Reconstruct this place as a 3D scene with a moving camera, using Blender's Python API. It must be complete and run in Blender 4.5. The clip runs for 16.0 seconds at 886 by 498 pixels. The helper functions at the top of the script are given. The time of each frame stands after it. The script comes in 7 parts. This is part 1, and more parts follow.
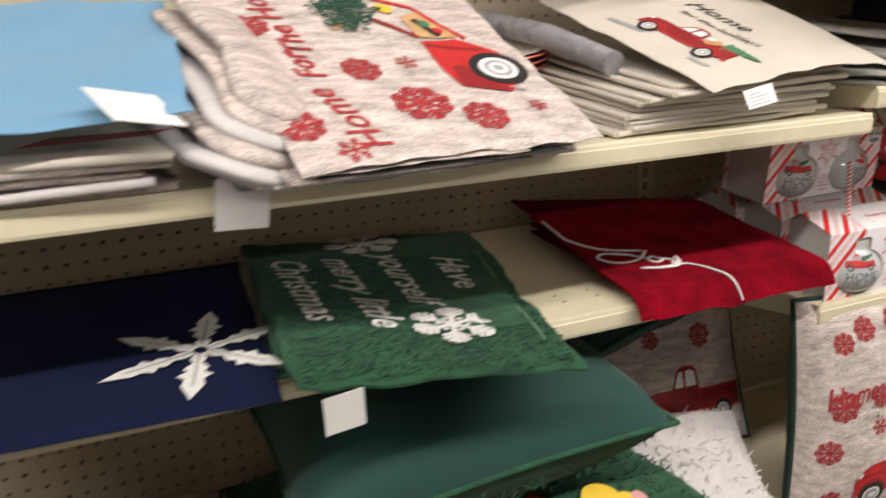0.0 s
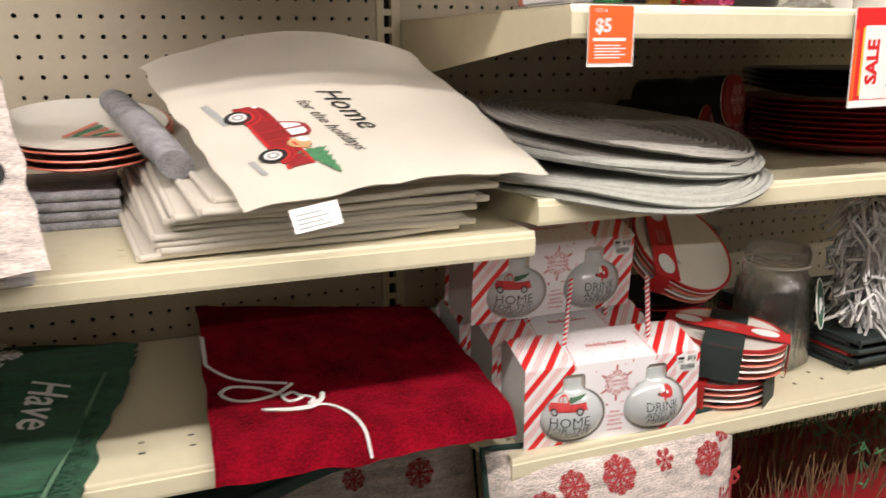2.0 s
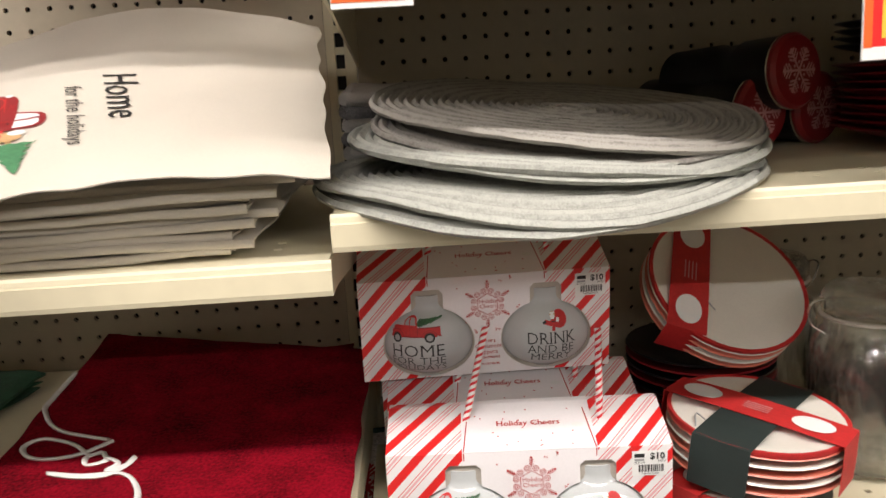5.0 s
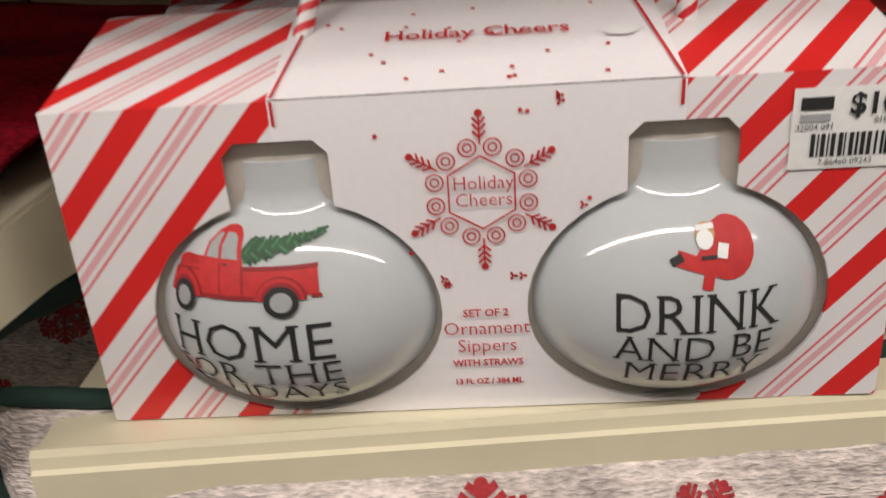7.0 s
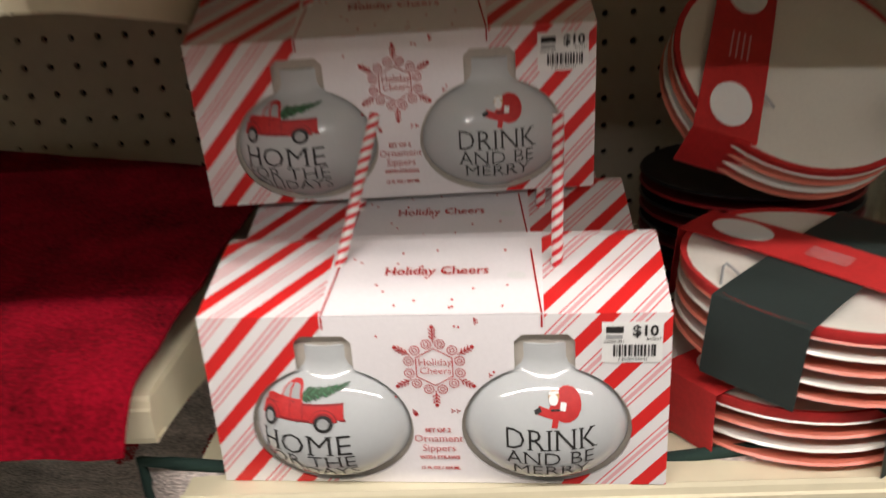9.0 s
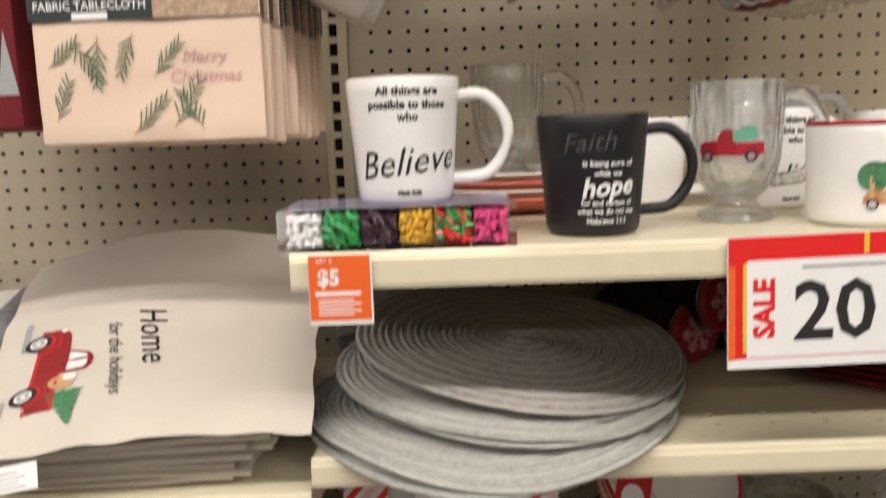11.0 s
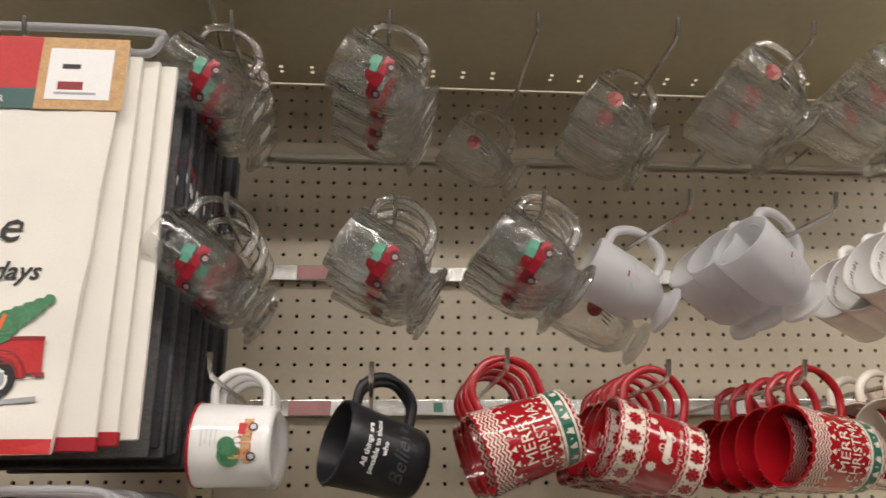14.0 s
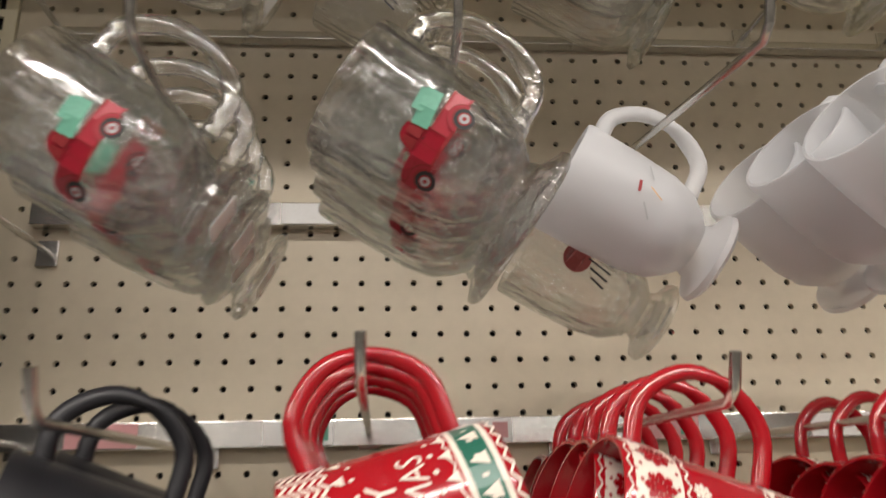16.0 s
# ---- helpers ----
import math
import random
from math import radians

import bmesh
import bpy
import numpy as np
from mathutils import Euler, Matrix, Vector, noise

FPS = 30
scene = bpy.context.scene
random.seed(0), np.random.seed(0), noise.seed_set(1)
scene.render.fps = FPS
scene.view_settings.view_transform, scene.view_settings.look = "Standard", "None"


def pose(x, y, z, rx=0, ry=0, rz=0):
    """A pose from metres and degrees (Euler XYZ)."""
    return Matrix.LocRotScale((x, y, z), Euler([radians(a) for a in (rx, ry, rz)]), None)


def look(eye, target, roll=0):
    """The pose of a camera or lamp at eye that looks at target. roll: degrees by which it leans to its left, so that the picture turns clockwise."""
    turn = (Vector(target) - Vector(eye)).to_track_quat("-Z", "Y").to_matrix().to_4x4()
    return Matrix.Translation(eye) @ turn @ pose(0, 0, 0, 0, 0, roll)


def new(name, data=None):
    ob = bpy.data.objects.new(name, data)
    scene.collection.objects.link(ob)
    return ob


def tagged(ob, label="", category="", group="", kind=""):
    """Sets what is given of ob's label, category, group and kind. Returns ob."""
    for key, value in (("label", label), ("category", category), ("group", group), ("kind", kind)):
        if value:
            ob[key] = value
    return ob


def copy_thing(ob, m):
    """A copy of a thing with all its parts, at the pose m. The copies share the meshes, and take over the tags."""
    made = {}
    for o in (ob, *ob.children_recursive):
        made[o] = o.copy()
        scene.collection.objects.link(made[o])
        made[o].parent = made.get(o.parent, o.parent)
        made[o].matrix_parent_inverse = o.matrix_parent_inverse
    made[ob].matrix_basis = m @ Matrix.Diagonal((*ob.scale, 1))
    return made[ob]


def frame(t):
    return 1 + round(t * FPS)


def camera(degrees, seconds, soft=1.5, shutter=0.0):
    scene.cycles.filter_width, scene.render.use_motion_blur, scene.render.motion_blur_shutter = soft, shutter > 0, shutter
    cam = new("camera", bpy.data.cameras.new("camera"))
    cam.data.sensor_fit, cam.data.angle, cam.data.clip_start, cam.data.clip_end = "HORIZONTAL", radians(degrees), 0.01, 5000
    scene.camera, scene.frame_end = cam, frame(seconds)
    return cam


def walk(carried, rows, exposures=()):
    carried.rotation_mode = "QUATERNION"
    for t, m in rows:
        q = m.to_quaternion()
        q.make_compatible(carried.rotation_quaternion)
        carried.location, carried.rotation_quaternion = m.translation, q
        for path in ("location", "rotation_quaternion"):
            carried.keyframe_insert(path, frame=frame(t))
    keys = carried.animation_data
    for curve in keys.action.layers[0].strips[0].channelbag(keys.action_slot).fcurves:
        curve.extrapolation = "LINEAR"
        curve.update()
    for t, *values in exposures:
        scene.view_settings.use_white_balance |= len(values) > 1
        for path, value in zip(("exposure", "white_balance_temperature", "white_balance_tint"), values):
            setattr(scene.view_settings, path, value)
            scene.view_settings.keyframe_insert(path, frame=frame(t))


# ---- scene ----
EXPOSURES = [(0.0, -0.52), (1.5, -0.42), (3.0, -0.28), (5.3, -0.26), (6.0, -0.34), (6.5, -0.58), (7.0, -0.92), (7.5, -1.06), (8.0, -0.94), (8.7, -0.56), (10.8, -0.70), (11.6, -0.90), (12.0, -1.04), (12.5, -0.97), (14.5, -0.92), (15.3, -0.72), (16.0, -0.60)]
LIGHT_COLOR = (1.0, 0.918, 0.868)
LIGHT_ROWS = ((-2.20, 440.0), (-6.0, 310.0), (-9.0, 300.0), (1.4, 90.0))

cam = camera(57.3, 16.0, shutter=0.4)
PATH = [
    (0, (-0.929, -1.187, 1.286), (-0.176, 0.568, 0.69), -1.7),
    (0.5, (-0.783, -1.127, 1.298), (0.067, 0.591, 0.726), -2.9),
    (1, (-0.654, -1.124, 1.295), (0.203, 0.597, 0.744), -3.0),
    (1.5, (-0.501, -1.168, 1.305), (0.259, 0.605, 0.778), -1.2),
    (2, (-0.39, -1.176, 1.312), (0.318, 0.631, 0.829), -0.2),
    (2.5, (-0.271, -1.147, 1.316), (0.372, 0.691, 0.858), 0.2),
    (3, (-0.185, -1.122, 1.334), (0.344, 0.758, 0.907), 0.3),
    (3.2, (-0.155, -1.119, 1.335), (0.311, 0.782, 0.924), 0.4),
    (5.3, (0.066, -0.953, 1.236), (0.125, 0.999, 0.807), -3.4),
    (5.5, (0.037, -0.869, 1.221), (0.244, 1.039, 0.661), -1.3),
    (6, (0.095, -0.726, 1.106), (0.2, 1.168, 0.471), -3.0),
    (6.5, (0.124, -0.644, 1.04), (0.118, 1.211, 0.291), -4.5),
    (7, (0.133, -0.608, 0.987), (0.137, 1.235, 0.209), -4.0),
    (7.5, (0.145, -0.591, 0.977), (0.131, 1.241, 0.175), -4.3),
    (8, (0.154, -0.596, 0.987), (0.122, 1.233, 0.177), -4.2),
    (8.5, (0.171, -0.646, 1.03), (0.085, 1.185, 0.229), -3.9),
    (8.7, (0.179, -0.685, 1.068), (0.065, 1.151, 0.284), -3.9),
    (10.8, (0.119, -1.117, 1.392), (0.1, 0.859, 1.089), -2.3),
    (11, (0.126, -1.127, 1.445), (0.12, 0.851, 1.146), -2.0),
    (11.5, (0.152, -1.158, 1.557), (0.098, 0.834, 1.383), -0.5),
    (12, (0.167, -1.185, 1.593), (0.114, 0.813, 1.67), 0.1),
    (12.5, (0.187, -1.2, 1.622), (0.188, 0.779, 1.911), 0.1),
    (13, (0.198, -1.222, 1.661), (0.25, 0.716, 2.151), 0.1),
    (13.5, (0.209, -1.239, 1.681), (0.311, 0.658, 2.305), -0.2),
    (14, (0.229, -1.243, 1.68), (0.4, 0.635, 2.345), -0.9),
    (14.5, (0.269, -1.213, 1.674), (0.5, 0.671, 2.304), -1.0),
    (15, (0.286, -1.084, 1.693), (0.533, 0.809, 2.288), -1.1),
    (15.5, (0.311, -0.899, 1.731), (0.555, 0.996, 2.325), -1.8),
    (16, (0.381, -0.766, 1.784), (0.541, 1.124, 2.418), -1.5),
]
walk(cam, [(t, look(eye, target, roll)) for t, eye, target, roll in PATH], EXPOSURES)
# ---- world and light ----
world = bpy.data.worlds.new("world")
world.use_nodes = True
world.node_tree.nodes["Background"].inputs[0].default_value = (0.9, 0.93, 1.0, 1)
world.node_tree.nodes["Background"].inputs[1].default_value = 0.02
scene.world = world


# ---- materials ----
def mat(name, color, rough=0.6, metal=0.0, var=0.12, scale=30.0, fine=400.0, bump=0.05, dist=0.002, sheen=0.0, coat=0.0, stretch=(1, 1, 1), spec=0.5, rings=0.0):
    m = bpy.data.materials.new(name)
    m.use_nodes = True
    nt = m.node_tree
    b = nt.nodes["Principled BSDF"]
    tc = nt.nodes.new("ShaderNodeTexCoord")
    mp = nt.nodes.new("ShaderNodeMapping")
    mp.inputs["Scale"].default_value = stretch
    nt.links.new(tc.outputs["Object"], mp.inputs[0])
    n1 = nt.nodes.new("ShaderNodeTexNoise")
    n1.inputs["Scale"].default_value, n1.inputs["Detail"].default_value = scale, 4
    n2 = nt.nodes.new("ShaderNodeTexNoise")
    n2.inputs["Scale"].default_value, n2.inputs["Detail"].default_value = fine, 2
    for n in (n1, n2):
        nt.links.new(mp.outputs[0], n.inputs["Vector"])
    add = nt.nodes.new("ShaderNodeMath")
    add.operation = "ADD"
    nt.links.new(n1.outputs[0], add.inputs[0])
    nt.links.new(n2.outputs[0], add.inputs[1])
    if rings:
        wv, mul = nt.nodes.new("ShaderNodeTexWave"), nt.nodes.new("ShaderNodeMath")
        wv.wave_type, wv.rings_direction = "RINGS", "Z"
        wv.inputs["Scale"].default_value, wv.inputs["Distortion"].default_value, wv.inputs["Detail Scale"].default_value = 60.0, 2.0, 30.0
        mul.operation = "MULTIPLY_ADD"
        mul.inputs[1].default_value = rings
        nt.links.new(tc.outputs["Object"], wv.inputs["Vector"])
        nt.links.new(wv.outputs["Fac"], mul.inputs[0])
        nt.links.new(add.outputs[0], mul.inputs[2])
        add = mul
    ramp = nt.nodes.new("ShaderNodeMapRange")
    ramp.inputs["From Min"].default_value, ramp.inputs["From Max"].default_value = 0.6, 1.4
    ramp.inputs["To Min"].default_value, ramp.inputs["To Max"].default_value = 1 - var, 1 + var
    nt.links.new(add.outputs[0], ramp.inputs[0])
    mix = nt.nodes.new("ShaderNodeVectorMath")
    mix.operation = "SCALE"
    mix.inputs[0].default_value = color[:3]
    nt.links.new(ramp.outputs[0], mix.inputs["Scale"])
    nt.links.new(mix.outputs[0], b.inputs["Base Color"])
    b.inputs["Roughness"].default_value = rough
    b.inputs["Metallic"].default_value = metal
    b.inputs["Specular IOR Level"].default_value = spec
    b.inputs["Sheen Weight"].default_value = sheen
    b.inputs["Coat Weight"].default_value = coat
    if bump:
        bp = nt.nodes.new("ShaderNodeBump")
        bp.inputs["Strength"].default_value, bp.inputs["Distance"].default_value = bump, dist
        nt.links.new(add.outputs[0], bp.inputs["Height"])
        nt.links.new(bp.outputs[0], b.inputs["Normal"])
    return m


def glassy(name, color=(0.96, 0.98, 0.97), rough=0.02, ior=1.45):
    m = bpy.data.materials.new(name)
    m.use_nodes = True
    b = m.node_tree.nodes["Principled BSDF"]
    b.inputs["Base Color"].default_value = (*color, 1)
    b.inputs["Transmission Weight"].default_value = 1.0
    b.inputs["Roughness"].default_value = rough
    b.inputs["IOR"].default_value = ior
    return m


def striped(name, a, c, axis_u, freq, duty, third=None):
    """Diagonal printed stripes over UV."""
    m = mat(name, a, 0.35, var=0.03, bump=0.0, coat=0.2)
    nt = m.node_tree
    b = nt.nodes["Principled BSDF"]
    base = b.inputs["Base Color"].links[0].from_socket
    tc = nt.nodes.new("ShaderNodeUVMap")
    dot = nt.nodes.new("ShaderNodeVectorMath")
    dot.operation = "DOT_PRODUCT"
    dot.inputs[1].default_value = (axis_u[0] * freq, axis_u[1] * freq, 0)
    nt.links.new(tc.outputs[0], dot.inputs[0])
    fr = nt.nodes.new("ShaderNodeMath")
    fr.operation = "FRACT"
    nt.links.new(dot.outputs["Value"], fr.inputs[0])
    ramp = nt.nodes.new("ShaderNodeValToRGB")
    ramp.color_ramp.interpolation = "CONSTANT"
    stops = [(0.0, c), (duty, a)] + (third or [])
    e = ramp.color_ramp.elements
    e[0].position, e[0].color = stops[0][0], (*stops[0][1], 1)
    e[1].position, e[1].color = stops[1][0], (*stops[1][1], 1)
    for p, col in stops[2:]:
        k = e.new(p)
        k.color = (*col, 1)
    nt.links.new(fr.outputs[0], ramp.inputs[0])
    nt.links.new(ramp.outputs[0], b.inputs["Base Color"])
    return m


CREAM = mat("cream_enamel", (0.70, 0.64, 0.46), 0.38, var=0.05, scale=6, fine=60, bump=0.02)
PEG = mat("tan_pegboard", (0.55, 0.485, 0.365), 0.5, var=0.05, scale=5, fine=90, bump=0.03)
# Near-black: painted shade behind holes and slots; also colours the garland core.
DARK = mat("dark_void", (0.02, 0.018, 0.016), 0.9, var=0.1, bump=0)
STEEL = mat("bright_steel", (0.62, 0.61, 0.58), 0.25, 1.0, var=0.08, bump=0.02)
FLOOR = mat("vinyl_tile", (0.13, 0.125, 0.11), 0.35, var=0.08, scale=4, fine=80, bump=0.02)
PLAIN = mat("painted_wall", (0.26, 0.25, 0.24), 0.7, var=0.05, scale=3, bump=0.03)
# Tone of the added aisle wall, set by how much light it returns.
AISLE_BOUNCE = mat("aisle_bounce_wall", (0.34, 0.325, 0.30), 0.7, var=0.05, scale=3, bump=0.03)
CEIL = mat("ceiling_tile", (0.62, 0.60, 0.58), 0.85, var=0.05, bump=0.05)
WHITE = mat("white_print", (0.80, 0.80, 0.79), 0.5, var=0.03, bump=0)
PAPER = mat("white_paper_tag", (0.82, 0.82, 0.80), 0.6, var=0.04, bump=0.02)
CERAMIC = mat("white_ceramic", (0.80, 0.79, 0.76), 0.12, var=0.03, bump=0, coat=0.3)
CREAMCER = mat("cream_ceramic", (0.78, 0.73, 0.62), 0.2, var=0.04, bump=0.02, coat=0.3)
BLACKCER = mat("matt_black_ceramic", (0.013, 0.013, 0.015), 0.38, var=0.1, bump=0, spec=0.35)
REDCER = mat("red_ceramic", (0.34, 0.006, 0.012), 0.16, var=0.05, bump=0, coat=0.4)
LINEN = mat("cream_cotton", (0.60, 0.555, 0.475), 0.9, var=0.07, scale=14, fine=900, bump=0.25, dist=0.0006, sheen=0.2)
RUNNERCLOTH = mat("ivory_cotton", (0.80, 0.765, 0.69), 0.9, var=0.06, scale=12, fine=900, bump=0.25, dist=0.0006, sheen=0.2)
TAPESTRY = mat("woven_tapestry", (0.60, 0.525, 0.485), 0.95, var=0.58, scale=60, fine=480, bump=1.0, dist=0.0022, stretch=(0.5, 1.6, 1))
GREYCLOTH = mat("grey_woven_cloth", (0.26, 0.255, 0.27), 0.95, var=0.6, scale=60, fine=600, bump=0.6, dist=0.001)
MATLIGHT = mat("silver_braid", (0.345, 0.35, 0.315), 0.75, rings=0.4, var=0.3, scale=120, fine=600, bump=0.6, dist=0.001)
MATDARK = mat("pewter_braid", (0.27, 0.255, 0.23), 0.7, rings=0.6, var=0.5, scale=120, fine=600, bump=0.6, dist=0.001)
NAVY = mat("navy_felt", (0.006, 0.010, 0.036), 0.95, var=0.15, scale=40, fine=700, bump=0.3, spec=0.15)
GREENPLUSH = mat("green_chenille", (0.018, 0.085, 0.040), 0.95, var=0.55, scale=45, fine=500, bump=0.9, dist=0.002, sheen=0.05, stretch=(0.6, 1.5, 1))
GREENVELVET = mat("green_velvet", (0.005, 0.050, 0.040), 0.8, var=0.2, scale=12, fine=500, bump=0.15, sheen=0.15)
REDVELVET = mat("crimson_velvet", (0.17, 0.002, 0.009), 1.0, var=0.75, scale=24, fine=350, bump=0.6, dist=0.002, spec=0.08)
DKGREEN = mat("dark_green_trim", (0.010, 0.032, 0.025), 0.85, var=0.15, bump=0.1)
BLUE = mat("sky_blue_cloth", (0.14, 0.32, 0.50), 0.9, var=0.08, scale=12, fine=500, bump=0.25, sheen=0.2)
STITCH = mat("white_embroidery", (0.74, 0.74, 0.71), 0.85, var=0.12, scale=200, fine=900, bump=0.6, dist=0.0008)
REDPRINT = mat("red_print", (0.50, 0.022, 0.022), 0.6, var=0.15, scale=80, bump=0.05)
WEAVERED = mat("woven_red_yarn", (0.36, 0.03, 0.035), 0.95, var=0.3, scale=150, fine=800, bump=0.6, dist=0.001)
DKRED = mat("dark_red_print", (0.26, 0.015, 0.018), 0.6, var=0.12, scale=60, bump=0.03)
BLACKPRINT = mat("black_print", (0.018, 0.018, 0.018), 0.6, var=0.1, bump=0)
GREYPRINT = mat("grey_print", (0.35, 0.36, 0.36), 0.6, var=0.1, bump=0)
GREENPRINT = mat("green_print", (0.06, 0.20, 0.09), 0.7, var=0.3, scale=120, bump=0.05)
DARKFIR = mat("dark_fir_print", (0.028, 0.085, 0.035), 0.6, var=0.3, scale=120, bump=0)
TEALPRINT = mat("teal_print", (0.12, 0.34, 0.24), 0.4, var=0.1, bump=0)
TANPRINT = mat("tan_print", (0.55, 0.34, 0.16), 0.7, var=0.2, scale=100, bump=0)
YELLOW = mat("yellow_print", (0.75, 0.52, 0.05), 0.5, var=0.05, bump=0)
ORANGE = mat("orange_card", (0.80, 0.13, 0.02), 0.5, var=0.04, bump=0)
SIGNRED = mat("sale_red_card", (0.72, 0.02, 0.02), 0.4, var=0.03, bump=0)
PINKPRINT = mat("pink_print", (0.62, 0.32, 0.32), 0.6, var=0.1, bump=0)
ORNAMENT = mat("white_glazed_ornament", (0.53, 0.555, 0.56), 0.09, var=0.02, bump=0, coat=0.5)
CARD = mat("white_glossy_card", (0.86, 0.83, 0.845), 0.3, var=0.03, scale=10, bump=0.01, coat=0.3)
TANCARD = mat("tan_inner_card", (0.50, 0.46, 0.40), 0.8, var=0.08, bump=0.02)
GREYCARD = mat("grey_inside_card", (0.55, 0.55, 0.53), 0.7, var=0.05, bump=0.02)
BLUSH = mat("blush_tablecloth", (0.74, 0.57, 0.44), 0.85, var=0.05, scale=20, fine=700, bump=0.15)
PLATEWHITE = mat("white_plate", (0.76, 0.73, 0.66), 0.2, var=0.04, bump=0, coat=0.2)
CORAL = mat("coral_plate", (0.66, 0.19, 0.13), 0.3, var=0.08, bump=0)
BLACKPLATE = mat("black_plate", (0.012, 0.012, 0.013), 0.3, var=0.1, bump=0)
REDPLATE = mat("red_charger_plate", (0.26, 0.015, 0.02), 0.3, var=0.1, bump=0)
BLACKFELT = mat("green_black_band", (0.018, 0.028, 0.026), 0.6, var=0.1, bump=0.05)
FUR = mat("grey_fringe", (0.56, 0.55, 0.54), 0.9, var=0.25, scale=80, bump=0.2)
WOOD = mat("pine_wood", (0.50, 0.30, 0.13), 0.6, var=0.2, scale=12, bump=0.1, stretch=(1, 8, 8))


def drinking_glass(name):
    """Clear pressed drinking glass: mostly refracting, with gently wavy walls; part of the light goes straight through."""
    m = bpy.data.materials.new(name)
    m.use_nodes = True
    nt = m.node_tree
    nt.nodes.remove(nt.nodes["Principled BSDF"])
    gl, tr, mx, bp, no, tc, mp = (nt.nodes.new("ShaderNode" + k) for k in ("BsdfGlass", "BsdfTransparent", "MixShader", "Bump", "TexNoise", "TexCoord", "Mapping"))
    gl.inputs["Color"].default_value = (0.995, 1.0, 0.997, 1)
    gl.inputs["Roughness"].default_value, gl.inputs["IOR"].default_value = 0.0, 1.52
    tr.inputs[0].default_value = (0.99, 0.995, 0.99, 1)
    mx.inputs[0].default_value = 0.34
    sh, mg = nt.nodes.new("ShaderNodeBsdfGlossy"), nt.nodes.new("ShaderNodeMixShader")
    sh.inputs["Roughness"].default_value, mg.inputs[0].default_value = 0.06, 0.10
    mp.inputs["Scale"].default_value = (1, 1, 0.3)
    no.inputs["Scale"].default_value, no.inputs["Detail"].default_value = 80, 1
    bp.inputs["Strength"].default_value, bp.inputs["Distance"].default_value = 0.9, 0.005
    for a, b in ((tc.outputs["Object"], mp.inputs[0]), (mp.outputs[0], no.inputs["Vector"]), (no.outputs[0], bp.inputs["Height"]), (bp.outputs[0], gl.inputs["Normal"]),
                 (bp.outputs[0], sh.inputs["Normal"]), (gl.outputs[0], mg.inputs[1]), (sh.outputs[0], mg.inputs[2]), (mg.outputs[0], mx.inputs[1]), (tr.outputs[0], mx.inputs[2]), (mx.outputs[0], nt.nodes["Material Output"].inputs[0])):
        nt.links.new(a, b)
    return m


CLEAR = drinking_glass("clear_glass")
DIMPRINT = mat("faint_grey_gloss", (0.07, 0.07, 0.072), 0.25, var=0.1, bump=0)
SPRIG = mat("sprig_green", (0.07, 0.16, 0.10), 0.8, var=0.5, scale=80, bump=0)


def frosted(name, color):
    """Etched glass: half see-through, half milky, with a soft gloss."""
    m = bpy.data.materials.new(name)
    m.use_nodes = True
    nt = m.node_tree
    bs = nt.nodes["Principled BSDF"]
    bs.inputs["Base Color"].default_value, bs.inputs["Roughness"].default_value = (*color, 1), 0.35
    tr, tl, m1, m2 = (nt.nodes.new("ShaderNode" + k) for k in ("BsdfTransparent", "BsdfTranslucent", "MixShader", "MixShader"))
    tr.inputs[0].default_value = (0.95, 0.95, 0.95, 1)
    tl.inputs[0].default_value = (*color, 1)
    m1.inputs[0].default_value, m2.inputs[0].default_value = 0.35, 0.42
    for a, b in ((bs.outputs[0], m1.inputs[1]), (tl.outputs[0], m1.inputs[2]), (m1.outputs[0], m2.inputs[1]), (tr.outputs[0], m2.inputs[2]), (m2.outputs[0], nt.nodes["Material Output"].inputs[0])):
        nt.links.new(a, b)
    return m


FROST = frosted("frosted_glass", (0.78, 0.79, 0.80))
HANGER = frosted("milky_hanger_plastic", (0.62, 0.62, 0.64))
PLASTIC = glassy("clear_plastic", (0.93, 0.93, 0.97), 0.08, 1.2)
STRIPE_CARD = striped("candy_stripe_card", (0.80, 0.78, 0.78), (0.70, 0.02, 0.02), (0.74, -0.67), 38.0, 0.28,
                      [(0.50, (0.72, 0.16, 0.18)), (0.53, (0.80, 0.78, 0.78)), (0.58, (0.76, 0.42, 0.44)), (0.66, (0.80, 0.78, 0.78)), (0.71, (0.72, 0.16, 0.18)), (0.74, (0.80, 0.78, 0.78))])
STRAW = striped("candy_stripe_straw", (0.80, 0.78, 0.76), (0.68, 0.02, 0.03), (0.5, 1.0), 4.0, 0.45)


# ---- building helpers ----
def part(name, bm, material, parent=None, label=""):
    me = bpy.data.meshes.new(name)
    bm.normal_update()
    bm.to_mesh(me)
    bm.free()
    for m in material if isinstance(material, (list, tuple)) else [material]:
        me.materials.append(m)
    ob = new(name, me)
    if parent:
        ob.parent = parent
    if label:
        tagged(ob, label)
    return ob


def thing(name, m, label, category, group="", kind=""):
    ob = new(name)
    ob.empty_display_size = 0.02
    ob.matrix_basis = m
    return tagged(ob, label, category, group, kind)


def smooth(ob, angle=40):
    me = ob.data
    for p in me.polygons:
        p.use_smooth = True
    me.set_sharp_from_angle(angle=radians(angle))
    return ob


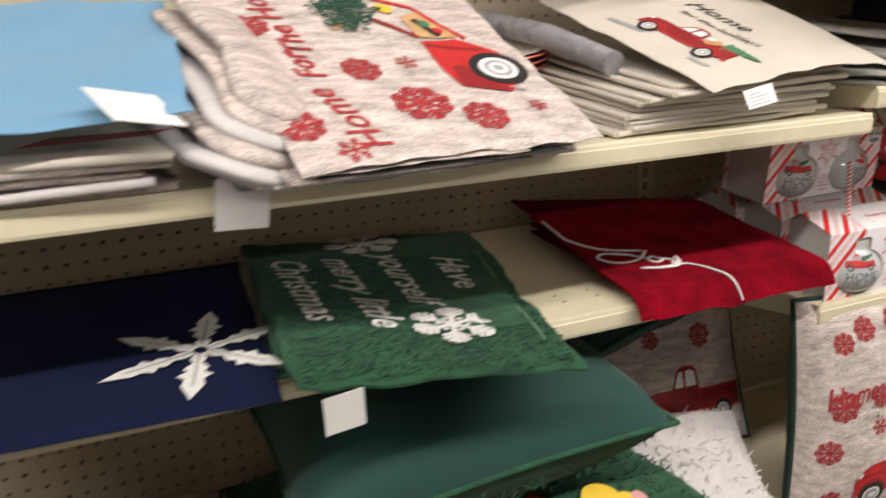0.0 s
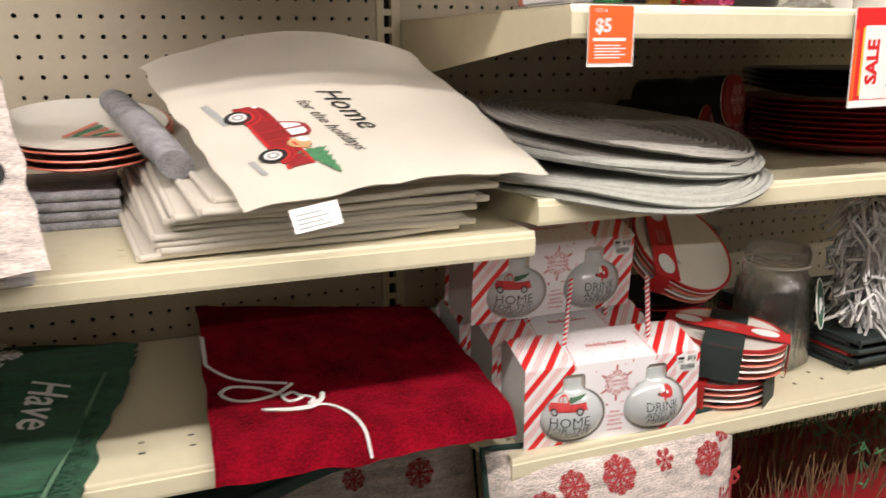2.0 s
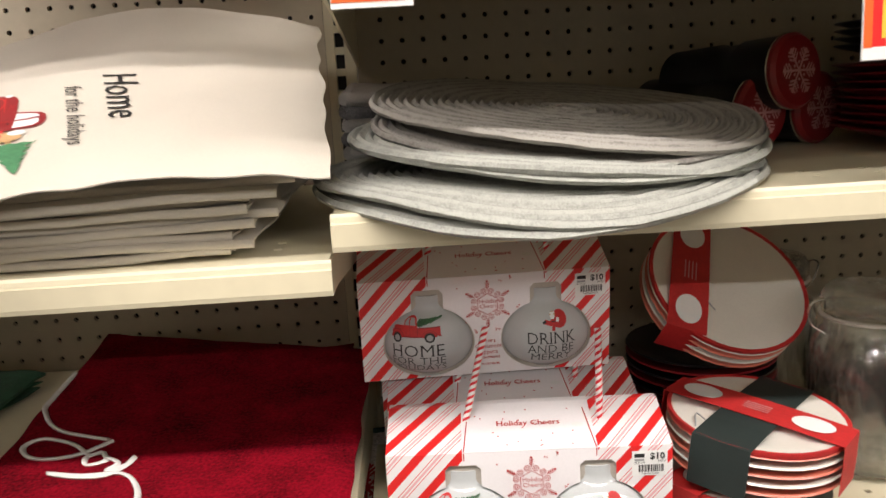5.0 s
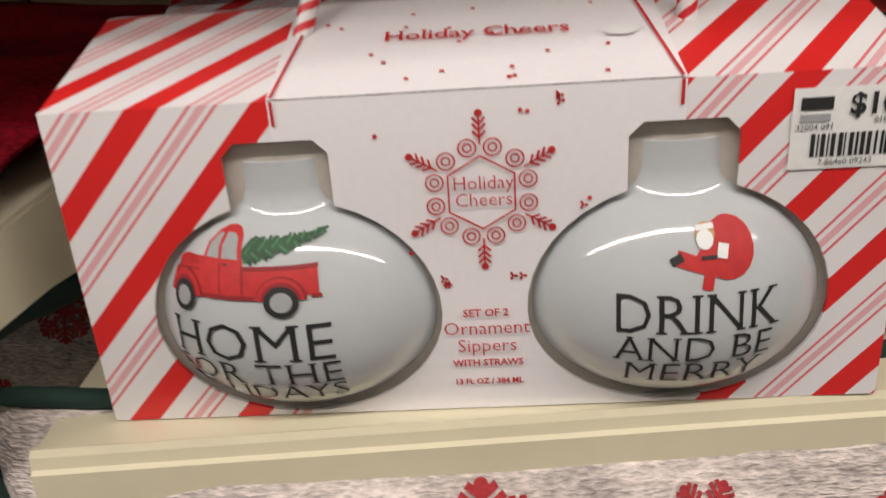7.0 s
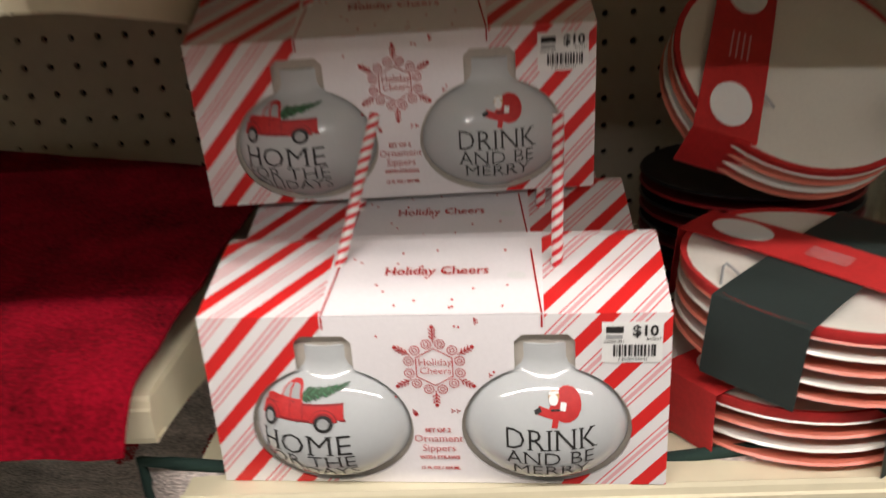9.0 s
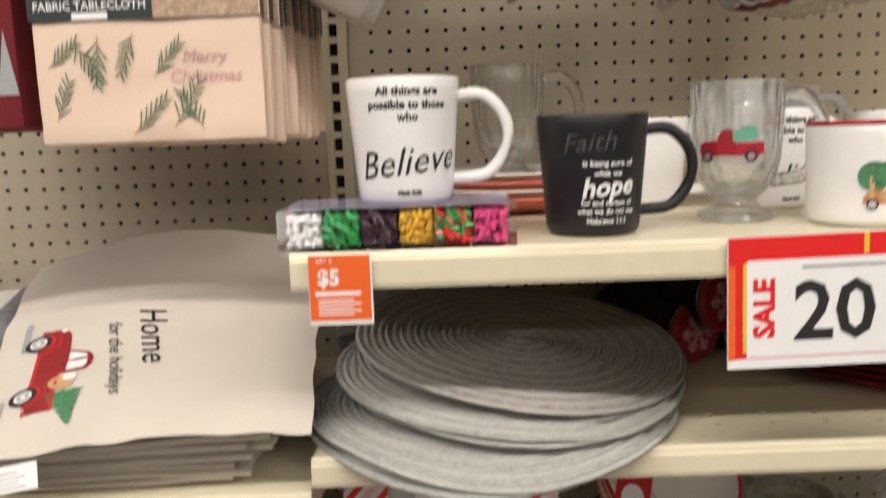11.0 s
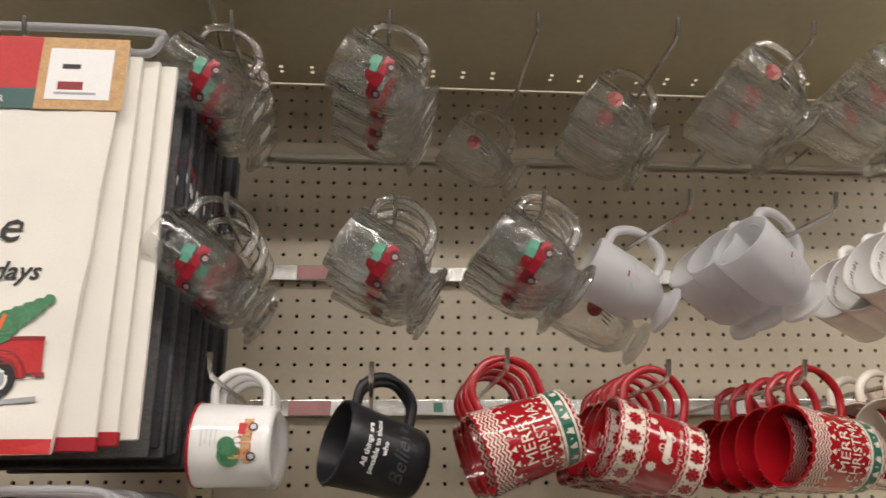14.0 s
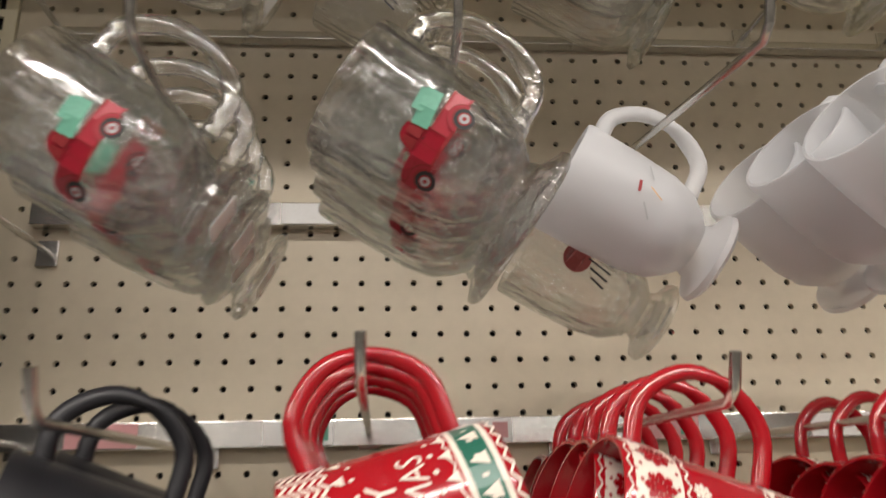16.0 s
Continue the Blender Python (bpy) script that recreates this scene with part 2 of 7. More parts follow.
def block(bm, x0, x1, y0, y1, z0, z1, bevel=0.0):
    r = bmesh.ops.create_cube(bm, size=1.0, matrix=Matrix.LocRotScale(((x0 + x1) / 2, (y0 + y1) / 2, (z0 + z1) / 2), None, (x1 - x0, y1 - y0, z1 - z0)))
    if bevel:
        es = list({e for v in r["verts"] for e in v.link_edges})
        bmesh.ops.bevel(bm, geom=es, offset=bevel, segments=2, affect="EDGES", profile=0.6)
    return bm


def lathe(bm, profile, n=40, sweep=360.0, m=None):
    """Turns (radius, height) pairs about z, with UV."""
    uv = bm.loops.layers.uv.verify()
    full = abs(sweep - 360) < 1e-6
    k = n if full else n + 1
    rings = []
    for r, h in profile:
        ring = []
        for i in range(k):
            a = radians(sweep) * i / n
            p = Vector((r * math.cos(a), r * math.sin(a), h))
            ring.append(bm.verts.new(m @ p if m else p))
        rings.append(ring)
    hs = [h for _, h in profile]
    for j in range(len(profile) - 1):
        for i in range(n):
            i2 = (i + 1) % k
            try:
                f = bm.faces.new((rings[j][i], rings[j][i2], rings[j + 1][i2], rings[j + 1][i]))
            except ValueError:
                continue
            for lp, (uu, vv) in zip(f.loops, ((i, j), (i + 1, j), (i + 1, j + 1), (i, j + 1))):
                lp[uv].uv = (uu / n, hs[vv])
    bmesh.ops.remove_doubles(bm, verts=[v for r in rings for v in r], dist=1e-6)
    return bm


def tube(bm, pts, r, n=8, r2=None, blunt=False):
    """A round bar along points, with UV (around, metres along); blunt rounds its ends off."""
    uv = bm.loops.layers.uv.verify()
    pts = [Vector(p) for p in pts]
    rings, along, total = [], [], 0.0
    up = Vector((0.31, 0.22, 0.92)).normalized()
    for i, p in enumerate(pts):
        d = (pts[min(i + 1, len(pts) - 1)] - pts[max(i - 1, 0)]).normalized()
        s = d.cross(up)
        if s.length < 1e-3:
            s = d.cross(Vector((1, 0, 0)))
        s.normalize()
        t = s.cross(d)
        k = math.sqrt(max(0.05, 1 - abs(2 * i / (len(pts) - 1) - 1) ** 8)) if blunt else 1.0
        rr, rt = r * k, (r2 or r) * k
        rings.append([bm.verts.new(p + s * rr * math.cos(2 * math.pi * k / n) + t * rt * math.sin(2 * math.pi * k / n)) for k in range(n)])
        if i:
            total += (p - pts[i - 1]).length
        along.append(total)
    for j in range(len(rings) - 1):
        for i in range(n):
            f = bm.faces.new((rings[j][i], rings[j][(i + 1) % n], rings[j + 1][(i + 1) % n], rings[j + 1][i]))
            for lp, (a, b) in zip(f.loops, ((i, j), (i + 1, j), (i + 1, j + 1), (i, j + 1))):
                lp[uv].uv = (a / n, along[b] * 40)
    bm.faces.new(list(reversed(rings[0])))
    bm.faces.new(rings[-1])
    return bm


def curve_pts(ctrl, n=24):
    """A smooth line through control points."""
    c = [Vector(p) for p in ctrl]
    c = [2 * c[0] - c[1]] + c + [2 * c[-1] - c[-2]]
    out = []
    segs = len(c) - 3
    for s in range(segs):
        for k in range(n // segs):
            t = k / (n // segs)
            p0, p1, p2, p3 = c[s:s + 4]
            out.append(0.5 * ((2 * p1) + (-p0 + p2) * t + (2 * p0 - 5 * p1 + 4 * p2 - p3) * t * t + (-p0 + 3 * p1 - 3 * p2 + p3) * t ** 3))
    out.append(c[-2])
    return out


class Patch:
    """A curved cloth surface over four corners: front left, front right, back right, back left; a, b in metres from the front left."""

    def __init__(self, fl, fr, br, bl, wave=0.0, seed=0, crown=0.0, droop=0.0, freq=1.0, reach=0.25):
        self.c = [Vector(p) for p in (fl, fr, br, bl)]
        self.W, self.D = (self.c[1] - self.c[0]).length, (self.c[3] - self.c[0]).length
        self.wave, self.seed, self.crown, self.droop, self.freq, self.reach = wave, seed, crown, droop, freq, reach
        n = (self.c[1] - self.c[0]).cross(self.c[3] - self.c[0])
        self.n = n.normalized()

    def at(self, u, v):
        fl, fr, br, bl = self.c
        p = (fl * (1 - u) + fr * u) * (1 - v) + (bl * (1 - u) + br * u) * v
        h = self.wave * (noise.noise(Vector((u * 2.3 * self.freq + self.seed, v * 2.1 * self.freq, self.seed * 1.7))) + 0.4 * noise.noise(Vector((u * 6 * self.freq, v * 5 * self.freq + self.seed, 3.0))))
        h += self.crown * math.sin(math.pi * min(max(u, 0), 1)) * (0.4 + 0.6 * v)
        h -= self.droop * (max(0.0, self.reach - v) / self.reach) ** 2
        return p + self.n * h

    def map(self, a, b, h=0.0):
        u, v = a / self.W, b / self.D
        p = self.at(u, v)
        if h:
            e = 0.01
            q = (self.at(u + e, v) - p).cross(self.at(u, v + e) - p)
            p = p + q.normalized() * h
        return p

    def mesh(self, thick, nx=30, ny=30, ragged=0.0):
        bm = bmesh.new()
        top, low = [], []
        for j in range(ny + 1):
            for i in range(nx + 1):
                u, v = i / nx, j / ny
                if ragged:
                    u += ragged * noise.noise(Vector((v * 9, self.seed + 5.5, 0))) * (abs(2 * u - 1) ** 4) / self.W
                    v += ragged * noise.noise(Vector((u * 9, self.seed + 9.5, 0))) * (abs(2 * v - 1) ** 4) / self.D
                edge = min(i, nx - i, j, ny - j)
                inset = 0.35 * thick if edge == 0 else 0.0
                top.append(bm.verts.new(self.map(u * self.W, v * self.D, -inset if inset else 0.0)))
                low.append(bm.verts.new(self.map(u * self.W, v * self.D, -thick + inset)))
        k = nx + 1
        for j in range(ny):
            for i in range(nx):
                q = (j * k + i, j * k + i + 1, (j + 1) * k + i + 1, (j + 1) * k + i)
                bm.faces.new([top[x] for x in q])
                bm.faces.new([low[x] for x in reversed(q)])
        rim = [i for i in range(nx)] + [j * k + nx for j in range(ny)] + [ny * k + i for i in range(nx, 0, -1)] + [j * k for j in range(ny, 0, -1)]
        for x, y in zip(rim, rim[1:] + rim[:1]):
            bm.faces.new((top[x], low[x], low[y], top[y]))
        return bm


def decal(name, items, mapf, parent, label="", longest=0.012):
    """Flat printed or stitched shapes laid over a surface: items are (outline, material) or (outline, material, height)."""
    from mathutils.geometry import tessellate_polygon
    mats, bm = [], bmesh.new()
    for it in items:
        outline, m, h = it[0], it[1], it[2] if len(it) > 2 else 0.0012
        if m not in mats:
            mats.append(m)
        loops = outline if isinstance(outline[0][0], (tuple, list)) else [outline]
        flat = [p for lp in loops for p in lp]
        b2 = bmesh.new()
        vs = [b2.verts.new((p[0], p[1], 0)) for p in flat]
        for tri in tessellate_polygon([[Vector((p[0], p[1], 0)) for p in lp] for lp in loops]):
            try:
                b2.faces.new([vs[i] for i in tri])
            except ValueError:
                pass
        for _ in range(3):
            es = [e for e in b2.edges if e.calc_length() > longest]
            if not es:
                break
            bmesh.ops.subdivide_edges(b2, edges=es, cuts=1)
            bmesh.ops.triangulate(b2, faces=[f for f in b2.faces if len(f.verts) > 3])
        new_v = {v: bm.verts.new(mapf(v.co.x, v.co.y, h)) for v in b2.verts}
        for f in b2.faces:
            if f.calc_area() < 1e-12:
                continue
            order = [new_v[v] for v in f.verts]
            if f.normal.z < 0:
                order.reverse()
            f2 = bm.faces.new(order)
            f2.material_index = mats.index(m)
        b2.free()
    ob = part(name, bm, mats, parent, label)
    return tagged(ob, kind="stuff") if len(items) > 12 else ob


def lettering(name, text, size, mapf, material, parent, at=(0, 0), turn=0.0, align="CENTER", shear=0.0, h=0.0012, label="", fat=0.0, squash=1.0, serif=0.0):
    """Words in the built-in font, laid over a surface; serif adds feet to the ends of the stems of capitals."""
    cu = bpy.data.curves.new(name, "FONT")
    cu.body, cu.size, cu.align_x, cu.shear, cu.offset, cu.resolution_u = text, size, align, shear, fat, 2
    tmp = new(name, cu)
    me = bpy.data.meshes.new_from_object(tmp.evaluated_get(bpy.context.evaluated_depsgraph_get()))
    bpy.data.objects.remove(tmp)
    c, s = math.cos(radians(turn)), math.sin(radians(turn))
    bm = bmesh.new()
    bm.from_mesh(me)
    bpy.data.meshes.remove(me)
    bmesh.ops.triangulate(bm, faces=bm.faces)
    lift = {}
    if serif:
        ends = [(e.verts[0].co.copy(), e.verts[1].co.copy()) for e in bm.edges if e.is_boundary and abs(e.verts[0].co.y - e.verts[1].co.y) < 1e-5 and e.calc_length() > 0.02 * size]
        cap = max(p.y for p, _ in ends)
        for p, q in ends:
            low = abs(p.y) < 0.02 * size
            if (low or abs(p.y - cap) < 0.02 * size) and abs(p.x - q.x) < 0.2 * size:
                x0, x1, y0 = min(p.x, q.x) - serif * size, max(p.x, q.x) + serif * size, p.y
                y1 = y0 + (0.035 if low else -0.035) * size
                quad = [bm.verts.new((xx, yy, 0)) for xx, yy in (rect(x0, y0, x1, y1) if low else rect(x0, y1, x1, y0))]
                bm.faces.new(quad)
                lift.update((v, 0.00006) for v in quad)
    for v in bm.verts:
        x, y = v.co.x * squash, v.co.y
        v.co = mapf(at[0] + c * x - s * y, at[1] + s * x + c * y, h + lift.get(v, 0.0))
    bm.normal_update()
    return part(name, bm, material, parent, label)


def circle(x, y, r, n=20, ry=None):
    return [(x + r * math.cos(2 * math.pi * i / n), y + (ry or r) * math.sin(2 * math.pi * i / n)) for i in range(n)]


def rect(x0, y0, x1, y1):
    return [(x0, y0), (x1, y0), (x1, y1), (x0, y1)]


def place(items, x, y, s=1.0, turn=0.0, flip=False):
    """Moves, scales and turns 2D shapes."""
    c, sn = math.cos(radians(turn)), math.sin(radians(turn))

    def mv(p):
        px, py = (-p[0] if flip else p[0]) * s, p[1] * s
        return (x + c * px - sn * py, y + sn * px + c * py)
    out = []
    for it in items:
        o = it[0]
        o2 = [[mv(p) for p in lp] for lp in o] if isinstance(o[0][0], (tuple, list)) else [mv(p) for p in o]
        out.append((o2, *it[1:]))
    return out


def squash(items, cx, cy, sx, sy):
    f = lambda p: (cx + (p[0] - cx) * sx, cy + (p[1] - cy) * sy)
    return [([[f(p) for p in lp] for lp in g] if isinstance(g[0], list) else [f(p) for p in g], *rest) for g, *rest in items]


def bar(x0, y0, x1, y1, w):
    dx, dy = x1 - x0, y1 - y0
    k = w / 2 / math.hypot(dx, dy)
    return [(x0 + dy * k, y0 - dx * k), (x1 + dy * k, y1 - dx * k), (x1 - dy * k, y1 + dx * k), (x0 - dy * k, y0 + dx * k)]


def snowflake(m, arms=6, w=0.09, kind="branch", h=0.0012):
    """A unit snowflake, radius 1."""
    out = []
    for i in range(arms):
        a = 2 * math.pi * i / arms
        c, s = math.cos(a), math.sin(a)

        def q(r, t):
            return (c * r - s * t, s * r + c * t)
        out.append((bar(*q(0, 0), *q(0.98, 0), w), m, h))
        for r, L in ((0.42, 0.26), (0.66, 0.22)) if kind == "branch" else ((0.45, 0.30), (0.62, 0.3), (0.8, 0.2)):
            for sg in (-1, 1):
                out.append((bar(*q(r, 0), *q(r + L * 0.75, sg * L), w * 0.8), m, h + 0.0001))
        if kind == "woven":
            out.append((circle(*q(0.92, 0), 0.11, 8), m, h + 0.0002))
            out.append((circle(*q(0.3, 0.16), 0.07, 6), m, h + 0.0002))
    return out


def arch(x, y, r, n=14, k=1.0):
    """The upper half of a wheel arch."""
    return [(x + r * math.cos(math.pi * i / n), y + k * r * math.sin(math.pi * i / n)) for i in range(n + 1)]


def pickup(red, dark, pale, tyre, h=0.0012):
    """An old pickup truck with rounded wings, seen from its side, nose to the left, one unit long."""
    e = 0.0001
    out = [
        ([(0.07, 0.09), (0.07, 0.255), (0.49, 0.262), (0.495, 0.09)], red, h),
        ([(-0.20, 0.08), (-0.20, 0.285), (-0.17, 0.37), (-0.14, 0.43), (-0.10, 0.46), (-0.04, 0.468), (0.02, 0.455), (0.06, 0.42), (0.08, 0.27), (0.08, 0.08)], red, h),
        ([(-0.47, 0.09), (-0.485, 0.16), (-0.47, 0.225), (-0.43, 0.265), (-0.36, 0.285), (-0.20, 0.292), (-0.19, 0.09)], red, h + e),
        ([(-0.172, 0.295), (-0.150, 0.365), (-0.118, 0.418), (-0.085, 0.425), (-0.078, 0.295)], pale, h + 2 * e),
        ([(-0.058, 0.295), (-0.058, 0.428), (0.000, 0.428), (0.036, 0.405), (0.050, 0.295)], pale, h + 2 * e),
        (bar(0.07, 0.250, 0.495, 0.257, 0.022), dark, h + 3 * e), (bar(-0.068, 0.10, -0.068, 0.285, 0.007), dark, h + 3 * e), (bar(0.075, 0.10, 0.075, 0.26, 0.009), dark, h + 3 * e),
        (bar(-0.46, 0.205, -0.22, 0.222, 0.008), dark, h + 3 * e), (bar(-0.045, 0.265, -0.015, 0.265, 0.008), tyre, h + 3 * e),
        (bar(-0.21, 0.082, 0.15, 0.082, 0.026), dark, h + 3 * e), (circle(-0.455, 0.222, 0.021, 12), pale, h + 4 * e),
        (bar(-0.495, 0.085, -0.455, 0.085, 0.022), GREYPRINT, h + 4 * e), (bar(0.455, 0.085, 0.51, 0.085, 0.022), dark, h + 3 * e),
    ]
    for k in range(4):
        out.append((bar(-0.30 + 0.022 * k, 0.245, -0.30 + 0.022 * k, 0.272, 0.005), dark, h + 3 * e))
    for x, r in ((-0.34, 0.150), (0.29, 0.140)):
        out += [(arch(x, 0.068, r), dark, h + 4 * e), (arch(x - 0.004, 0.068, r - 0.010), red, h + 5 * e), (arch(x, 0.068, 0.108), dark, h + 6 * e)]
        out += [(circle(x, 0.058, 0.095, 22), tyre, h + 7 * e), (circle(x, 0.058, 0.060, 18), pale, h + 8 * e), (circle(x, 0.058, 0.046, 16), GREYPRINT, h + 9 * e), (circle(x, 0.058, 0.020, 12), pale, h + 10 * e)]
    return out


def lying_fir(m, shade, h=0.0012):
    """A bushy cut tree lying in a truck's bed, its tip to the right, one truck long."""
    rnd = random.Random(14)
    out = []
    for i in range(64):
        q = (i + 0.5) / 64
        x, y = 0.05 + 0.50 * q, 0.315 + 0.115 * q
        n = 0.085 * (1 - 0.8 * q) * rnd.uniform(0.7, 1.2)
        sg = 1 if i % 2 else -1
        out.append((bar(x, y, x + n * 0.75, y + sg * n * (1.0 if sg > 0 else 0.6), 0.017 * (1 - 0.5 * q)), shade if i % 5 == 0 else m, h + 0.00002 * i))
    return out + [(bar(0.05, 0.312, 0.59, 0.436, 0.012), m, h)]


def fir(m, trunk, h=0.0012):
    """A small fir tree, one unit high, with ragged edges."""
    rnd = random.Random(4)
    out = [(rect(-0.04, -0.02, 0.04, 0.12), trunk, h)]
    for k in range(5):
        y0, w = 0.08 + 0.17 * k, 0.38 * (1 - k / 5.6)
        pts = [(-w, y0)]
        for i in range(1, 8):
            pts.append((-w + 2 * w * i / 8, y0 + (0.03 if i % 2 else -0.03) * rnd.uniform(0.5, 1.3)))
        pts += [(w, y0), (w * 0.35, y0 + 0.2), (0, y0 + 0.27), (-w * 0.35, y0 + 0.2)]
        out.append((pts, m, h + 0.0001 * (k + 1)))
    return out
# ---- the room ----
def slab(name, x0, x1, y0, y1, z0, z1, m, label, category):
    bm = bmesh.new()
    block(bm, x0, x1, y0, y1, z0, z1)
    return tagged(part(name, bm, m), label, category, kind="structure")


slab("floor", -7, 7, -10.1, 3, -0.1, 0, FLOOR, "pale vinyl tile shop floor", "floor")
slab("ceiling", -7, 7, -10.1, 3, 3.72, 3.82, CEIL, "white suspended tile shop ceiling", "ceiling")
slab("wall_north", -7, 7, 2.9, 3, 0, 3.72, PLAIN, "plain painted shop wall", "wall")
slab("wall_south", -7, 7, -10.1, -10.0, 0, 3.72, PLAIN, "plain painted shop wall", "wall")
slab("wall_west", -7, -6.9, -10.0, 2.9, 0, 3.72, PLAIN, "plain painted shop wall", "wall")
slab("wall_east", 6.9, 7, -10.0, 2.9, 0, 3.72, PLAIN, "plain painted shop wall", "wall")
# Added out of view: height blocks far rows low down, face bounces light.
slab("wall_aisle", -6.9, 6.9, -2.6, -2.45, 0, 1.90, AISLE_BOUNCE, "unseen plain wall added across the aisle to block and bounce light", "wall")

GLOW = bpy.data.materials.new("tube_light")
GLOW.use_nodes = True
GLOW.node_tree.nodes["Principled BSDF"].inputs["Base Color"].default_value = (0.9, 0.9, 0.9, 1)
GLOW.node_tree.nodes["Principled BSDF"].inputs["Emission Color"].default_value = (1, 0.97, 0.9, 1)
GLOW.node_tree.nodes["Principled BSDF"].inputs["Emission Strength"].default_value = 3.0


def ceiling_light(y, power, length=9.0):
    th = thing("ceiling_light", pose(0, y, 3.60), "long white fluorescent strip light under the ceiling", "ceiling light", "strip lights")
    bm = bmesh.new()
    block(bm, -length / 2, length / 2, -0.12, 0.12, 0.03, 0.12, 0.01)
    part("housing", bm, WHITE, th)
    for s in (-0.06, 0.06):
        bm = bmesh.new()
        tube(bm, [(-length / 2 + 0.02, s, 0.01), (length / 2 - 0.02, s, 0.01)], 0.016, 10)
        part("tube", bm, GLOW, th, "glowing fluorescent tube")
    lamp = bpy.data.lights.new("strip_lamp", "AREA")
    lamp.shape, lamp.size, lamp.size_y, lamp.energy, lamp.color = "RECTANGLE", length, 0.16, power, LIGHT_COLOR
    ob = new("strip_lamp", lamp)
    ob.matrix_basis = pose(0, y, 3.57)
    return th


for yy, pw in LIGHT_ROWS:
    ceiling_light(yy, pw)


# ---- shelving ----
PITCH = 0.0254


def pegboard(name, x0, x1, z0, z1, hx, hz, label):
    """A perforated hardboard sheet with real round holes at one-inch pitch."""
    th = thing(name, pose(0, 0, 0), label, "pegboard", kind="structure")
    verts, faces = [], []
    ring = 8
    first_i, last_i = math.ceil((x0 + 0.008 - hx) / PITCH), math.floor((x1 - 0.008 - hx) / PITCH)
    first_k, last_k = math.ceil((z0 + 0.008 - hz) / PITCH), math.floor((z1 - 0.008 - hz) / PITCH)
    half = PITCH / 2
    for i in range(first_i, last_i + 1):
        for k in range(first_k, last_k + 1):
            cx, cz = hx + i * PITCH, hz + k * PITCH
            lx = cx - half if i > first_i else x0
            rx = cx + half if i < last_i else x1
            lz = cz - half if k > first_k else z0
            rz = cz + half if k < last_k else z1
            base = len(verts)
            outer = [(rx, cz), (rx, rz), (cx, rz), (lx, rz), (lx, cz), (lx, lz), (cx, lz), (rx, lz)]
            verts += [(px, 0, pz) for px, pz in outer]
            rr = 0.0032
            for d in (0.0, 0.006):
                verts += [(cx + rr * math.cos(math.pi * 2 * q / ring), d, cz + rr * math.sin(math.pi * 2 * q / ring)) for q in range(ring)]
            for q in range(ring):
                q2 = (q + 1) % ring
                faces.append((base + q2, base + q, base + 8 + q, base + 8 + q2))
                faces.append((base + 8 + q2, base + 8 + q, base + 16 + q, base + 16 + q2))
    me = bpy.data.meshes.new("perforated_sheet")
    me.from_pydata(verts, [], faces)
    me.materials.append(PEG)
    ob = new("perforated_sheet", me)
    ob.parent = th
    # Near-black sheet puts the unlit depth behind the holes into colour.
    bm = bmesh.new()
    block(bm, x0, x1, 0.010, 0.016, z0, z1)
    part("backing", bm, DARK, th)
    return th


def upright(x, name="upright"):
    th = thing(name, pose(x, 0, 0), "cream slotted steel upright between the pegboard bays", "upright", "uprights", "structure")
    bm = bmesh.new()
    block(bm, -0.0165, -0.0055, -0.004, 0.03, 0, 2.46, 0.001)
    block(bm, 0.0055, 0.019, -0.004, 0.03, 0, 2.46, 0.001)
    z = 0.02
    while z < 2.44:
        block(bm, -0.0065, 0.0065, -0.0035, 0.0, z + 0.0165, z + PITCH)
        z += PITCH
    part("post", bm, CREAM, th)
    # Near-black strip added so the slots look deep and shaded.
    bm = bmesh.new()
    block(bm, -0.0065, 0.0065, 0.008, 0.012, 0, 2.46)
    part("slot_dark", bm, DARK, th)
    return th


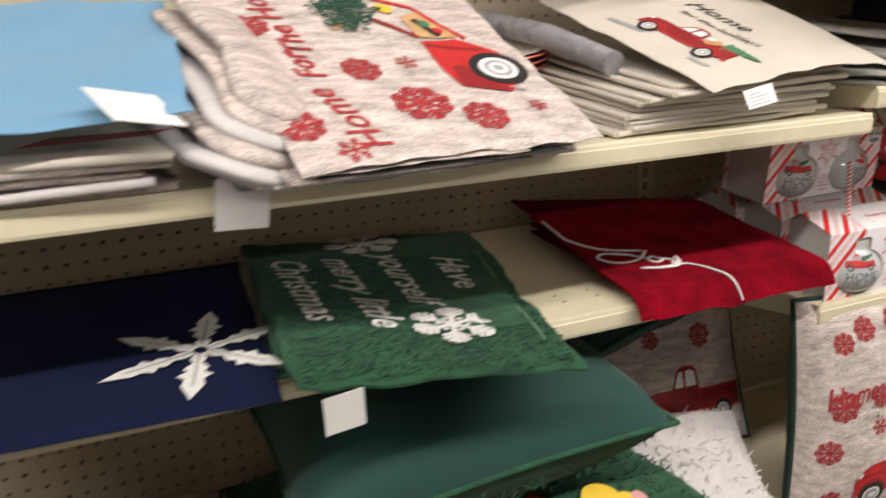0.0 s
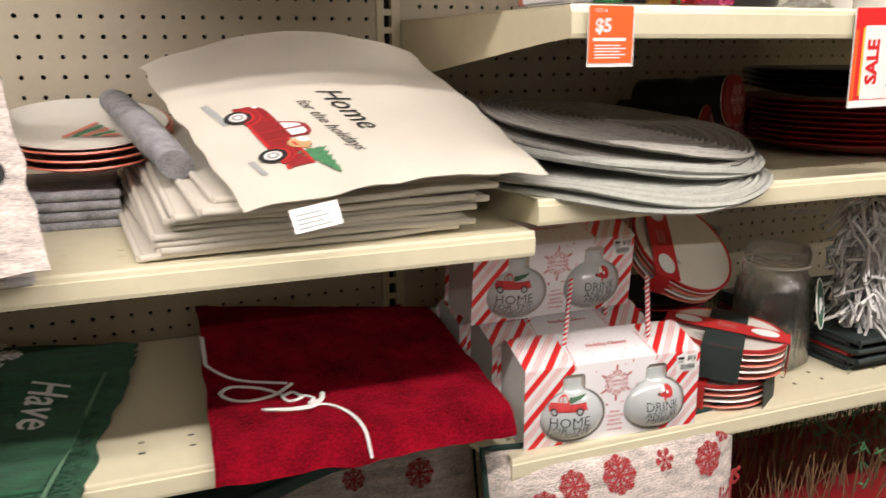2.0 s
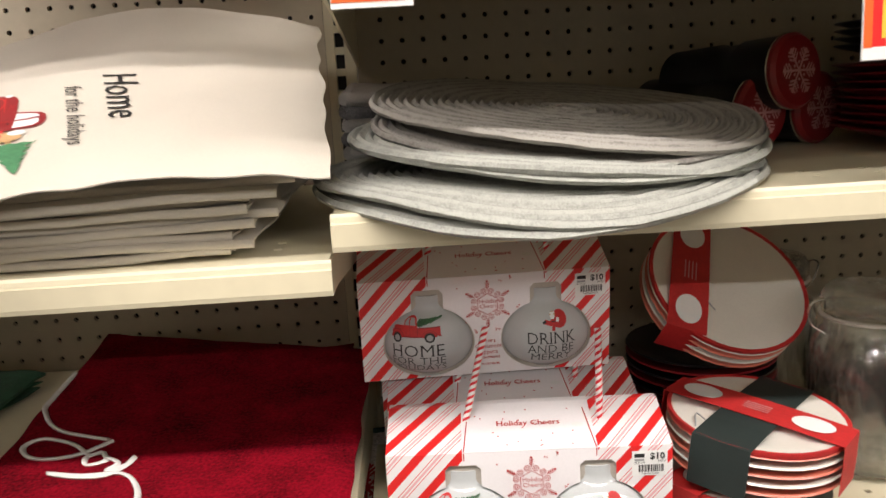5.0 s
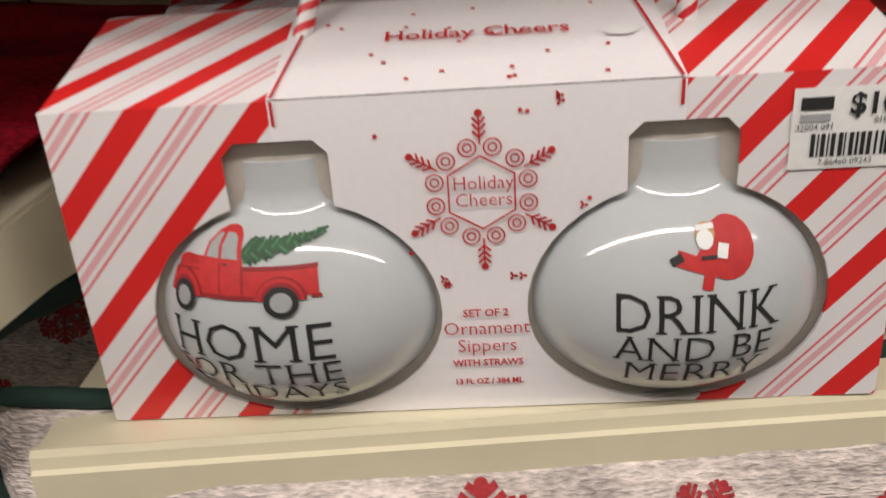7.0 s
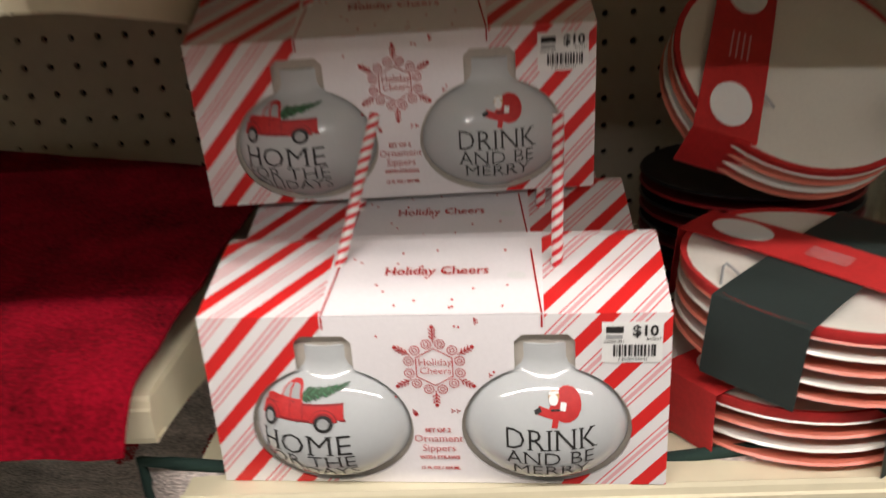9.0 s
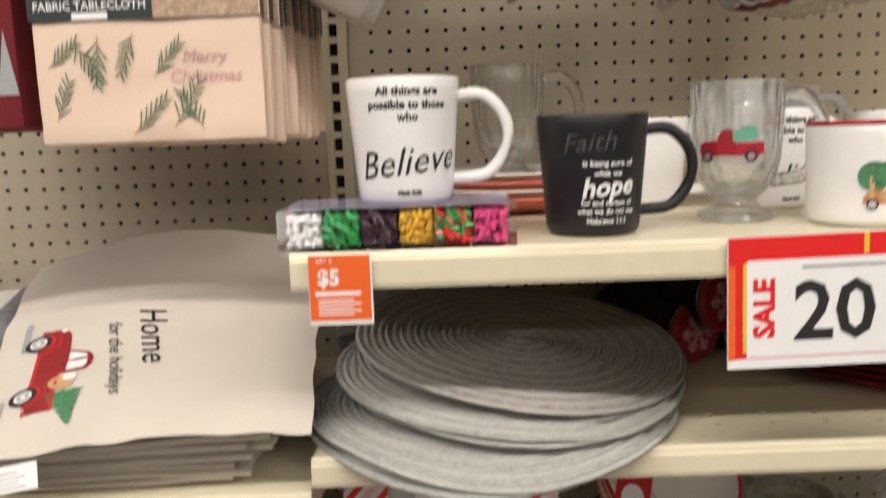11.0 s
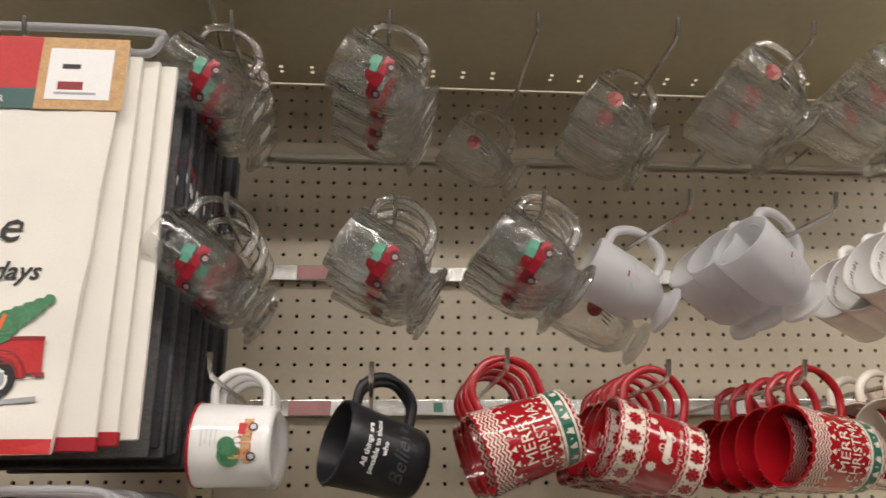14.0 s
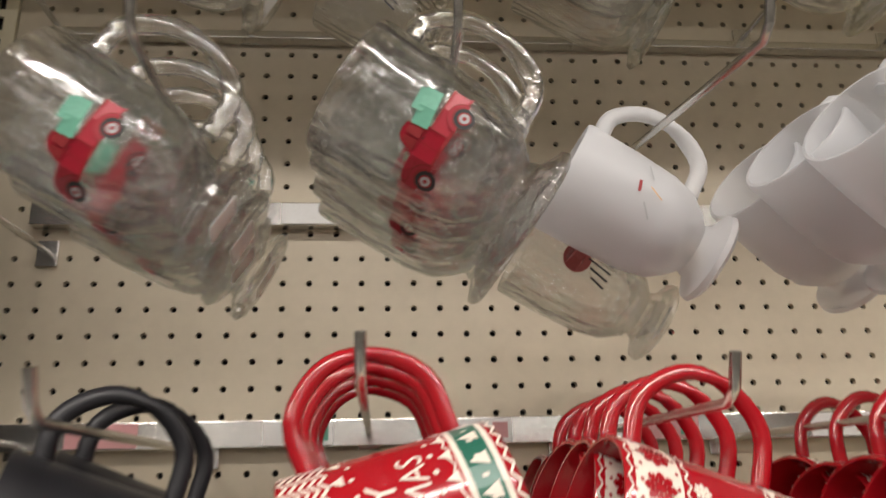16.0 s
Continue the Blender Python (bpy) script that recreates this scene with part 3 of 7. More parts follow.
def shelf(x0, x1, y_front, z_top, lip, label, y_back=-0.004, holes=((0.05, 0.075),)):
    """A sheet-steel shelf: deck with punched holes near the front, folded lip, and two end brackets."""
    th = thing("metal_shelf", pose(x0, 0, z_top), label, "shelf", "gondola shelves")
    w, d = x1 - x0, -y_front
    rows = sorted(-d + h for pair in holes for h in pair)
    xs = [0.02 + 0.0508 * i for i in range(int((w - 0.04) / 0.0508) + 1)]
    s = 0.0032
    ycuts = [-d + 0.002] + [c for r in rows for c in (r - s, r + s)] + [y_back]
    xcuts = [0.0015] + [c for x in xs for c in (x - s, x + s)] + [w - 0.0015]
    bm = bmesh.new()
    gv = [[bm.verts.new((x, y, 0)) for x in xcuts] for y in ycuts]
    for j in range(len(ycuts) - 1):
        for i in range(len(xcuts) - 1):
            if j % 2 == 1 and i % 2 == 1:
                continue
            bm.faces.new((gv[j][i], gv[j][i + 1], gv[j + 1][i + 1], gv[j + 1][i]))
    r = bmesh.ops.extrude_face_region(bm, geom=list(bm.faces))
    for v in r["geom"]:
        if isinstance(v, bmesh.types.BMVert):
            v.co.z -= 0.0016
    bmesh.ops.recalc_face_normals(bm, faces=bm.faces)
    part("deck", bm, CREAM, th)
    bm = bmesh.new()
    prof = [(-d + 0.004, -0.0005), (-d + 0.0012, 0.0004), (-d, -0.002), (-d - 0.0006, -0.006), (-d - 0.0022, -0.007), (-d - 0.0022, -lip + 0.004), (-d - 0.001, -lip), (-d + 0.012, -lip - 0.0005), (-d + 0.012, -lip + 0.001), (-d + 0.001, -lip + 0.002), (-d + 0.0022, -0.002)]
    a = [bm.verts.new((0, y, z)) for y, z in prof]
    b = [bm.verts.new((w, y, z)) for y, z in prof]
    for i in range(len(prof) - 1):
        bm.faces.new((a[i], a[i + 1], b[i + 1], b[i]))
    bm.faces.new(a)
    bm.faces.new(list(reversed(b)))
    bmesh.ops.recalc_face_normals(bm, faces=bm.faces)
    part("price_rail", bm, CREAM, th, "cream folded front lip")
    for xx in (0.0008, w - 0.0034):
        bm = bmesh.new()
        q = [(-d, -0.002), (-d, -lip), (-d + 0.05, -lip - 0.004), (y_back, -0.085), (y_back, -0.002)]
        f0 = [bm.verts.new((xx, y, z)) for y, z in q]
        f1 = [bm.verts.new((xx + 0.0026, y, z)) for y, z in q]
        bm.faces.new(f0), bm.faces.new(list(reversed(f1)))
        for i in range(len(q)):
            bm.faces.new((f0[i], f0[(i + 1) % len(q)], f1[(i + 1) % len(q)], f1[i]))
        bmesh.ops.recalc_face_normals(bm, faces=bm.faces)
        part("bracket", bm, CREAM, th)
    return th


pegboard("pegboard_1", -1.235, -0.033, 0.12, 2.46, -0.047, 1.352, "tan perforated pegboard back panel of the shelving")
pegboard("pegboard_2", 0.004, 1.203, 0.12, 2.46, 0.0095, 1.345, "tan perforated pegboard back panel behind hanging mugs")
for ux in (-0.016, -1.255, 1.223):
    upright(ux)
for name, x0, x1 in (("panel_1", -2.5, -1.275), ("panel_2", 1.243, 2.5)):
    slab(name, x0, x1, 0.0, 0.016, 0, 2.46, PEG, "plain tan back panel of the next bay", "panel")

shelf(-1.235, -0.001, -0.445, 1.126, 0.026, "cream steel shelf stacked with holiday linens")
shelf(-1.235, -0.002, -0.400, 0.905, 0.027, "cream steel shelf holding folded placemats")
shelf(0.001, 1.223, -0.447, 1.159, 0.027, "cream steel shelf with round placemats")
shelf(0.003, 1.223, -0.497, 1.350, 0.030, "cream steel shelf with mugs along its edge")
shelf(0.001, 1.223, -0.398, 0.8396, 0.027, "cream steel shelf with boxed gifts and plates")
shelf(-1.235, -0.002, -0.45, 0.500, 0.030, "cream steel shelf full of cushions")
shelf(0.001, 1.223, -0.45, 0.460, 0.030, "low cream steel shelf with cushions and plates")
top_l = shelf(-1.235, -0.001, -0.40, 2.42, 0.03, "high cream steel shelf over the hanging linens", holes=((0.05, 0.075), (0.345, 0.36)))
top_r = shelf(0.001, 1.223, -0.40, 2.42, 0.03, "high cream steel shelf over the hanging mugs", holes=((0.05, 0.075), (0.345, 0.36)))


# ---- linens on the upper left shelf ----
def cloth(name, patch, thick, m, parent, nx=28, ny=28, ragged=0.0, label=""):
    return smooth(part(name, patch.mesh(thick, nx, ny, ragged), m, parent, label), 60)


def folded_stack(name, label, category, layers, m, thick, seed=0, rim=None):
    """A pile of folded cloths: each layer is a Patch with a rolled front fold."""
    th = thing(name, pose(0, 0, 0), label, category)
    for i, p in enumerate(layers):
        mm = m[i % len(m)] if isinstance(m, (list, tuple)) else m
        cloth("folded_cloth", p, thick, mm, th, 22, 16, 0.006)
        bm = bmesh.new()
        pts = [p.map(a * p.W / 12, -thick * 0.1, -thick * 0.5) for a in range(13)]
        tube(bm, pts, thick * 0.62, 8)
        smooth(part("fold", bm, mm, th), 80)
        bm = bmesh.new()
        tube(bm, [p.map(-thick * 0.1, b * p.D / 10, -thick * 0.5) for b in range(11)], thick * 0.62, 8)
        smooth(part("fold", bm, mm, th), 80)
    return th


rnd = random.Random(11)

# cream tea towels with a printed truck
layers = []
for i in range(9):
    z = 1.1335 + 0.0062 * i
    dx, dy = rnd.uniform(-0.012, 0.012), rnd.uniform(-0.012, 0.010)
    sk = 0.06 * i / 9
    layers.append(Patch((-0.385 + sk + dx, -0.430 + dy - 0.02 * (i > 5), z), (-0.045 + dx * 1.6 - 0.03 * (i < 3), -0.418 + dy, z + 0.002), (-0.06 + dx, -0.09, z + 0.012 + 0.003 * i), (-0.41 + sk * 0.9, -0.10, z + 0.012 + 0.0042 * i), 0.003, i * 3.1))
folded_stack("towel_stack", "neat pile of folded cream cotton tea towels on the shelf", "towel stack", layers, LINEN, 0.0056)

TW = Patch((-0.302, -0.488, 1.180), (0.004, -0.462, 1.190), (-0.026, -0.130, 1.306), (-0.366, -0.160, 1.292), 0.009, 2.0, 0.034, 0.0)
tw = thing("tea_towel", pose(0, 0, 0), "cream cotton tea towel printed with a red truck", "tea towel")
cloth("towel", TW, 0.0035, LINEN, tw, 36, 36, 0.004)
print_items = place(pickup(DKRED, REDPRINT, WHITE, BLACKPRINT), 0.042, 0.112, 0.134, -86)
print_items += place(fir(GREENPRINT, TANPRINT), 0.086, 0.078, 0.050, 196) + place([(circle(0, 0, 0.011), TANPRINT, 0.0016), (circle(0.006, 0.008, 0.006), WHITE, 0.0018)], 0.082, 0.088)
print_items += [(bar(0.027, 0.205, 0.034, 0.150, 0.007), GREYPRINT, 0.0008), (bar(0.032, 0.075, 0.036, 0.045, 0.006), GREYPRINT, 0.0008)]
decal("print", print_items, TW.map, tw, "printed red pickup truck with a fir tree")
lettering("lettering", "Home", 0.037, TW.map, BLACKPRINT, tw, (0.143, 0.152), -80, shear=0.35)
lettering("lettering", "for the holidays", 0.0185, TW.map, BLACKPRINT, tw, (0.119, 0.120), -80, shear=0.35)
bm = bmesh.new()
block(bm, -0.022, 0.022, -0.0004, 0.0004, -0.011, 0.011)
part("care_label", bm, PAPER, tw, "white care label at the hem").matrix_basis = pose(-0.240, -0.4915, 1.169, -25, -8, 4)
bm = bmesh.new()
for i in range(4):
    block(bm, -0.018, 0.012 - 0.006 * (i % 2), -0.0009, -0.0006, -0.008 + 0.004 * i, -0.007 + 0.004 * i)
part("care_text", bm, GREYPRINT, tw).matrix_basis = pose(-0.240, -0.4915, 1.169, -25, -8, 4)

# rolled grey runner and coral plates behind the towels
th = thing("rolled_runner", pose(0, 0, 0), "rolled grey patterned table runner half under the towels", "table runner")
bm = bmesh.new()
tube(bm, curve_pts([(-0.345, -0.36, 1.203), (-0.372, -0.25, 1.232), (-0.395, -0.12, 1.25)], 12), 0.019, 14, 0.015)
smooth(part("roll", bm, GREYCLOTH, th), 60)
bm = bmesh.new()
tube(bm, curve_pts([(-0.3585, -0.305, 1.2165), (-0.3725, -0.248, 1.2325)], 8), 0.0204, 14, 0.0164)
smooth(part("paper_band", bm, mat("grey_band", (0.27, 0.265, 0.28), 0.6, var=0.05), th, "plain grey paper band"), 60)


def plate_stack(name, m, x, y, z, r, n, label, mats, lip=0.006, step=0.008, group=""):
    th = thing(name, pose(x, y, z), label, "plates", group)
    for i in range(n):
        bm = bmesh.new()
        k = i * step
        lathe(bm, [(0, k), (r * 0.55, k), (r * 0.68, k + 0.003), (r * 0.97, k + lip + 0.006), (r, k + lip + 0.0075), (r * 0.985, k + lip + 0.009), (r * 0.66, k + 0.006), (r * 0.5, k + 0.0035), (0, k + 0.0032)], 40)
        smooth(part("plate", bm, mats[i % len(mats)], th), 50)
    return th


pl = plate_stack("plate_stack", None, -0.440, -0.17, 1.176, 0.098, 3, "stack of coral plates with a white leaf-printed top plate", [CORAL], 0.010, 0.009)
bm = bmesh.new()
lathe(bm, [(0, 0.0045), (0.055, 0.0048), (0.070, 0.008), (0.092, 0.0175), (0.092, 0.0165), (0.06, 0.004), (0, 0.002)], 36)
pl.matrix_basis = pose(-0.432, -0.165, 1.194, 13, 0, 0)
o = smooth(part("top_plate", bm, PLATEWHITE, pl, "white plate with a green leaf print"), 50)
o.location = (0, 0, 0.022)
decal("leaf_print", [(bar(-0.02 + 0.01 * i, -0.02, 0.015 + 0.006 * i, 0.03 - 0.012 * i, 0.006), GREENPRINT if i % 2 else CORAL, 0.0285 + 0.0002 * i) for i in range(5)], lambda a, b, h: Vector((a, b, h)), pl)

layers = [Patch((-0.52, -0.25, 1.134 + 0.0105 * i), (-0.40, -0.25, 1.134 + 0.0105 * i), (-0.40, -0.08, 1.134 + 0.0105 * i), (-0.52, -0.08, 1.134 + 0.0105 * i), 0.001, 60 + i) for i in range(4)]
folded_stack("napkin_stack", "folded grey napkins under the coral plates", "napkins", layers, [GREYCLOTH], 0.009)

# woven tapestry placemats
layers = []
for i in range(6):
    k = i / 6
    dx = rnd.uniform(-0.02, 0.02)
    layers.append(Patch((-0.80 + dx + 0.02 * k, -0.475 - 0.035 * k + rnd.uniform(-0.012, 0.01), 1.133 + 0.001 * i), (-0.475 + dx - 0.02 * k, -0.462 - 0.03 * k + rnd.uniform(-0.01, 0.01), 1.1335 + 0.001 * i), (-0.52 + dx * 0.5, -0.13, 1.150 + 0.024 * i), (-0.82 + dx * 0.5, -0.12, 1.150 + 0.024 * i), 0.005, 10 + i * 2.7))
GREYLINING = mat("pale_grey_lining", (0.56, 0.54, 0.53), 0.95, var=0.14, scale=50, fine=600, bump=0.5, dist=0.001)
folded_stack("placemat_stack", "loose pile of woven holiday placemats with grey linings", "placemat stack", layers, [GREYLINING, GREYCLOTH, TAPESTRY, GREYLINING, GREYCLOTH, TAPESTRY], 0.0065)
# linings slipped out to the front under the pile
th = thing("placemat_lining", pose(0, 0, 0), "grey and black woven placemats slipped out from the pile", "placemat", "placemats")
for x0, x1, y0, z, mm in ((-0.74, -0.535, -0.500, 1.1335, GREYCLOTH), (-0.70, -0.515, -0.492, 1.1370, GREYLINING), (-0.755, -0.50, -0.506, 1.1405, BLACKFELT), (-0.765, -0.545, -0.512, 1.1440, TAPESTRY)):
    cloth("mat", Patch((x0, y0 - 0.01, z), (x1, y0, z), (x1 - 0.02, -0.2, z + 0.03), (x0, -0.2, z + 0.03), 0.003, x0 * 9), 0.003, mm, th, 18, 14, 0.005)
# side folds curling down from the pile
th = thing("folded_table_runner", pose(0, 0, 0), "cream and grey folded table runner curling over the shelf edge", "table runner")
for i, mm in enumerate((GREYLINING, TAPESTRY, GREYLINING, TAPESTRY, TAPESTRY)):
    bm = bmesh.new()
    q = 0.012 * i
    tube(bm, curve_pts([(-0.805 + 0.6 * q, -0.505 + 0.8 * q, 1.141 + q), (-0.818 + q, -0.43 + q, 1.150 + 1.5 * q), (-0.835 + q, -0.31, 1.172 + 1.8 * q), (-0.850 + q, -0.16, 1.200 + 2.0 * q)], 36), 0.056 - 0.004 * i, 18, 0.0125, True)
    for v in bm.verts:
        v.co.z += 0.004 * noise.noise(v.co * 22)
        v.co.x += 0.006 * noise.noise(v.co * 9 + Vector((i, 0, 0)))
    smooth(part("fold_layer", bm, mm, th), 70)

TM = Patch((-0.772, -0.528, 1.146), (-0.452, -0.500, 1.146), (-0.505, -0.215, 1.312), (-0.800, -0.200, 1.311), 0.006, 5.0, 0.008, 0.004)
tm = thing("placemat", pose(0, 0, 0), "cream woven placemat with a red truck and red snowflakes", "placemat", "placemats")
cloth("mat", TM, 0.004, TAPESTRY, tm, 40, 40, 0.006)
items = []
for a, b, r in ((0.152, 0.082, 0.031), (0.208, 0.051, 0.024), (0.174, 0.165, 0.014), (0.274, 0.058, 0.012), (0.118, 0.155, 0.022), (0.021, 0.065, 0.023), (0.030, 0.138, 0.014), (0.028, 0.247, 0.022), (0.056, 0.022, 0.018), (0.225, 0.335, 0.012), (0.075, 0.335, 0.014), (0.03, 0.335, 0.012)):
    items += place(snowflake(WEAVERED, 8 if r > 0.02 else 6, 0.12, "woven" if r > 0.02 else "branch", 0.001), a, b, r, 11)
decal("snowflake_pattern", items, TM.map, tm)
truck = [([(0.210, 0.203), (0.256, 0.207), (0.290, 0.172), (0.300, 0.135), (0.262, 0.088), (0.213, 0.108), (0.208, 0.153)], REDPRINT, 0.0014),
         ([(0.212, 0.108), (0.260, 0.088), (0.262, 0.100), (0.240, 0.120), (0.236, 0.150), (0.222, 0.150)], DKRED, 0.0016), (bar(0.212, 0.196, 0.272, 0.178, 0.006), DKRED, 0.0016),
         (bar(0.157, 0.313, 0.232, 0.276, 0.006), REDPRINT, 0.0016), (bar(0.232, 0.276, 0.268, 0.205, 0.006), REDPRINT, 0.0017), (bar(0.167, 0.250, 0.212, 0.212, 0.007), DKRED, 0.0016), (bar(0.266, 0.100, 0.279, 0.088, 0.005), GREYPRINT, 0.0018)]
decal("truck_pattern", truck, TM.map, tm, "large woven red truck")
decal("wheel_pattern", [(circle(0.272, 0.137, 0.033, 26), BLACKPRINT, 0.0022), (circle(0.272, 0.137, 0.022, 24), WHITE, 0.0024), (circle(0.272, 0.137, 0.016, 20), GREYPRINT, 0.0026), (circle(0.272, 0.137, 0.011, 18), WHITE, 0.0028), (circle(0.272, 0.137, 0.006, 12), GREYPRINT, 0.003),
                       ([(0.209, 0.255), (0.237, 0.270), (0.261, 0.210), (0.210, 0.212)], TANPRINT, 0.0015), (bar(0.222, 0.250, 0.240, 0.215, 0.010), BLACKPRINT, 0.0017), (circle(0.195, 0.272, 0.011), YELLOW, 0.0026), (circle(0.232, 0.240, 0.007), GREENPRINT, 0.0026), (circle(0.243, 0.225, 0.006), REDPRINT, 0.0027)], TM.map, tm)
rb = random.Random(5)
bm = bmesh.new()
for i in range(420):
    a, b = rb.gauss(0.144, 0.019), rb.gauss(0.268, 0.022)
    if ((a - 0.144) / 0.04) ** 2 + ((b - 0.268) / 0.044) ** 2 > 1:
        continue
    p, q = TM.map(a, b, 0.002), TM.map(a + rb.uniform(-0.008, 0.008), b + rb.uniform(-0.008, 0.008), 0.004)
    tube(bm, [p, q], 0.0009, 4)
tagged(part("fir_tufts", bm, mat("fir_yarn", (0.03, 0.09, 0.055), 0.9, var=0.5, scale=200), tm, "tufted dark green fir tree"), kind="stuff")
decal("trunk", [(bar(0.118, 0.232, 0.136, 0.246, 0.007), TANPRINT, 0.002)], TM.map, tm)
lettering("lettering", "Home", 0.042, TM.map, WEAVERED, tm, (0.082, 0.070), 104, shear=0.4, fat=0.0004)
lettering("lettering", "For", 0.038, TM.map, WEAVERED, tm, (0.072, 0.168), 102, shear=0.4, fat=0.0007)
lettering("lettering", "The Holidays", 0.038, TM.map, WEAVERED, tm, (0.064, 0.285), 100, shear=0.4, fat=0.0007)

# blue cloth and tapestry pile at the far end
layers = [Patch((-1.215, -0.445 + rnd.uniform(-0.02, 0.02), 1.134 + 0.0085 * i), (-0.875 + rnd.uniform(-0.02, 0.01), -0.452 + rnd.uniform(-0.02, 0.02), 1.134 + 0.0085 * i), (-0.87, -0.1, 1.14 + 0.013 * i), (-1.21, -0.1, 1.14 + 0.013 * i), 0.004, 50 + i) for i in range(5)]
folded_stack("placemat_stack", "pile of cream woven holiday mats with red trim", "placemat stack", layers, [TAPESTRY, GREYLINING, TAPESTRY, TAPESTRY, LINEN], 0.0075)
BL = Patch((-1.215, -0.505, 1.187), (-0.848, -0.475, 1.205), (-0.832, -0.16, 1.292), (-1.21, -0.16, 1.285), 0.012, 71.0, 0.004, 0.0)
bl = thing("blue_placemat", pose(0, 0, 0), "plain sky blue cloth placemat on a pile of mats", "placemat", "placemats")
cloth("cloth", BL, 0.004, BLUE, bl, 30, 30, 0.005)
bm = bmesh.new()
block(bm, -0.033, 0.033, -0.0004, 0.0004, -0.028, 0.028)
o = part("care_label", bm, PAPER, bl, "white sewn-in care label")
o.matrix_basis = pose(-0.893, -0.480, 1.207, -66, 12, 28)
decal("truck_trim", [([(0.0, 0.0), (0.10, 0.004), (0.13, 0.02), (0.03, 0.024)], DKRED, 0.001)], Patch((-0.99, -0.462, 1.178), (-0.86, -0.458, 1.178), (-0.86, -0.3, 1.2), (-0.99, -0.3, 1.2)).map, bl)
for lx, lz, name, lab in ((-0.812, 1.100, "hang_tag", "white paper tag hanging over the shelf lip"), (-0.742, 0.906, "hang_tag", "white paper tag hanging from the green placemat")):
    bm = bmesh.new()
    block(bm, *((-0.025, 0.025) if lz > 1 else (-0.021, 0.021)), -0.0005, 0.0005, *((-0.025, 0.025) if lz > 1 else (-0.022, 0.022)))
    o = part(name, bm, PAPER)
    o.matrix_basis = pose(lx, -0.4535 if lz > 1 else -0.497, lz + 0.010 if lz > 1 else lz - 0.004, 8, 4 if lz > 1 else -4, 3)
    tagged(o, lab, "tag", "paper tags")

# folded silver napkins at the back
layers = [Patch((0.0, -0.17, 1.168 + 0.014 * i), (0.085, -0.175, 1.168 + 0.014 * i), (0.09, -0.02, 1.17 + 0.015 * i), (0.0, -0.02, 1.17 + 0.015 * i), 0.004, 80 + i) for i in range(6)]
folded_stack("napkin_stack", "folded silver grey napkins stacked at the back", "napkins", layers, [GREYCLOTH, GREYLINING], 0.012)

# ---- placemats on the lower left shelf ----
JP = Patch((-0.338, -0.434, 0.917), (-0.008, -0.432, 0.915), (0.004, -0.110, 0.944), (-0.318, -0.052, 0.966), 0.002, 8.0, 0.0, 0.026, reach=0.10)
layers = [Patch((-0.295, -0.37, 0.9125 + 0.006 * i), (-0.03, -0.37, 0.9115 + 0.004 * i), (-0.022, -0.06, 0.912 + 0.012 * i), (-0.285, -0.06, 0.912 + 0.012 * i), 0.001, 90 + i) for i in range(3)]
for p in layers:
    p.c[0].z, p.c[1].z = 0.910, 0.909
jt = folded_stack("placemat_stack", "crimson velvet placemats piled under the top one", "placemat stack", layers, REDVELVET, 0.004)
jp = thing("velvet_placemat", pose(0, 0, 0), "crimson velvet placemat stitched with the word joy", "placemat", "placemats")
cloth("mat", JP, 0.005, REDVELVET, jp, 36, 36, 0.003)
for ctrl in ([(-0.012, 0.283), (-0.008, 0.238), (0.010, 0.197), (0.038, 0.167), (0.092, 0.150)],
             [(0.097, 0.148), (0.075, 0.125), (0.050, 0.117), (0.028, 0.122), (0.016, 0.139), (0.030, 0.152), (0.062, 0.142), (0.084, 0.122)],
             [(0.094, 0.128), (0.083, 0.119), (0.089, 0.106), (0.103, 0.113), (0.096, 0.127)],
             [(0.100, 0.120), (0.116, 0.108), (0.110, 0.096), (0.124, 0.104), (0.128, 0.118)],
             [(0.125, 0.104), (0.112, 0.088), (0.085, 0.086), (0.058, 0.094), (0.090, 0.089), (0.126, 0.090), (0.147, 0.066), (0.157, 0.030), (0.160, 0.002)]):
    flat = curve_pts([(a, b, 0) for a, b in ctrl], 32)
    bm = bmesh.new()
    tube(bm, [JP.map(max(p.x, 0.003), p.y, 0.0012) for p in flat], 0.0028, 6, 0.0016)
    smooth(part("stitching", bm, STITCH, jp, "raised white cord lettering"), 70)

GP = Patch((-0.790, -0.500, 0.948), (-0.474, -0.508, 0.902), (-0.395, -0.055, 0.926), (-0.752, -0.030, 0.948), 0.006, 12.0, 0.0, 0.006)
layers = [Patch((-0.785, -0.41, 0.912 + 0.013 * i), (-0.49, -0.41, 0.911 + 0.003 * i), (-0.40, -0.07, 0.913 + 0.006 * i), (-0.745, -0.05, 0.914 + 0.015 * i), 0.002, 95 + i) for i in range(3)]
for p in layers:
    p.c[0].z = max(p.c[0].z, 0.914)
folded_stack("placemat_stack", "green chenille placemats piled under the top one", "placemat stack", layers, GREENPLUSH, 0.005)
gp = thing("chenille_placemat", pose(0, 0, 0), "green chenille placemat with white snowflakes and words", "placemat", "placemats")
cloth("mat", GP, 0.012, GREENPLUSH, gp, 44, 44, 0.010)
bm = bmesh.new()
for i in range(5200):
    a, b = rb.uniform(0.008, GP.W - 0.008), rb.uniform(0.0, GP.D * 0.75)
    p = GP.map(a, b, 0.0005)
    tube(bm, [p, GP.map(a + rb.uniform(-0.007, 0.007), b + rb.uniform(-0.004, 0.004), rb.uniform(0.001, 0.004))], 0.0007, 3)
tagged(part("pile", bm, GREENPLUSH, gp), kind="stuff")
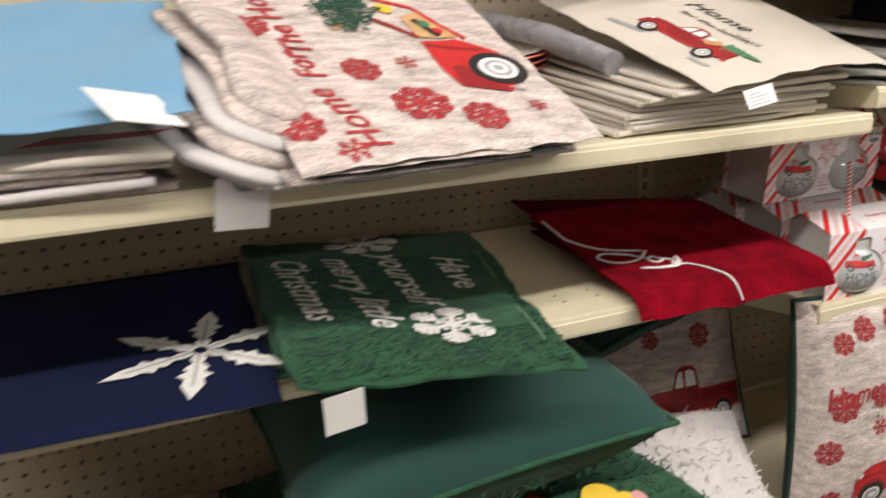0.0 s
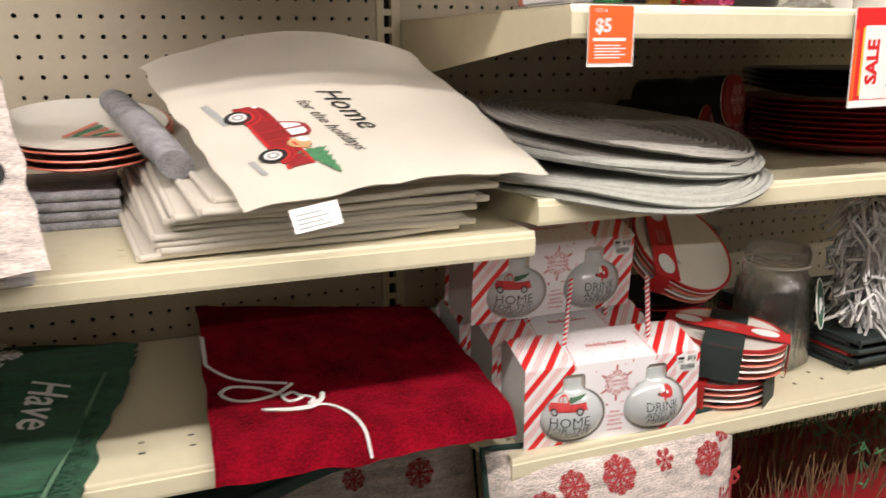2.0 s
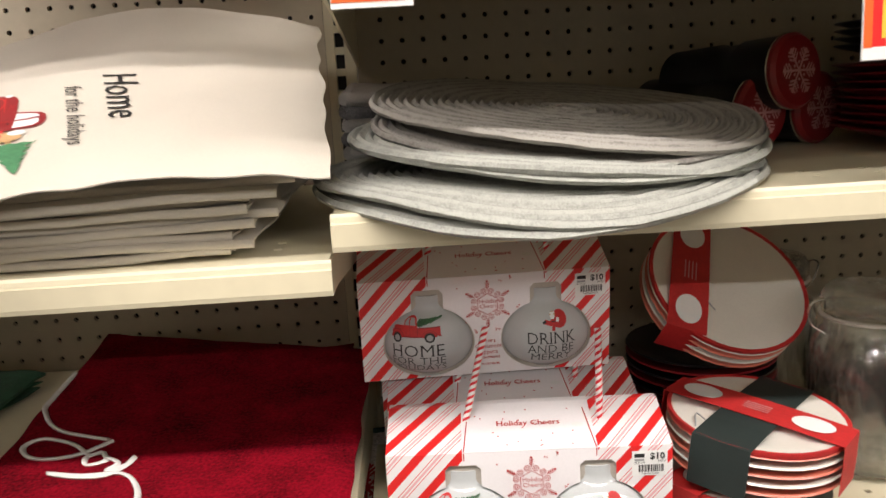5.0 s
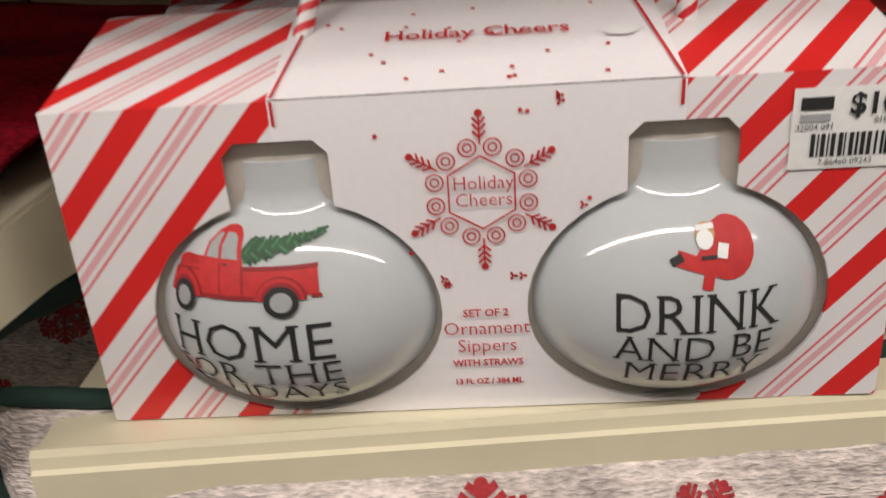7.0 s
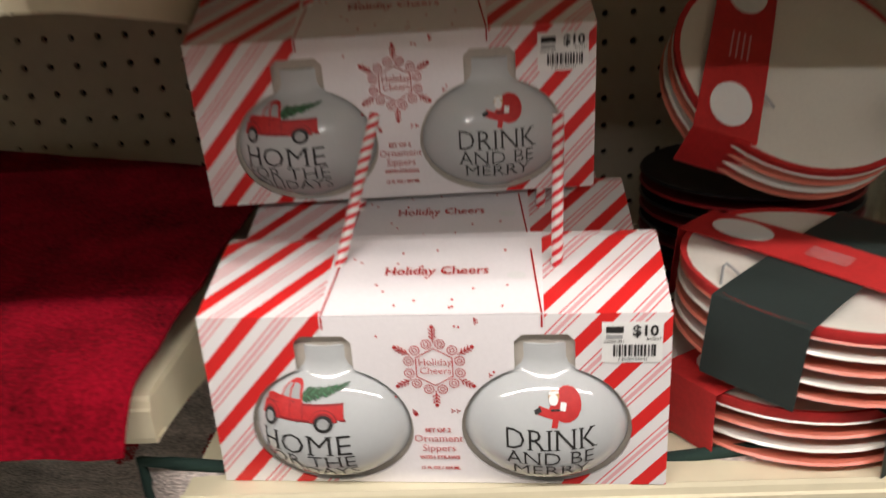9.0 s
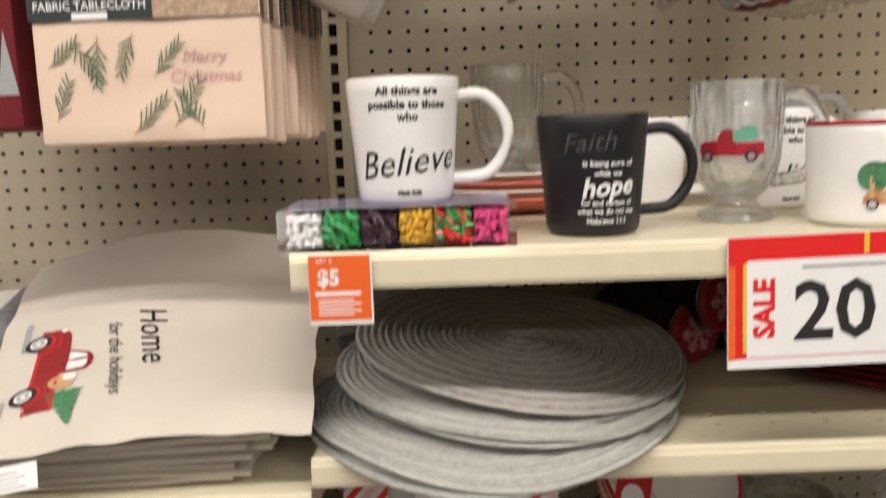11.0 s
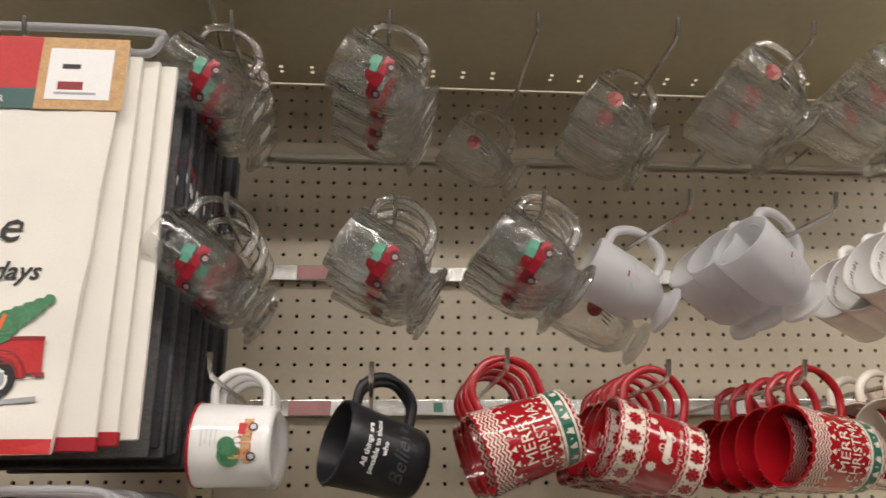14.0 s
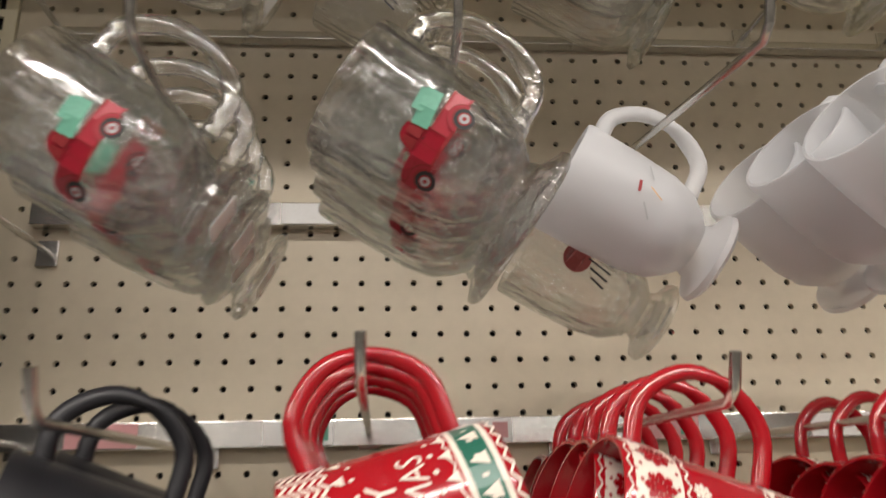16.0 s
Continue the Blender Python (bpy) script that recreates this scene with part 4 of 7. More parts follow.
decal("snowflake", place(snowflake(STITCH, 6, 0.15, "woven", 0.0040), 0.197, 0.112, 0.052, 20) + place(snowflake(STITCH, 6, 0.14, "woven", 0.0040), 0.150, 0.42, 0.05, 8), GP.map, gp, "white stitched snowflake")
for text, at in (("Have", (0.232, 0.285)), ("yourself", (0.160, 0.275)), ("merry little", (0.096, 0.235)), ("Christmas", (0.030, 0.250))):
    lettering("lettering", text, 0.056, GP.map, STITCH, gp, at, -86, shear=0.4, h=0.0042, fat=0.0005)
decal("seam", [(bar(0.290, 0.05, 0.298, 0.36, 0.004), mat("seam_green", (0.10, 0.2, 0.12), 0.9, var=0.2), 0.004)], GP.map, gp)

NP = Patch((-1.225, -0.468, 0.932), (-0.796, -0.478, 0.924), (-0.765, -0.055, 0.932), (-1.225, -0.055, 0.938), 0.002, 15.0, 0.0, 0.003)
layers = [Patch((-1.22, -0.395 - 0.02 * i, 0.912 + 0.005 * i), (-0.80, -0.395 - 0.02 * i, 0.912 + 0.005 * i), (-0.78, -0.06, 0.912 + 0.005 * i), (-1.22, -0.06, 0.912 + 0.005 * i), 0.001, 105 + i) for i in range(3)]
folded_stack("placemat_stack", "navy felt placemats with tan backing piled flat", "placemat stack", layers, [mat("tan_backing", (0.35, 0.27, 0.18), 0.9), NAVY, NAVY], 0.004)
np_ = thing("felt_placemat", pose(0, 0, 0), "navy felt placemat with a large white stitched snowflake", "placemat", "placemats")
cloth("mat", NP, 0.005, NAVY, np_, 30, 30, 0.002)


def beaded_flake(h=0.003):
    out = []
    half = ((0.008, 0.005), (0.022, 0.009), (0.032, 0.005), (0.044, 0.013), (0.052, 0.009), (0.060, 0.019), (0.068, 0.010), (0.082, 0.012), (0.112, 0.0))
    for i in range(6):
        a = math.pi * i / 3 + 0.35
        c, s = math.cos(a), math.sin(a)
        out.append(([(c * r - s * w, s * r + c * w) for r, w in half] + [(c * r + s * w, s * r - c * w) for r, w in reversed(half[:-1])], STITCH, h))
        out.append((bar(c * 0.01, s * 0.01, c * 0.085, s * 0.085, 0.003), GREYPRINT, h + 0.0006))
    return out


decal("snowflake", place(beaded_flake(), 0.362, 0.128, 0.95), NP.map, np_, "large white beaded snowflake")


# ---- cushions on the low shelves ----
def cushion(name, label, w, d, thick, m, edge=None, seed=0, pile=0):
    """A stuffed cushion, lying flat round its centre; local map gives its top face."""
    th = thing(name, pose(0, 0, 0), label, "cushion", "cushions")

    def top(u, v, sgn=1):
        e = max(0.0, (1 - abs(2 * u - 1) ** 3.0)) ** 0.5 * max(0.0, (1 - abs(2 * v - 1) ** 3.0)) ** 0.5
        pin = 1 - 0.06 * (1 - abs(2 * u - 1)) * 0 - 0.05 * math.sin(math.pi * u) * 0
        x = (u - 0.5) * w * (1 - 0.07 * math.sin(math.pi * v))
        y = (v - 0.5) * d * (1 - 0.07 * math.sin(math.pi * u))
        n = 0.010 * noise.noise(Vector((u * 4 + seed, v * 4, seed))) + 0.003 * noise.noise(Vector((u * 13, v * 9, seed)))
        return Vector((x * pin, y, sgn * (thick / 2 * e + n * e)))
    for sgn, nm in ((1, "front_cover"), (-1, "back_cover")):
        bm = bmesh.new()
        N = 26
        g = [[bm.verts.new(top(i / N, j / N, sgn)) for i in range(N + 1)] for j in range(N + 1)]
        for j in range(N):
            for i in range(N):
                q = (g[j][i], g[j][i + 1], g[j + 1][i + 1], g[j + 1][i])
                bm.faces.new(q if sgn > 0 else tuple(reversed(q)))
        smooth(part(nm, bm, m if sgn > 0 else (edge or m), th), 80)
    bm = bmesh.new()
    loop = [top(k / 20, 0) for k in range(20)] + [top(1, k / 20) for k in range(20)] + [top(1 - k / 20, 1) for k in range(20)] + [top(0, 1 - k / 20) for k in range(21)]
    tube(bm, loop, 0.004, 6)
    smooth(part("piping", bm, edge or m, th), 80)
    if pile:
        bm = bmesh.new()
        for i in range(pile):
            u, v = rb.uniform(0.01, 0.99), rb.uniform(0.01, 0.99)
            s = -1 if edge is not m or rb.random() < 0.5 else 1
            p = top(u, v, s)
            tube(bm, [p, p + Vector((rb.uniform(-0.012, 0.012), rb.uniform(-0.012, 0.012), s * rb.uniform(0.001, 0.008)))], 0.0011, 3)
        tagged(part("pile", bm, edge or m, th), kind="stuff")

    def mapf(a, b, h=0.0):
        u, v = a / w + 0.5, b / d + 0.5
        p = top(u, v)
        q = (top(u + 0.01, v) - p).cross(top(u, v + 0.01) - p)
        return p + q.normalized() * h
    return th, mapf


th, mp = cushion("green_cushion", "dark green velvet cushion with a plush underside, lying flat", 0.50, 0.40, 0.20, GREENVELVET, GREENPLUSH, 1, 1500)
th.matrix_basis = pose(-0.545, -0.255, 0.757, 5, -3, 1)
th, mp = cushion("plush_cushion", "green plush cushion with a striped yellow figure", 0.62, 0.42, 0.135, GREENPLUSH, GREENPLUSH, 2, 2200)
th.matrix_basis = pose(-0.50, -0.285, 0.585, 4, 0, 5)
fig = [(bar(-0.10 + 0.03 * i, -0.10, -0.06 + 0.03 * i, -0.17, 0.014), REDPRINT if i % 2 else WHITE, 0.012) for i in range(8)] + [(circle(0.20, -0.15, 0.032), YELLOW, 0.0125), (circle(0.235, -0.16, 0.02), YELLOW, 0.0127), (circle(0.255, -0.155, 0.012), PINKPRINT, 0.0129)]
decal("figure", place(fig, -0.09, 0.0), mp, th, "striped red and white stocking with a yellow patch")
th, mp = cushion("dark_cushion", "dark patterned cushion at the shelf end", 0.40, 0.36, 0.16, TAPESTRY, DKGREEN, 3)
th.matrix_basis = pose(-1.03, -0.27, 0.582, 3, 0, 0)
items = []
for a, b in ((-0.12, -0.12), (0.0, -0.14), (0.11, -0.11), (-0.08, 0.0), (0.06, 0.02), (0.14, 0.03)):
    items += place(snowflake(WEAVERED, 8, 0.12, "woven", 0.001), a, b, 0.034)
decal("snowflake_pattern", items, mp, th)

FUZZ = mat("white_fleece", (0.68, 0.66, 0.64), 0.98, var=0.1, scale=60, fine=500, bump=0.8, dist=0.003, sheen=0.3)
th, mp = cushion("truck_cushion", "white cushion with red trucks and snowflakes, tucked at the back", 0.40, 0.34, 0.10, TAPESTRY, DKGREEN, 4)
th.matrix_basis = pose(-0.135, -0.16, 0.690, 72, 0, -6)
items = []
for a, b, r in ((-0.12, 0.10, 0.026), (-0.04, 0.11, 0.028), (0.05, 0.09, 0.02), (0.13, 0.11, 0.026), (-0.16, 0.02, 0.02), (0.0, 0.035, 0.017), (0.10, 0.03, 0.022)):
    items += place(snowflake(WEAVERED, 8, 0.12, "woven", 0.001), a, b, r)
items += place(pickup(DKRED, REDPRINT, WHITE, BLACKPRINT, 0.0016), 0.07, -0.12, 0.22) + place(pickup(DKRED, REDPRINT, WHITE, BLACKPRINT, 0.0016), -0.14, -0.12, 0.20, 0, True)
decal("truck_pattern", items, mp, th)
th, mp = cushion("fleece_cushion", "white fleece cushion lying on the low shelf", 0.30, 0.26, 0.10, FUZZ, FUZZ, 6, 900)
th.matrix_basis = pose(-0.195, -0.315, 0.570, 14, 0, -22)
th, mp = cushion("velvet_cushion", "dark green velvet cushion wedged under the shelf", 0.36, 0.18, 0.10, DKGREEN, DKGREEN, 7)
th.matrix_basis = pose(-0.20, -0.20, 0.828, 6, -8, 10)

HP, mp = cushion("tapestry_cushion", "white tapestry cushion with red words, truck and dark green back", 0.375, 0.40, 0.11, TAPESTRY, DKGREEN, 8)
HP.matrix_basis = pose(0.160, -0.388, 0.648, 86, 0, 0)
items = []
for a, b, r in ((-0.125, 0.135, 0.018), (-0.085, 0.155, 0.020), (-0.02, 0.160, 0.024), (0.05, 0.165, 0.014), (0.12, 0.15, 0.022), (0.15, 0.175, 0.013), (-0.13, 0.035, 0.026), (-0.06, 0.045, 0.02), (-0.15, -0.04, 0.02), (-0.06, -0.01, 0.014), (0.03, 0.03, 0.016), (0.09, 0.055, 0.024), (0.14, 0.01, 0.018), (-0.14, -0.13, 0.022)):
    items += place(snowflake(WEAVERED, 8 if r > 0.017 else 6, 0.12, "woven", 0.001), a, b, r)
decal("snowflake_pattern", items, mp, HP)
decal("truck_pattern", place(pickup(REDPRINT, DKRED, WHITE, BLACKPRINT, 0.0014), 0.03, -0.15, 0.26), mp, HP, "woven red truck")
bm = bmesh.new()
for i in range(300):
    a, b = rb.gauss(0.05, 0.035), rb.gauss(-0.015, 0.02)
    p = mp(a, b, 0.001)
    tube(bm, [p, mp(a + rb.uniform(-0.008, 0.008), b + rb.uniform(-0.008, 0.008), 0.004)], 0.001, 4)
tagged(part("fir_tufts", bm, bpy.data.materials["fir_yarn"], HP, "tufted green fir tree"), kind="stuff")
lettering("lettering", "Home  For  The Holidays", 0.050, mp, WEAVERED, HP, (-0.160, 0.030), 7.5, align="LEFT", shear=0.35, fat=0.0005, squash=0.72)

# crate, tray and picks beside the cushion
th = thing("wooden_crate", pose(0.62, -0.26, 0.461), "white-fronted wooden crate with a red tray pattern", "crate")
bm = bmesh.new()
block(bm, -0.22, 0.34, -0.15, 0.15, 0, 0.02, 0.002)
block(bm, -0.22, 0.34, -0.15, -0.138, 0.02, 0.12, 0.002)
block(bm, -0.22, 0.34, 0.138, 0.15, 0.02, 0.12, 0.002)
block(bm, -0.22, -0.208, -0.138, 0.138, 0.02, 0.12, 0.002)
block(bm, 0.328, 0.34, -0.138, 0.138, 0.02, 0.12, 0.002)
part("frame", bm, WOOD, th)
bm = bmesh.new()
block(bm, -0.206, 0.326, -0.136, 0.136, 0.02, 0.128)
part("white_top", bm, PAPER, th)
th = thing("red_tray", pose(0.63, -0.23, 0.589), "dark red tray holding brown picks and greenery", "tray")
bm = bmesh.new()
block(bm, -0.20, 0.32, -0.15, 0.12, 0, 0.006)
for q in ((-0.20, 0.32, -0.15, -0.142), (-0.20, 0.32, 0.112, 0.12), (-0.20, -0.192, -0.142, 0.112), (0.312, 0.32, -0.142, 0.112)):
    block(bm, *q, 0.006, 0.024, 0.001)
part("tray", bm, REDPLATE, th)
bm = bmesh.new()
for i in range(260):
    x, y = rb.uniform(-0.18, 0.30), rb.uniform(-0.13, 0.10)
    tube(bm, [(x, y, 0.02), (x + rb.uniform(-0.03, 0.03), y + rb.uniform(-0.02, 0.02), rb.uniform(0.06, 0.125))], 0.0012, 4)
tagged(part("picks", bm, mat("brown_stems", (0.16, 0.09, 0.045), 0.8, var=0.5, scale=60), th, "dry brown and green stems"), kind="stuff")
bm = bmesh.new()
for i in range(220):
    x, y = rb.uniform(0.0, 0.30), rb.uniform(-0.13, 0.10)
    z = rb.uniform(0.05, 0.12)
    tube(bm, [(x, y, z), (x + rb.uniform(-0.02, 0.02), y + rb.uniform(-0.02, 0.02), z + rb.uniform(0.0, 0.02))], 0.0014, 4)
tagged(part("greenery", bm, GREENPRINT, th), kind="stuff")


# ---- gift boxes with ornament mugs ----
BX0, BW, BD, RD, BF, BR_ = -0.0045, 0.2355, 0.088, 0.062, 0.101, 0.119


def ornament_outline(cx, cz, r=0.0440, n=36):
    """Round body with a square neck."""
    nw, top = 0.0152, cz + 0.0552
    pts = []
    a0 = math.asin(nw / r)
    for i in range(n + 1):
        a = math.pi / 2 + a0 + (2 * math.pi - 2 * a0) * i / n
        pts.append((cx + r * math.cos(a), cz + (0.0380 if math.sin(a) > 0 else 0.0335) * math.sin(a)))
    return pts + [(cx + nw, top - 0.004), (cx + nw - 0.004, top), (cx - nw + 0.004, top), (cx - nw, top - 0.004)]


def face_strip(bm, quads, uvf):
    uv = bm.loops.layers.uv.verify()
    for q in quads:
        f = bm.faces.new([bm.verts.new(p) for p in q])
        for lp in f.loops:
            lp[uv].uv = uvf(lp.vert.co)


def sipper_box():
    from mathutils.geometry import tessellate_polygon
    th = thing("gift_box", pose(0, 0, 0), "white gift box with red candy stripes holding two ornament mugs", "gift box", "boxed ornament mugs")
    mid0, mid1 = 0.0600, 0.1735
    cxs = (0.0600, 0.1735)
    cz = 0.0345

    # front card cut round both mugs, in three printed fields
    bm = bmesh.new()
    uv = bm.loops.layers.uv.verify()
    outer = [(BX0, 0), (BW, 0), (BW, BF), (BX0, BF)]
    loops = [[Vector((x, z, 0)) for x, z in outer]] + [[Vector((x, z, 0)) for x, z in ornament_outline(c, cz)] for c in cxs]
    flat = [p for lp in loops for p in lp]
    vs = [bm.verts.new((p.x, 0, p.y)) for p in flat]
    for tri in tessellate_polygon(loops):
        try:
            bm.faces.new([vs[i] for i in tri])
        except ValueError:
            pass
    for cut in (mid0, mid1):
        bmesh.ops.bisect_plane(bm, geom=bm.verts[:] + bm.edges[:] + bm.faces[:], plane_co=(cut, 0, 0), plane_no=(1, 0, 0))
    for f in bm.faces:
        c = f.calc_center_median()
        f.material_index = 0 if mid0 < c.x < mid1 and not ((c.x < 0.050 or c.x > 0.172) and c.z < 0.012) else 1
        for lp in f.loops:
            lp[uv].uv = (lp.vert.co.x if c.x < 0.11 else lp.vert.co.x - 0.003, lp.vert.co.z)
    bmesh.ops.recalc_face_normals(bm, faces=bm.faces)
    r = bmesh.ops.extrude_face_region(bm, geom=list(bm.faces))
    for v in r["geom"]:
        if isinstance(v, bmesh.types.BMVert):
            v.co.y += 0.0012
    bmesh.ops.recalc_face_normals(bm, faces=bm.faces)
    part("front_card", bm, [CARD, STRIPE_CARD], th, "striped card front with two ornament-shaped windows")
    # gable top: slope, narrow ridge, back slope
    for nm, (x0, x1), m in (("top_panel", (mid0, mid1), CARD), ("stripe_panel", (BX0, mid0), STRIPE_CARD), ("stripe_panel", (mid1, BW), STRIPE_CARD)):
        bm = bmesh.new()
        ys = ((0, BF), (RD - 0.004, BR_), (RD + 0.004, BR_), (BD, BF))
        h = 0.0004 if m is CARD else 0.0
        quads = [[(x0, ys[i][0], ys[i][1] + h), (x1, ys[i][0], ys[i][1] + h), (x1, ys[i + 1][0], ys[i + 1][1] + h), (x0, ys[i + 1][0], ys[i + 1][1] + h)] for i in range(3)]
        face_strip(bm, quads, lambda co: (co.x, BF + co.y * 0.9))
        part(nm, bm, m, th)
    bm = bmesh.new()
    face_strip(bm, [[(BW, BD, 0), (BX0, BD, 0), (BX0, BD, BF), (BW, BD, BF)]], lambda co: (co.x, co.z))
    part("back_card", bm, STRIPE_CARD, th)
    bm = bmesh.new()
    block(bm, BX0 + 0.001, BW - 0.001, 0.002, BD - 0.002, 0.0003, 0.0015)
    part("base_card", bm, GREYCARD, th)
    bm = bmesh.new()
    block(bm, BX0 + 0.007, BW - 0.007, 0.0036, 0.0044, 0.0016, BF - 0.002)
    part("inner_card", bm, TANCARD, th)
    for x in (BX0 + 0.005, BW - 0.0065):
        bm = bmesh.new()
        prof = [(0.0015, 0.0016), (BD - 0.0015, 0.0016), (BD - 0.0015, BF - 0.001), (RD, BR_ - 0.002), (0.0015, BF - 0.001)]
        a = [bm.verts.new((x, y, z)) for y, z in prof]
        b = [bm.verts.new((x + 0.0015, y, z)) for y, z in prof]
        bm.faces.new(a), bm.faces.new(list(reversed(b)))
        for i in range(5):
            bm.faces.new((a[i], a[(i + 1) % 5], b[(i + 1) % 5], b[i]))
        bmesh.ops.recalc_face_normals(bm, faces=bm.faces)
        part("end_flap", bm, GREYCARD, th, "plain pale grey card end")

    def front(a, b, h=0.0):
        return Vector((a, -h, b))

    def slope(a, b, h=0.0):
        k = Vector((0, RD - 0.004, BR_ - BF))
        L = k.length
        n = Vector((0, -(BR_ - BF), RD - 0.004)).normalized()
        return Vector((a, 0, BF)) + k * (b / L) + n * (h + 0.0004)
    # the mugs
    for c, kind in zip(cxs, ("truck", "figure")):
        mug = bmesh.new()
        prof = [(0.001, -0.0325), (0.015, -0.0318)] + [(0.0443 * math.cos(q), (0.0325 if q < 0 else 0.038) * math.sin(q)) for q in [-1.15 + 0.14 * k for k in range(17)]] + [(0.0175, 0.0375), (0.0166, 0.041), (0.0166, 0.0490), (0.0145, 0.0490), (0.0145, 0.04), (0.001, 0.03)]
        lathe(mug, prof, 44, m=Matrix.Diagonal((1, 0.70, 1, 1)))
        o = smooth(part("ornament_mug", mug, ORNAMENT, th, "glossy white round ceramic mug"), 50)
        oy = 0.0125
        o.location = (c, oy, cz)

        def ball(a, b, h=0.0, c=c):
            # a, b in metres from the mug's middle, on its front
            z = max(-0.0310, min(0.0370, b))
            rr = 0.0443 * math.sqrt(max(0.02, 1 - (z / (0.0325 if z < 0 else 0.038)) ** 2)) + h
            an = -math.pi / 2 + a / max(rr, 0.030)
            return Vector((rr * math.cos(an), 0.70 * rr * math.sin(an), z))
        if kind == "truck":
            it = squash(place(pickup(REDPRINT, DKRED, GREYPRINT, BLACKPRINT, 0.0005), -0.0150, 0.0112, 0.050), -0.0150, 0.0112, 1.06, 0.90)
            it += squash(place(lying_fir(DARKFIR, GREENPRINT, 0.0004), -0.0150, 0.0112, 0.050), -0.0150, 0.0112, 1.06, 0.90)
            decal("print", it, ball, o, "printed red pickup truck with a tree", 0.0035)
            lines = (("HOME", 0.0172, -0.0045, 1.14), ("FOR THE", 0.0120, -0.0135, 1.20), ("HOLIDAYS", 0.0104, -0.0212, 1.18))
            ax = -0.0130
        else:
            it = [(circle(0.0045, 0.0145, 0.0078, 18), REDPRINT, 0.0006), ([(-0.007, 0.010), (-0.002, 0.017), (0.003, 0.016), (0.003, 0.009), (-0.001, 0.008)], REDPRINT, 0.0005), (bar(-0.010, 0.013, -0.004, 0.011, 0.004), REDPRINT, 0.0005), (bar(-0.001, 0.010, -0.002, 0.0045, 0.003), REDPRINT, 0.0005), (circle(-0.002, 0.0185, 0.0028, 10), TANPRINT, 0.0009), (circle(-0.0022, 0.0172, 0.0024, 10), WHITE, 0.0012), ([(-0.0045, 0.0198), (0.0005, 0.0202), (0.0030, 0.0222)], REDPRINT, 0.0014), (bar(-0.0045, 0.0200, 0.0005, 0.0204, 0.0013), WHITE, 0.0016), (bar(0.0022, 0.0125, 0.0030, 0.0160, 0.003), WHITE, 0.0012), (rect(-0.0035, 0.0125, 0.0010, 0.0134), BLACKPRINT, 0.0012), (bar(-0.0105, 0.0135, -0.0095, 0.0115, 0.0035), BLACKPRINT, 0.0008)]
            it = place(it, 0.006, 0.0075, 1.0)
            decal("print", it, ball, o, "small red printed figure with a sack", 0.0035)
            lines = (("DRINK", 0.0168, -0.0005, 0.95), ("AND BE", 0.0124, -0.0100, 1.06), ("MERRY", 0.0120, -0.0190, 1.10))
            ax = 0.002
        for text, size, b, wide in lines:
            lettering("lettering", text, size, ball, BLACKPRINT, o, (ax, b), 0, h=0.0005, squash=wide, serif=0.05, fat=-0.00014)
    # printing on the card
    MX, MZ = 0.1175, 0.072
    it = place([([circle(0, 0, 0.0111, 6), list(reversed(circle(0, 0, 0.0105, 6)))], REDPRINT, 0.0009)], MX, MZ, 1, 30)
    for k in range(12):
        # paired scrolls along each side of the hexagon
        a = math.pi * k / 6 + math.pi / 12
        cx, cy = MX + 0.0136 * math.cos(a), MZ + 0.0136 * math.sin(a)
        it += [([circle(cx, cy, 0.0027, 14), list(reversed(circle(cx, cy, 0.00225, 14)))], REDPRINT, 0.0007), ([circle(cx, cy, 0.0014, 10), list(reversed(circle(cx, cy, 0.00095, 10)))], REDPRINT, 0.0007)]
    for k in range(6):
        a = math.pi * k / 3 + math.pi / 6
        c, sn = math.cos(a), math.sin(a)
        arm = lambda r, t: (MX + c * r - sn * t, MZ + sn * r + c * t)
        it += [(bar(*arm(0.0140, 0), *arm(0.0222, 0), 0.0005), REDPRINT, 0.0006), (circle(*arm(0.0228, 0), 0.0011, 10), REDPRINT, 0.0006)]
        for r in (0.0160, 0.0180, 0.0198):
            for sg in (-1, 1):
                it.append((bar(*arm(r, 0), *arm(r + 0.0018, sg * 0.0018), 0.0006), REDPRINT, 0.0007))
    rs = random.Random(3)
    for k in range(34):
        a, b = rs.uniform(0.088, 0.148), rs.uniform(0.042, 0.099)
        if math.hypot(a - 0.1175, b - 0.072) > 0.0255:
            it += place(snowflake(REDPRINT, 3 if k % 3 else 6, 0.3, "branch", 0.0005), a, b, 0.0009 if k % 2 else 0.0014) if k % 2 == 0 else [(circle(a, b, 0.0007, 6), REDPRINT, 0.0005)]
    it += [(bar(mid0 + 0.0012, 0.094, mid0 + 0.0012, BF, 0.0009), REDPRINT, 0.0006), (bar(mid1 - 0.0012, 0.094, mid1 - 0.0012, BF, 0.0009), REDPRINT, 0.0006)]
    decal("snowflake_print", it, front, th, "red printed snowflake medallion", 0.05)
    it = [(bar(mid0 + 0.0012, 0.0, mid0 + 0.006, 0.05, 0.0009), REDPRINT, 0.0006), (bar(mid1 - 0.0012, 0.0, mid1 - 0.006, 0.05, 0.0009), REDPRINT, 0.0006)]
    for k in range(22):
        it.append((circle(rs.uniform(mid0 + 0.008, mid1 - 0.008), rs.uniform(0.003, 0.05), 0.0008, 6), REDPRINT, 0.0006))
    decal("dots", it, slope, th, "", 0.05)
